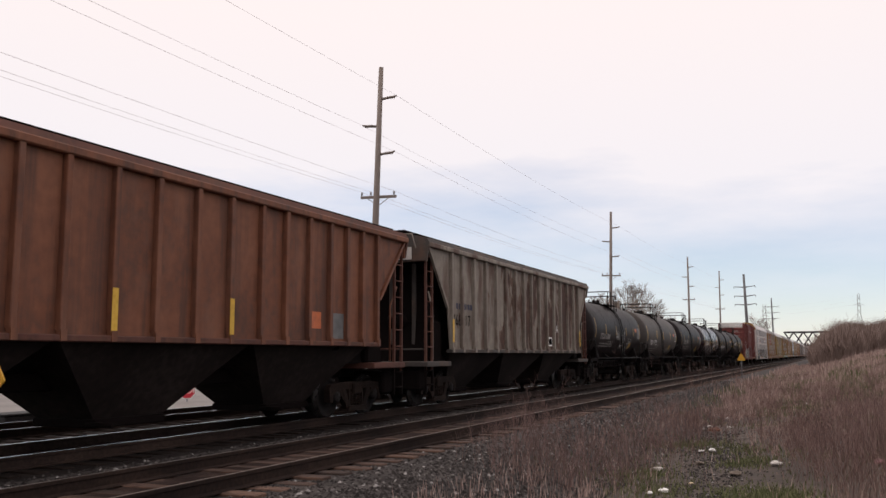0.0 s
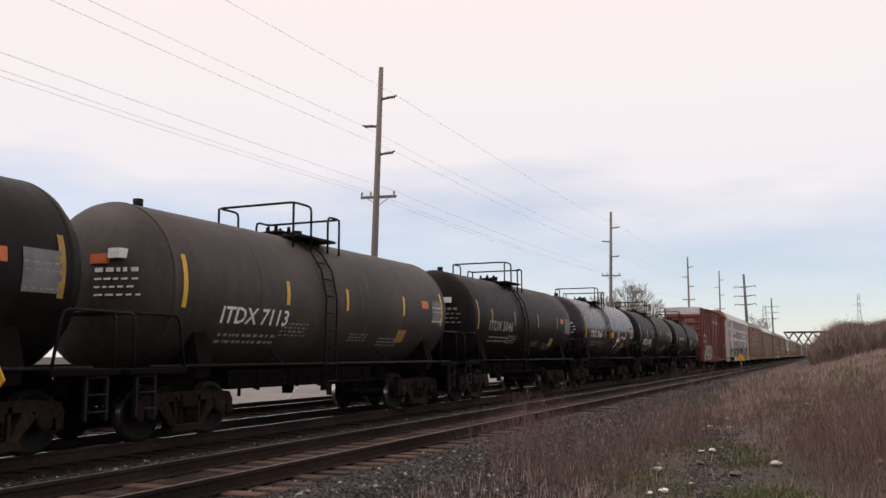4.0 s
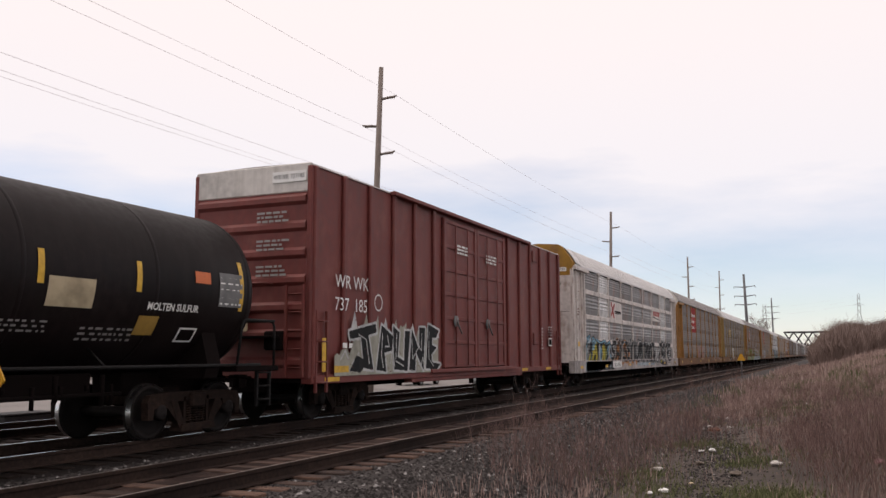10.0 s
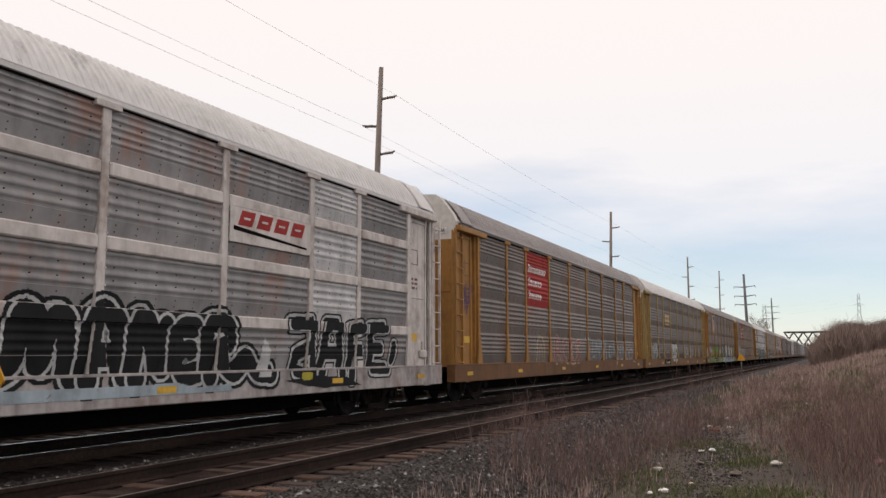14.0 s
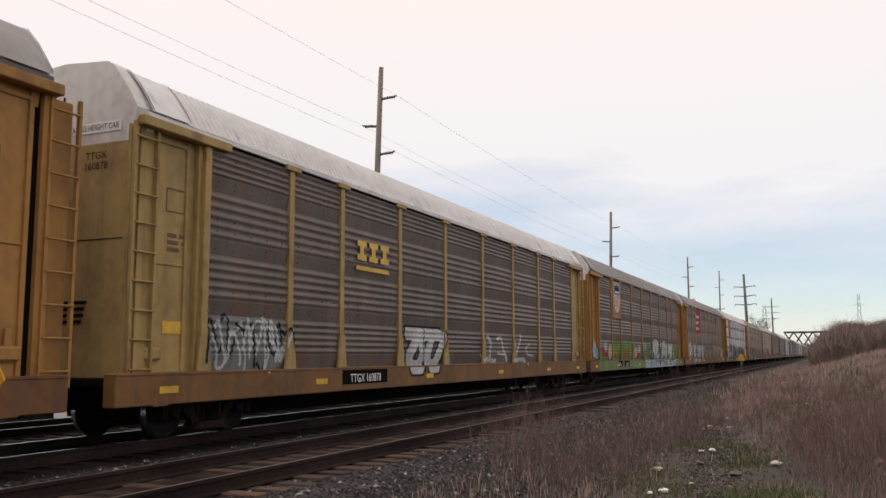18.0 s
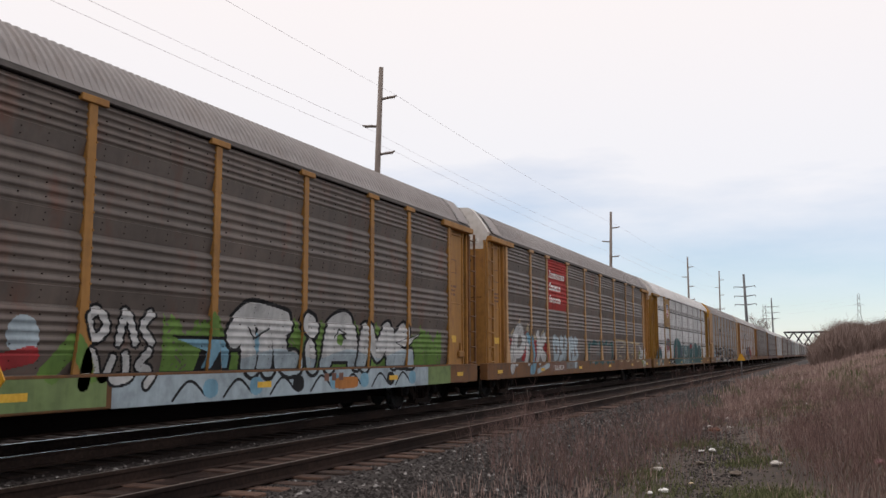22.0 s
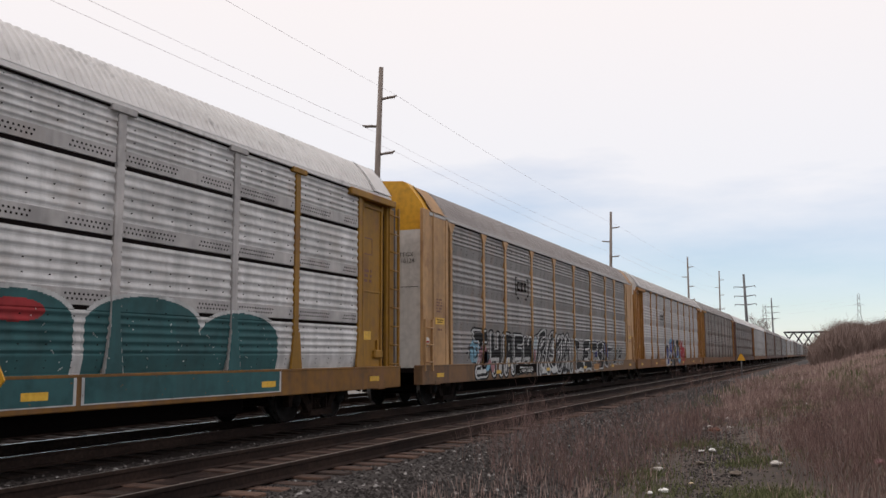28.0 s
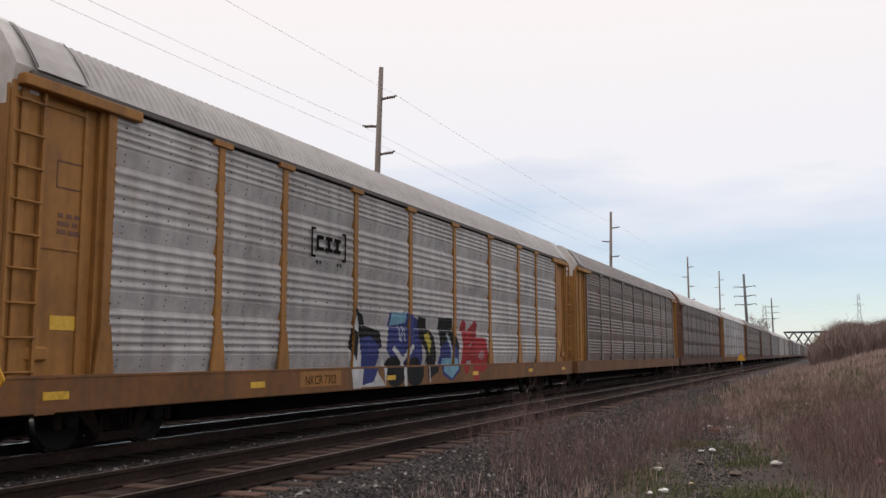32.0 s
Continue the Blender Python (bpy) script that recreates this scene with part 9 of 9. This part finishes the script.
for k, (x, y, h) in enumerate(((-38, 150, 13.0), (-39, 166, 18.0), (-37, 178, 20.5), (-41, 192, 20.0), (-38, 208, 18.5), (-40, 228, 17.0), (-27, 420, 24.0), (-34, 440, 21.0))):
    bare_tree(x, y, h, 100 + k)


# ---- litter ----
def crumple(r, rg, flat=0.5):
    bm = bmesh.new()
    bmesh.ops.create_icosphere(bm, subdivisions=2, radius=r)
    s = Shape()
    vs = [(v.co.x * rg.uniform(0.7, 1.25), v.co.y * rg.uniform(0.7, 1.25), max(-0.3 * r, v.co.z * flat * rg.uniform(0.5, 1.4))) for v in bm.verts]
    bm.verts.index_update()
    s.add(vs, [tuple(v.index for v in f.verts) for f in bm.faces])
    bm.free()
    return s


rg = random.Random(9)
for x, y, r, m, label in ((-0.86, 15.5, 0.18, "greywhite", "crumpled white plastic bag on the grass"), (-2.16, 18.0, 0.14, "white", "scrap of white paper in the grass"), (-2.34, 17.85, 0.11, "white", "scrap of white paper in the grass"),
                          (-2.75, 29.2, 0.16, "greywhite", "scrap of white paper in the grass"), (-2.86, 27.9, 0.13, "white", "scrap of white paper in the grass"), (-2.72, 23.4, 0.30, "hopper_orange", "faded orange scrap of cardboard in the grass"),
                          (-2.4, 23.9, 0.16, "greywhite", "scrap of pale cardboard in the grass"), (-2.95, 24.4, 0.18, "greywhite", "dirty pale rag lying on the verge"),
                          (-2.72, 15.2, 0.19, "greywhite", "dirty white rag lying on the verge"), (-2.2, 12.75, 0.15, "white", "scrap of white paper on the gravel"), (-2.36, 12.5, 0.10, "white", "scrap of white paper on the gravel"), (-1.95, 13.6, 0.08, "gr_cream", "scrap of cream paper on the gravel"),
                          (-0.8, 35.0, 0.22, "white", "white plastic scrap caught in dry grass"), (0.68, 15.4, 0.22, "gr_pink", "pinkish red plastic scrap in the grass"), (-2.15, 16.1, 0.17, "bark", "dark rotten lump of wood on the verge"), (-1.4, 14.6, 0.2, "bark", "dark stick of rotten wood on the verge")):
    solid("litter", crumple(r * 0.5, rg, 0.4), MAT[m], label, "litter", pose(x, y, (ground_z(x, y)) + 0.04, 0, 0, rg.uniform(0, 360)), "litter on the verge")


def motions():
    times = [0, 4, 8, 12, 16, 20, 24, 28, 32]
    for car in CARS:
        x, y, z = car.matrix_basis.translation
        walk(car, [(t, pose(x, y - SPEED * t, z)) for t in times])
    # wheels roll without slipping: one turn of keys serves every wheelset
    first = WHEELSETS[0]
    rate = math.degrees(SPEED / WHEEL_R)
    walk(first, [(k / 15, pose(0, 0, 0, (rate * k / 15) % 360, 0, 0)) for k in range(481)])
    act, slot = first.animation_data.action, first.animation_data.action_slot
    for w in WHEELSETS[1:]:
        w.rotation_mode = "QUATERNION"
        w.animation_data_create()
        w.animation_data.action = act
        w.animation_data.action_slot = slot


motions()
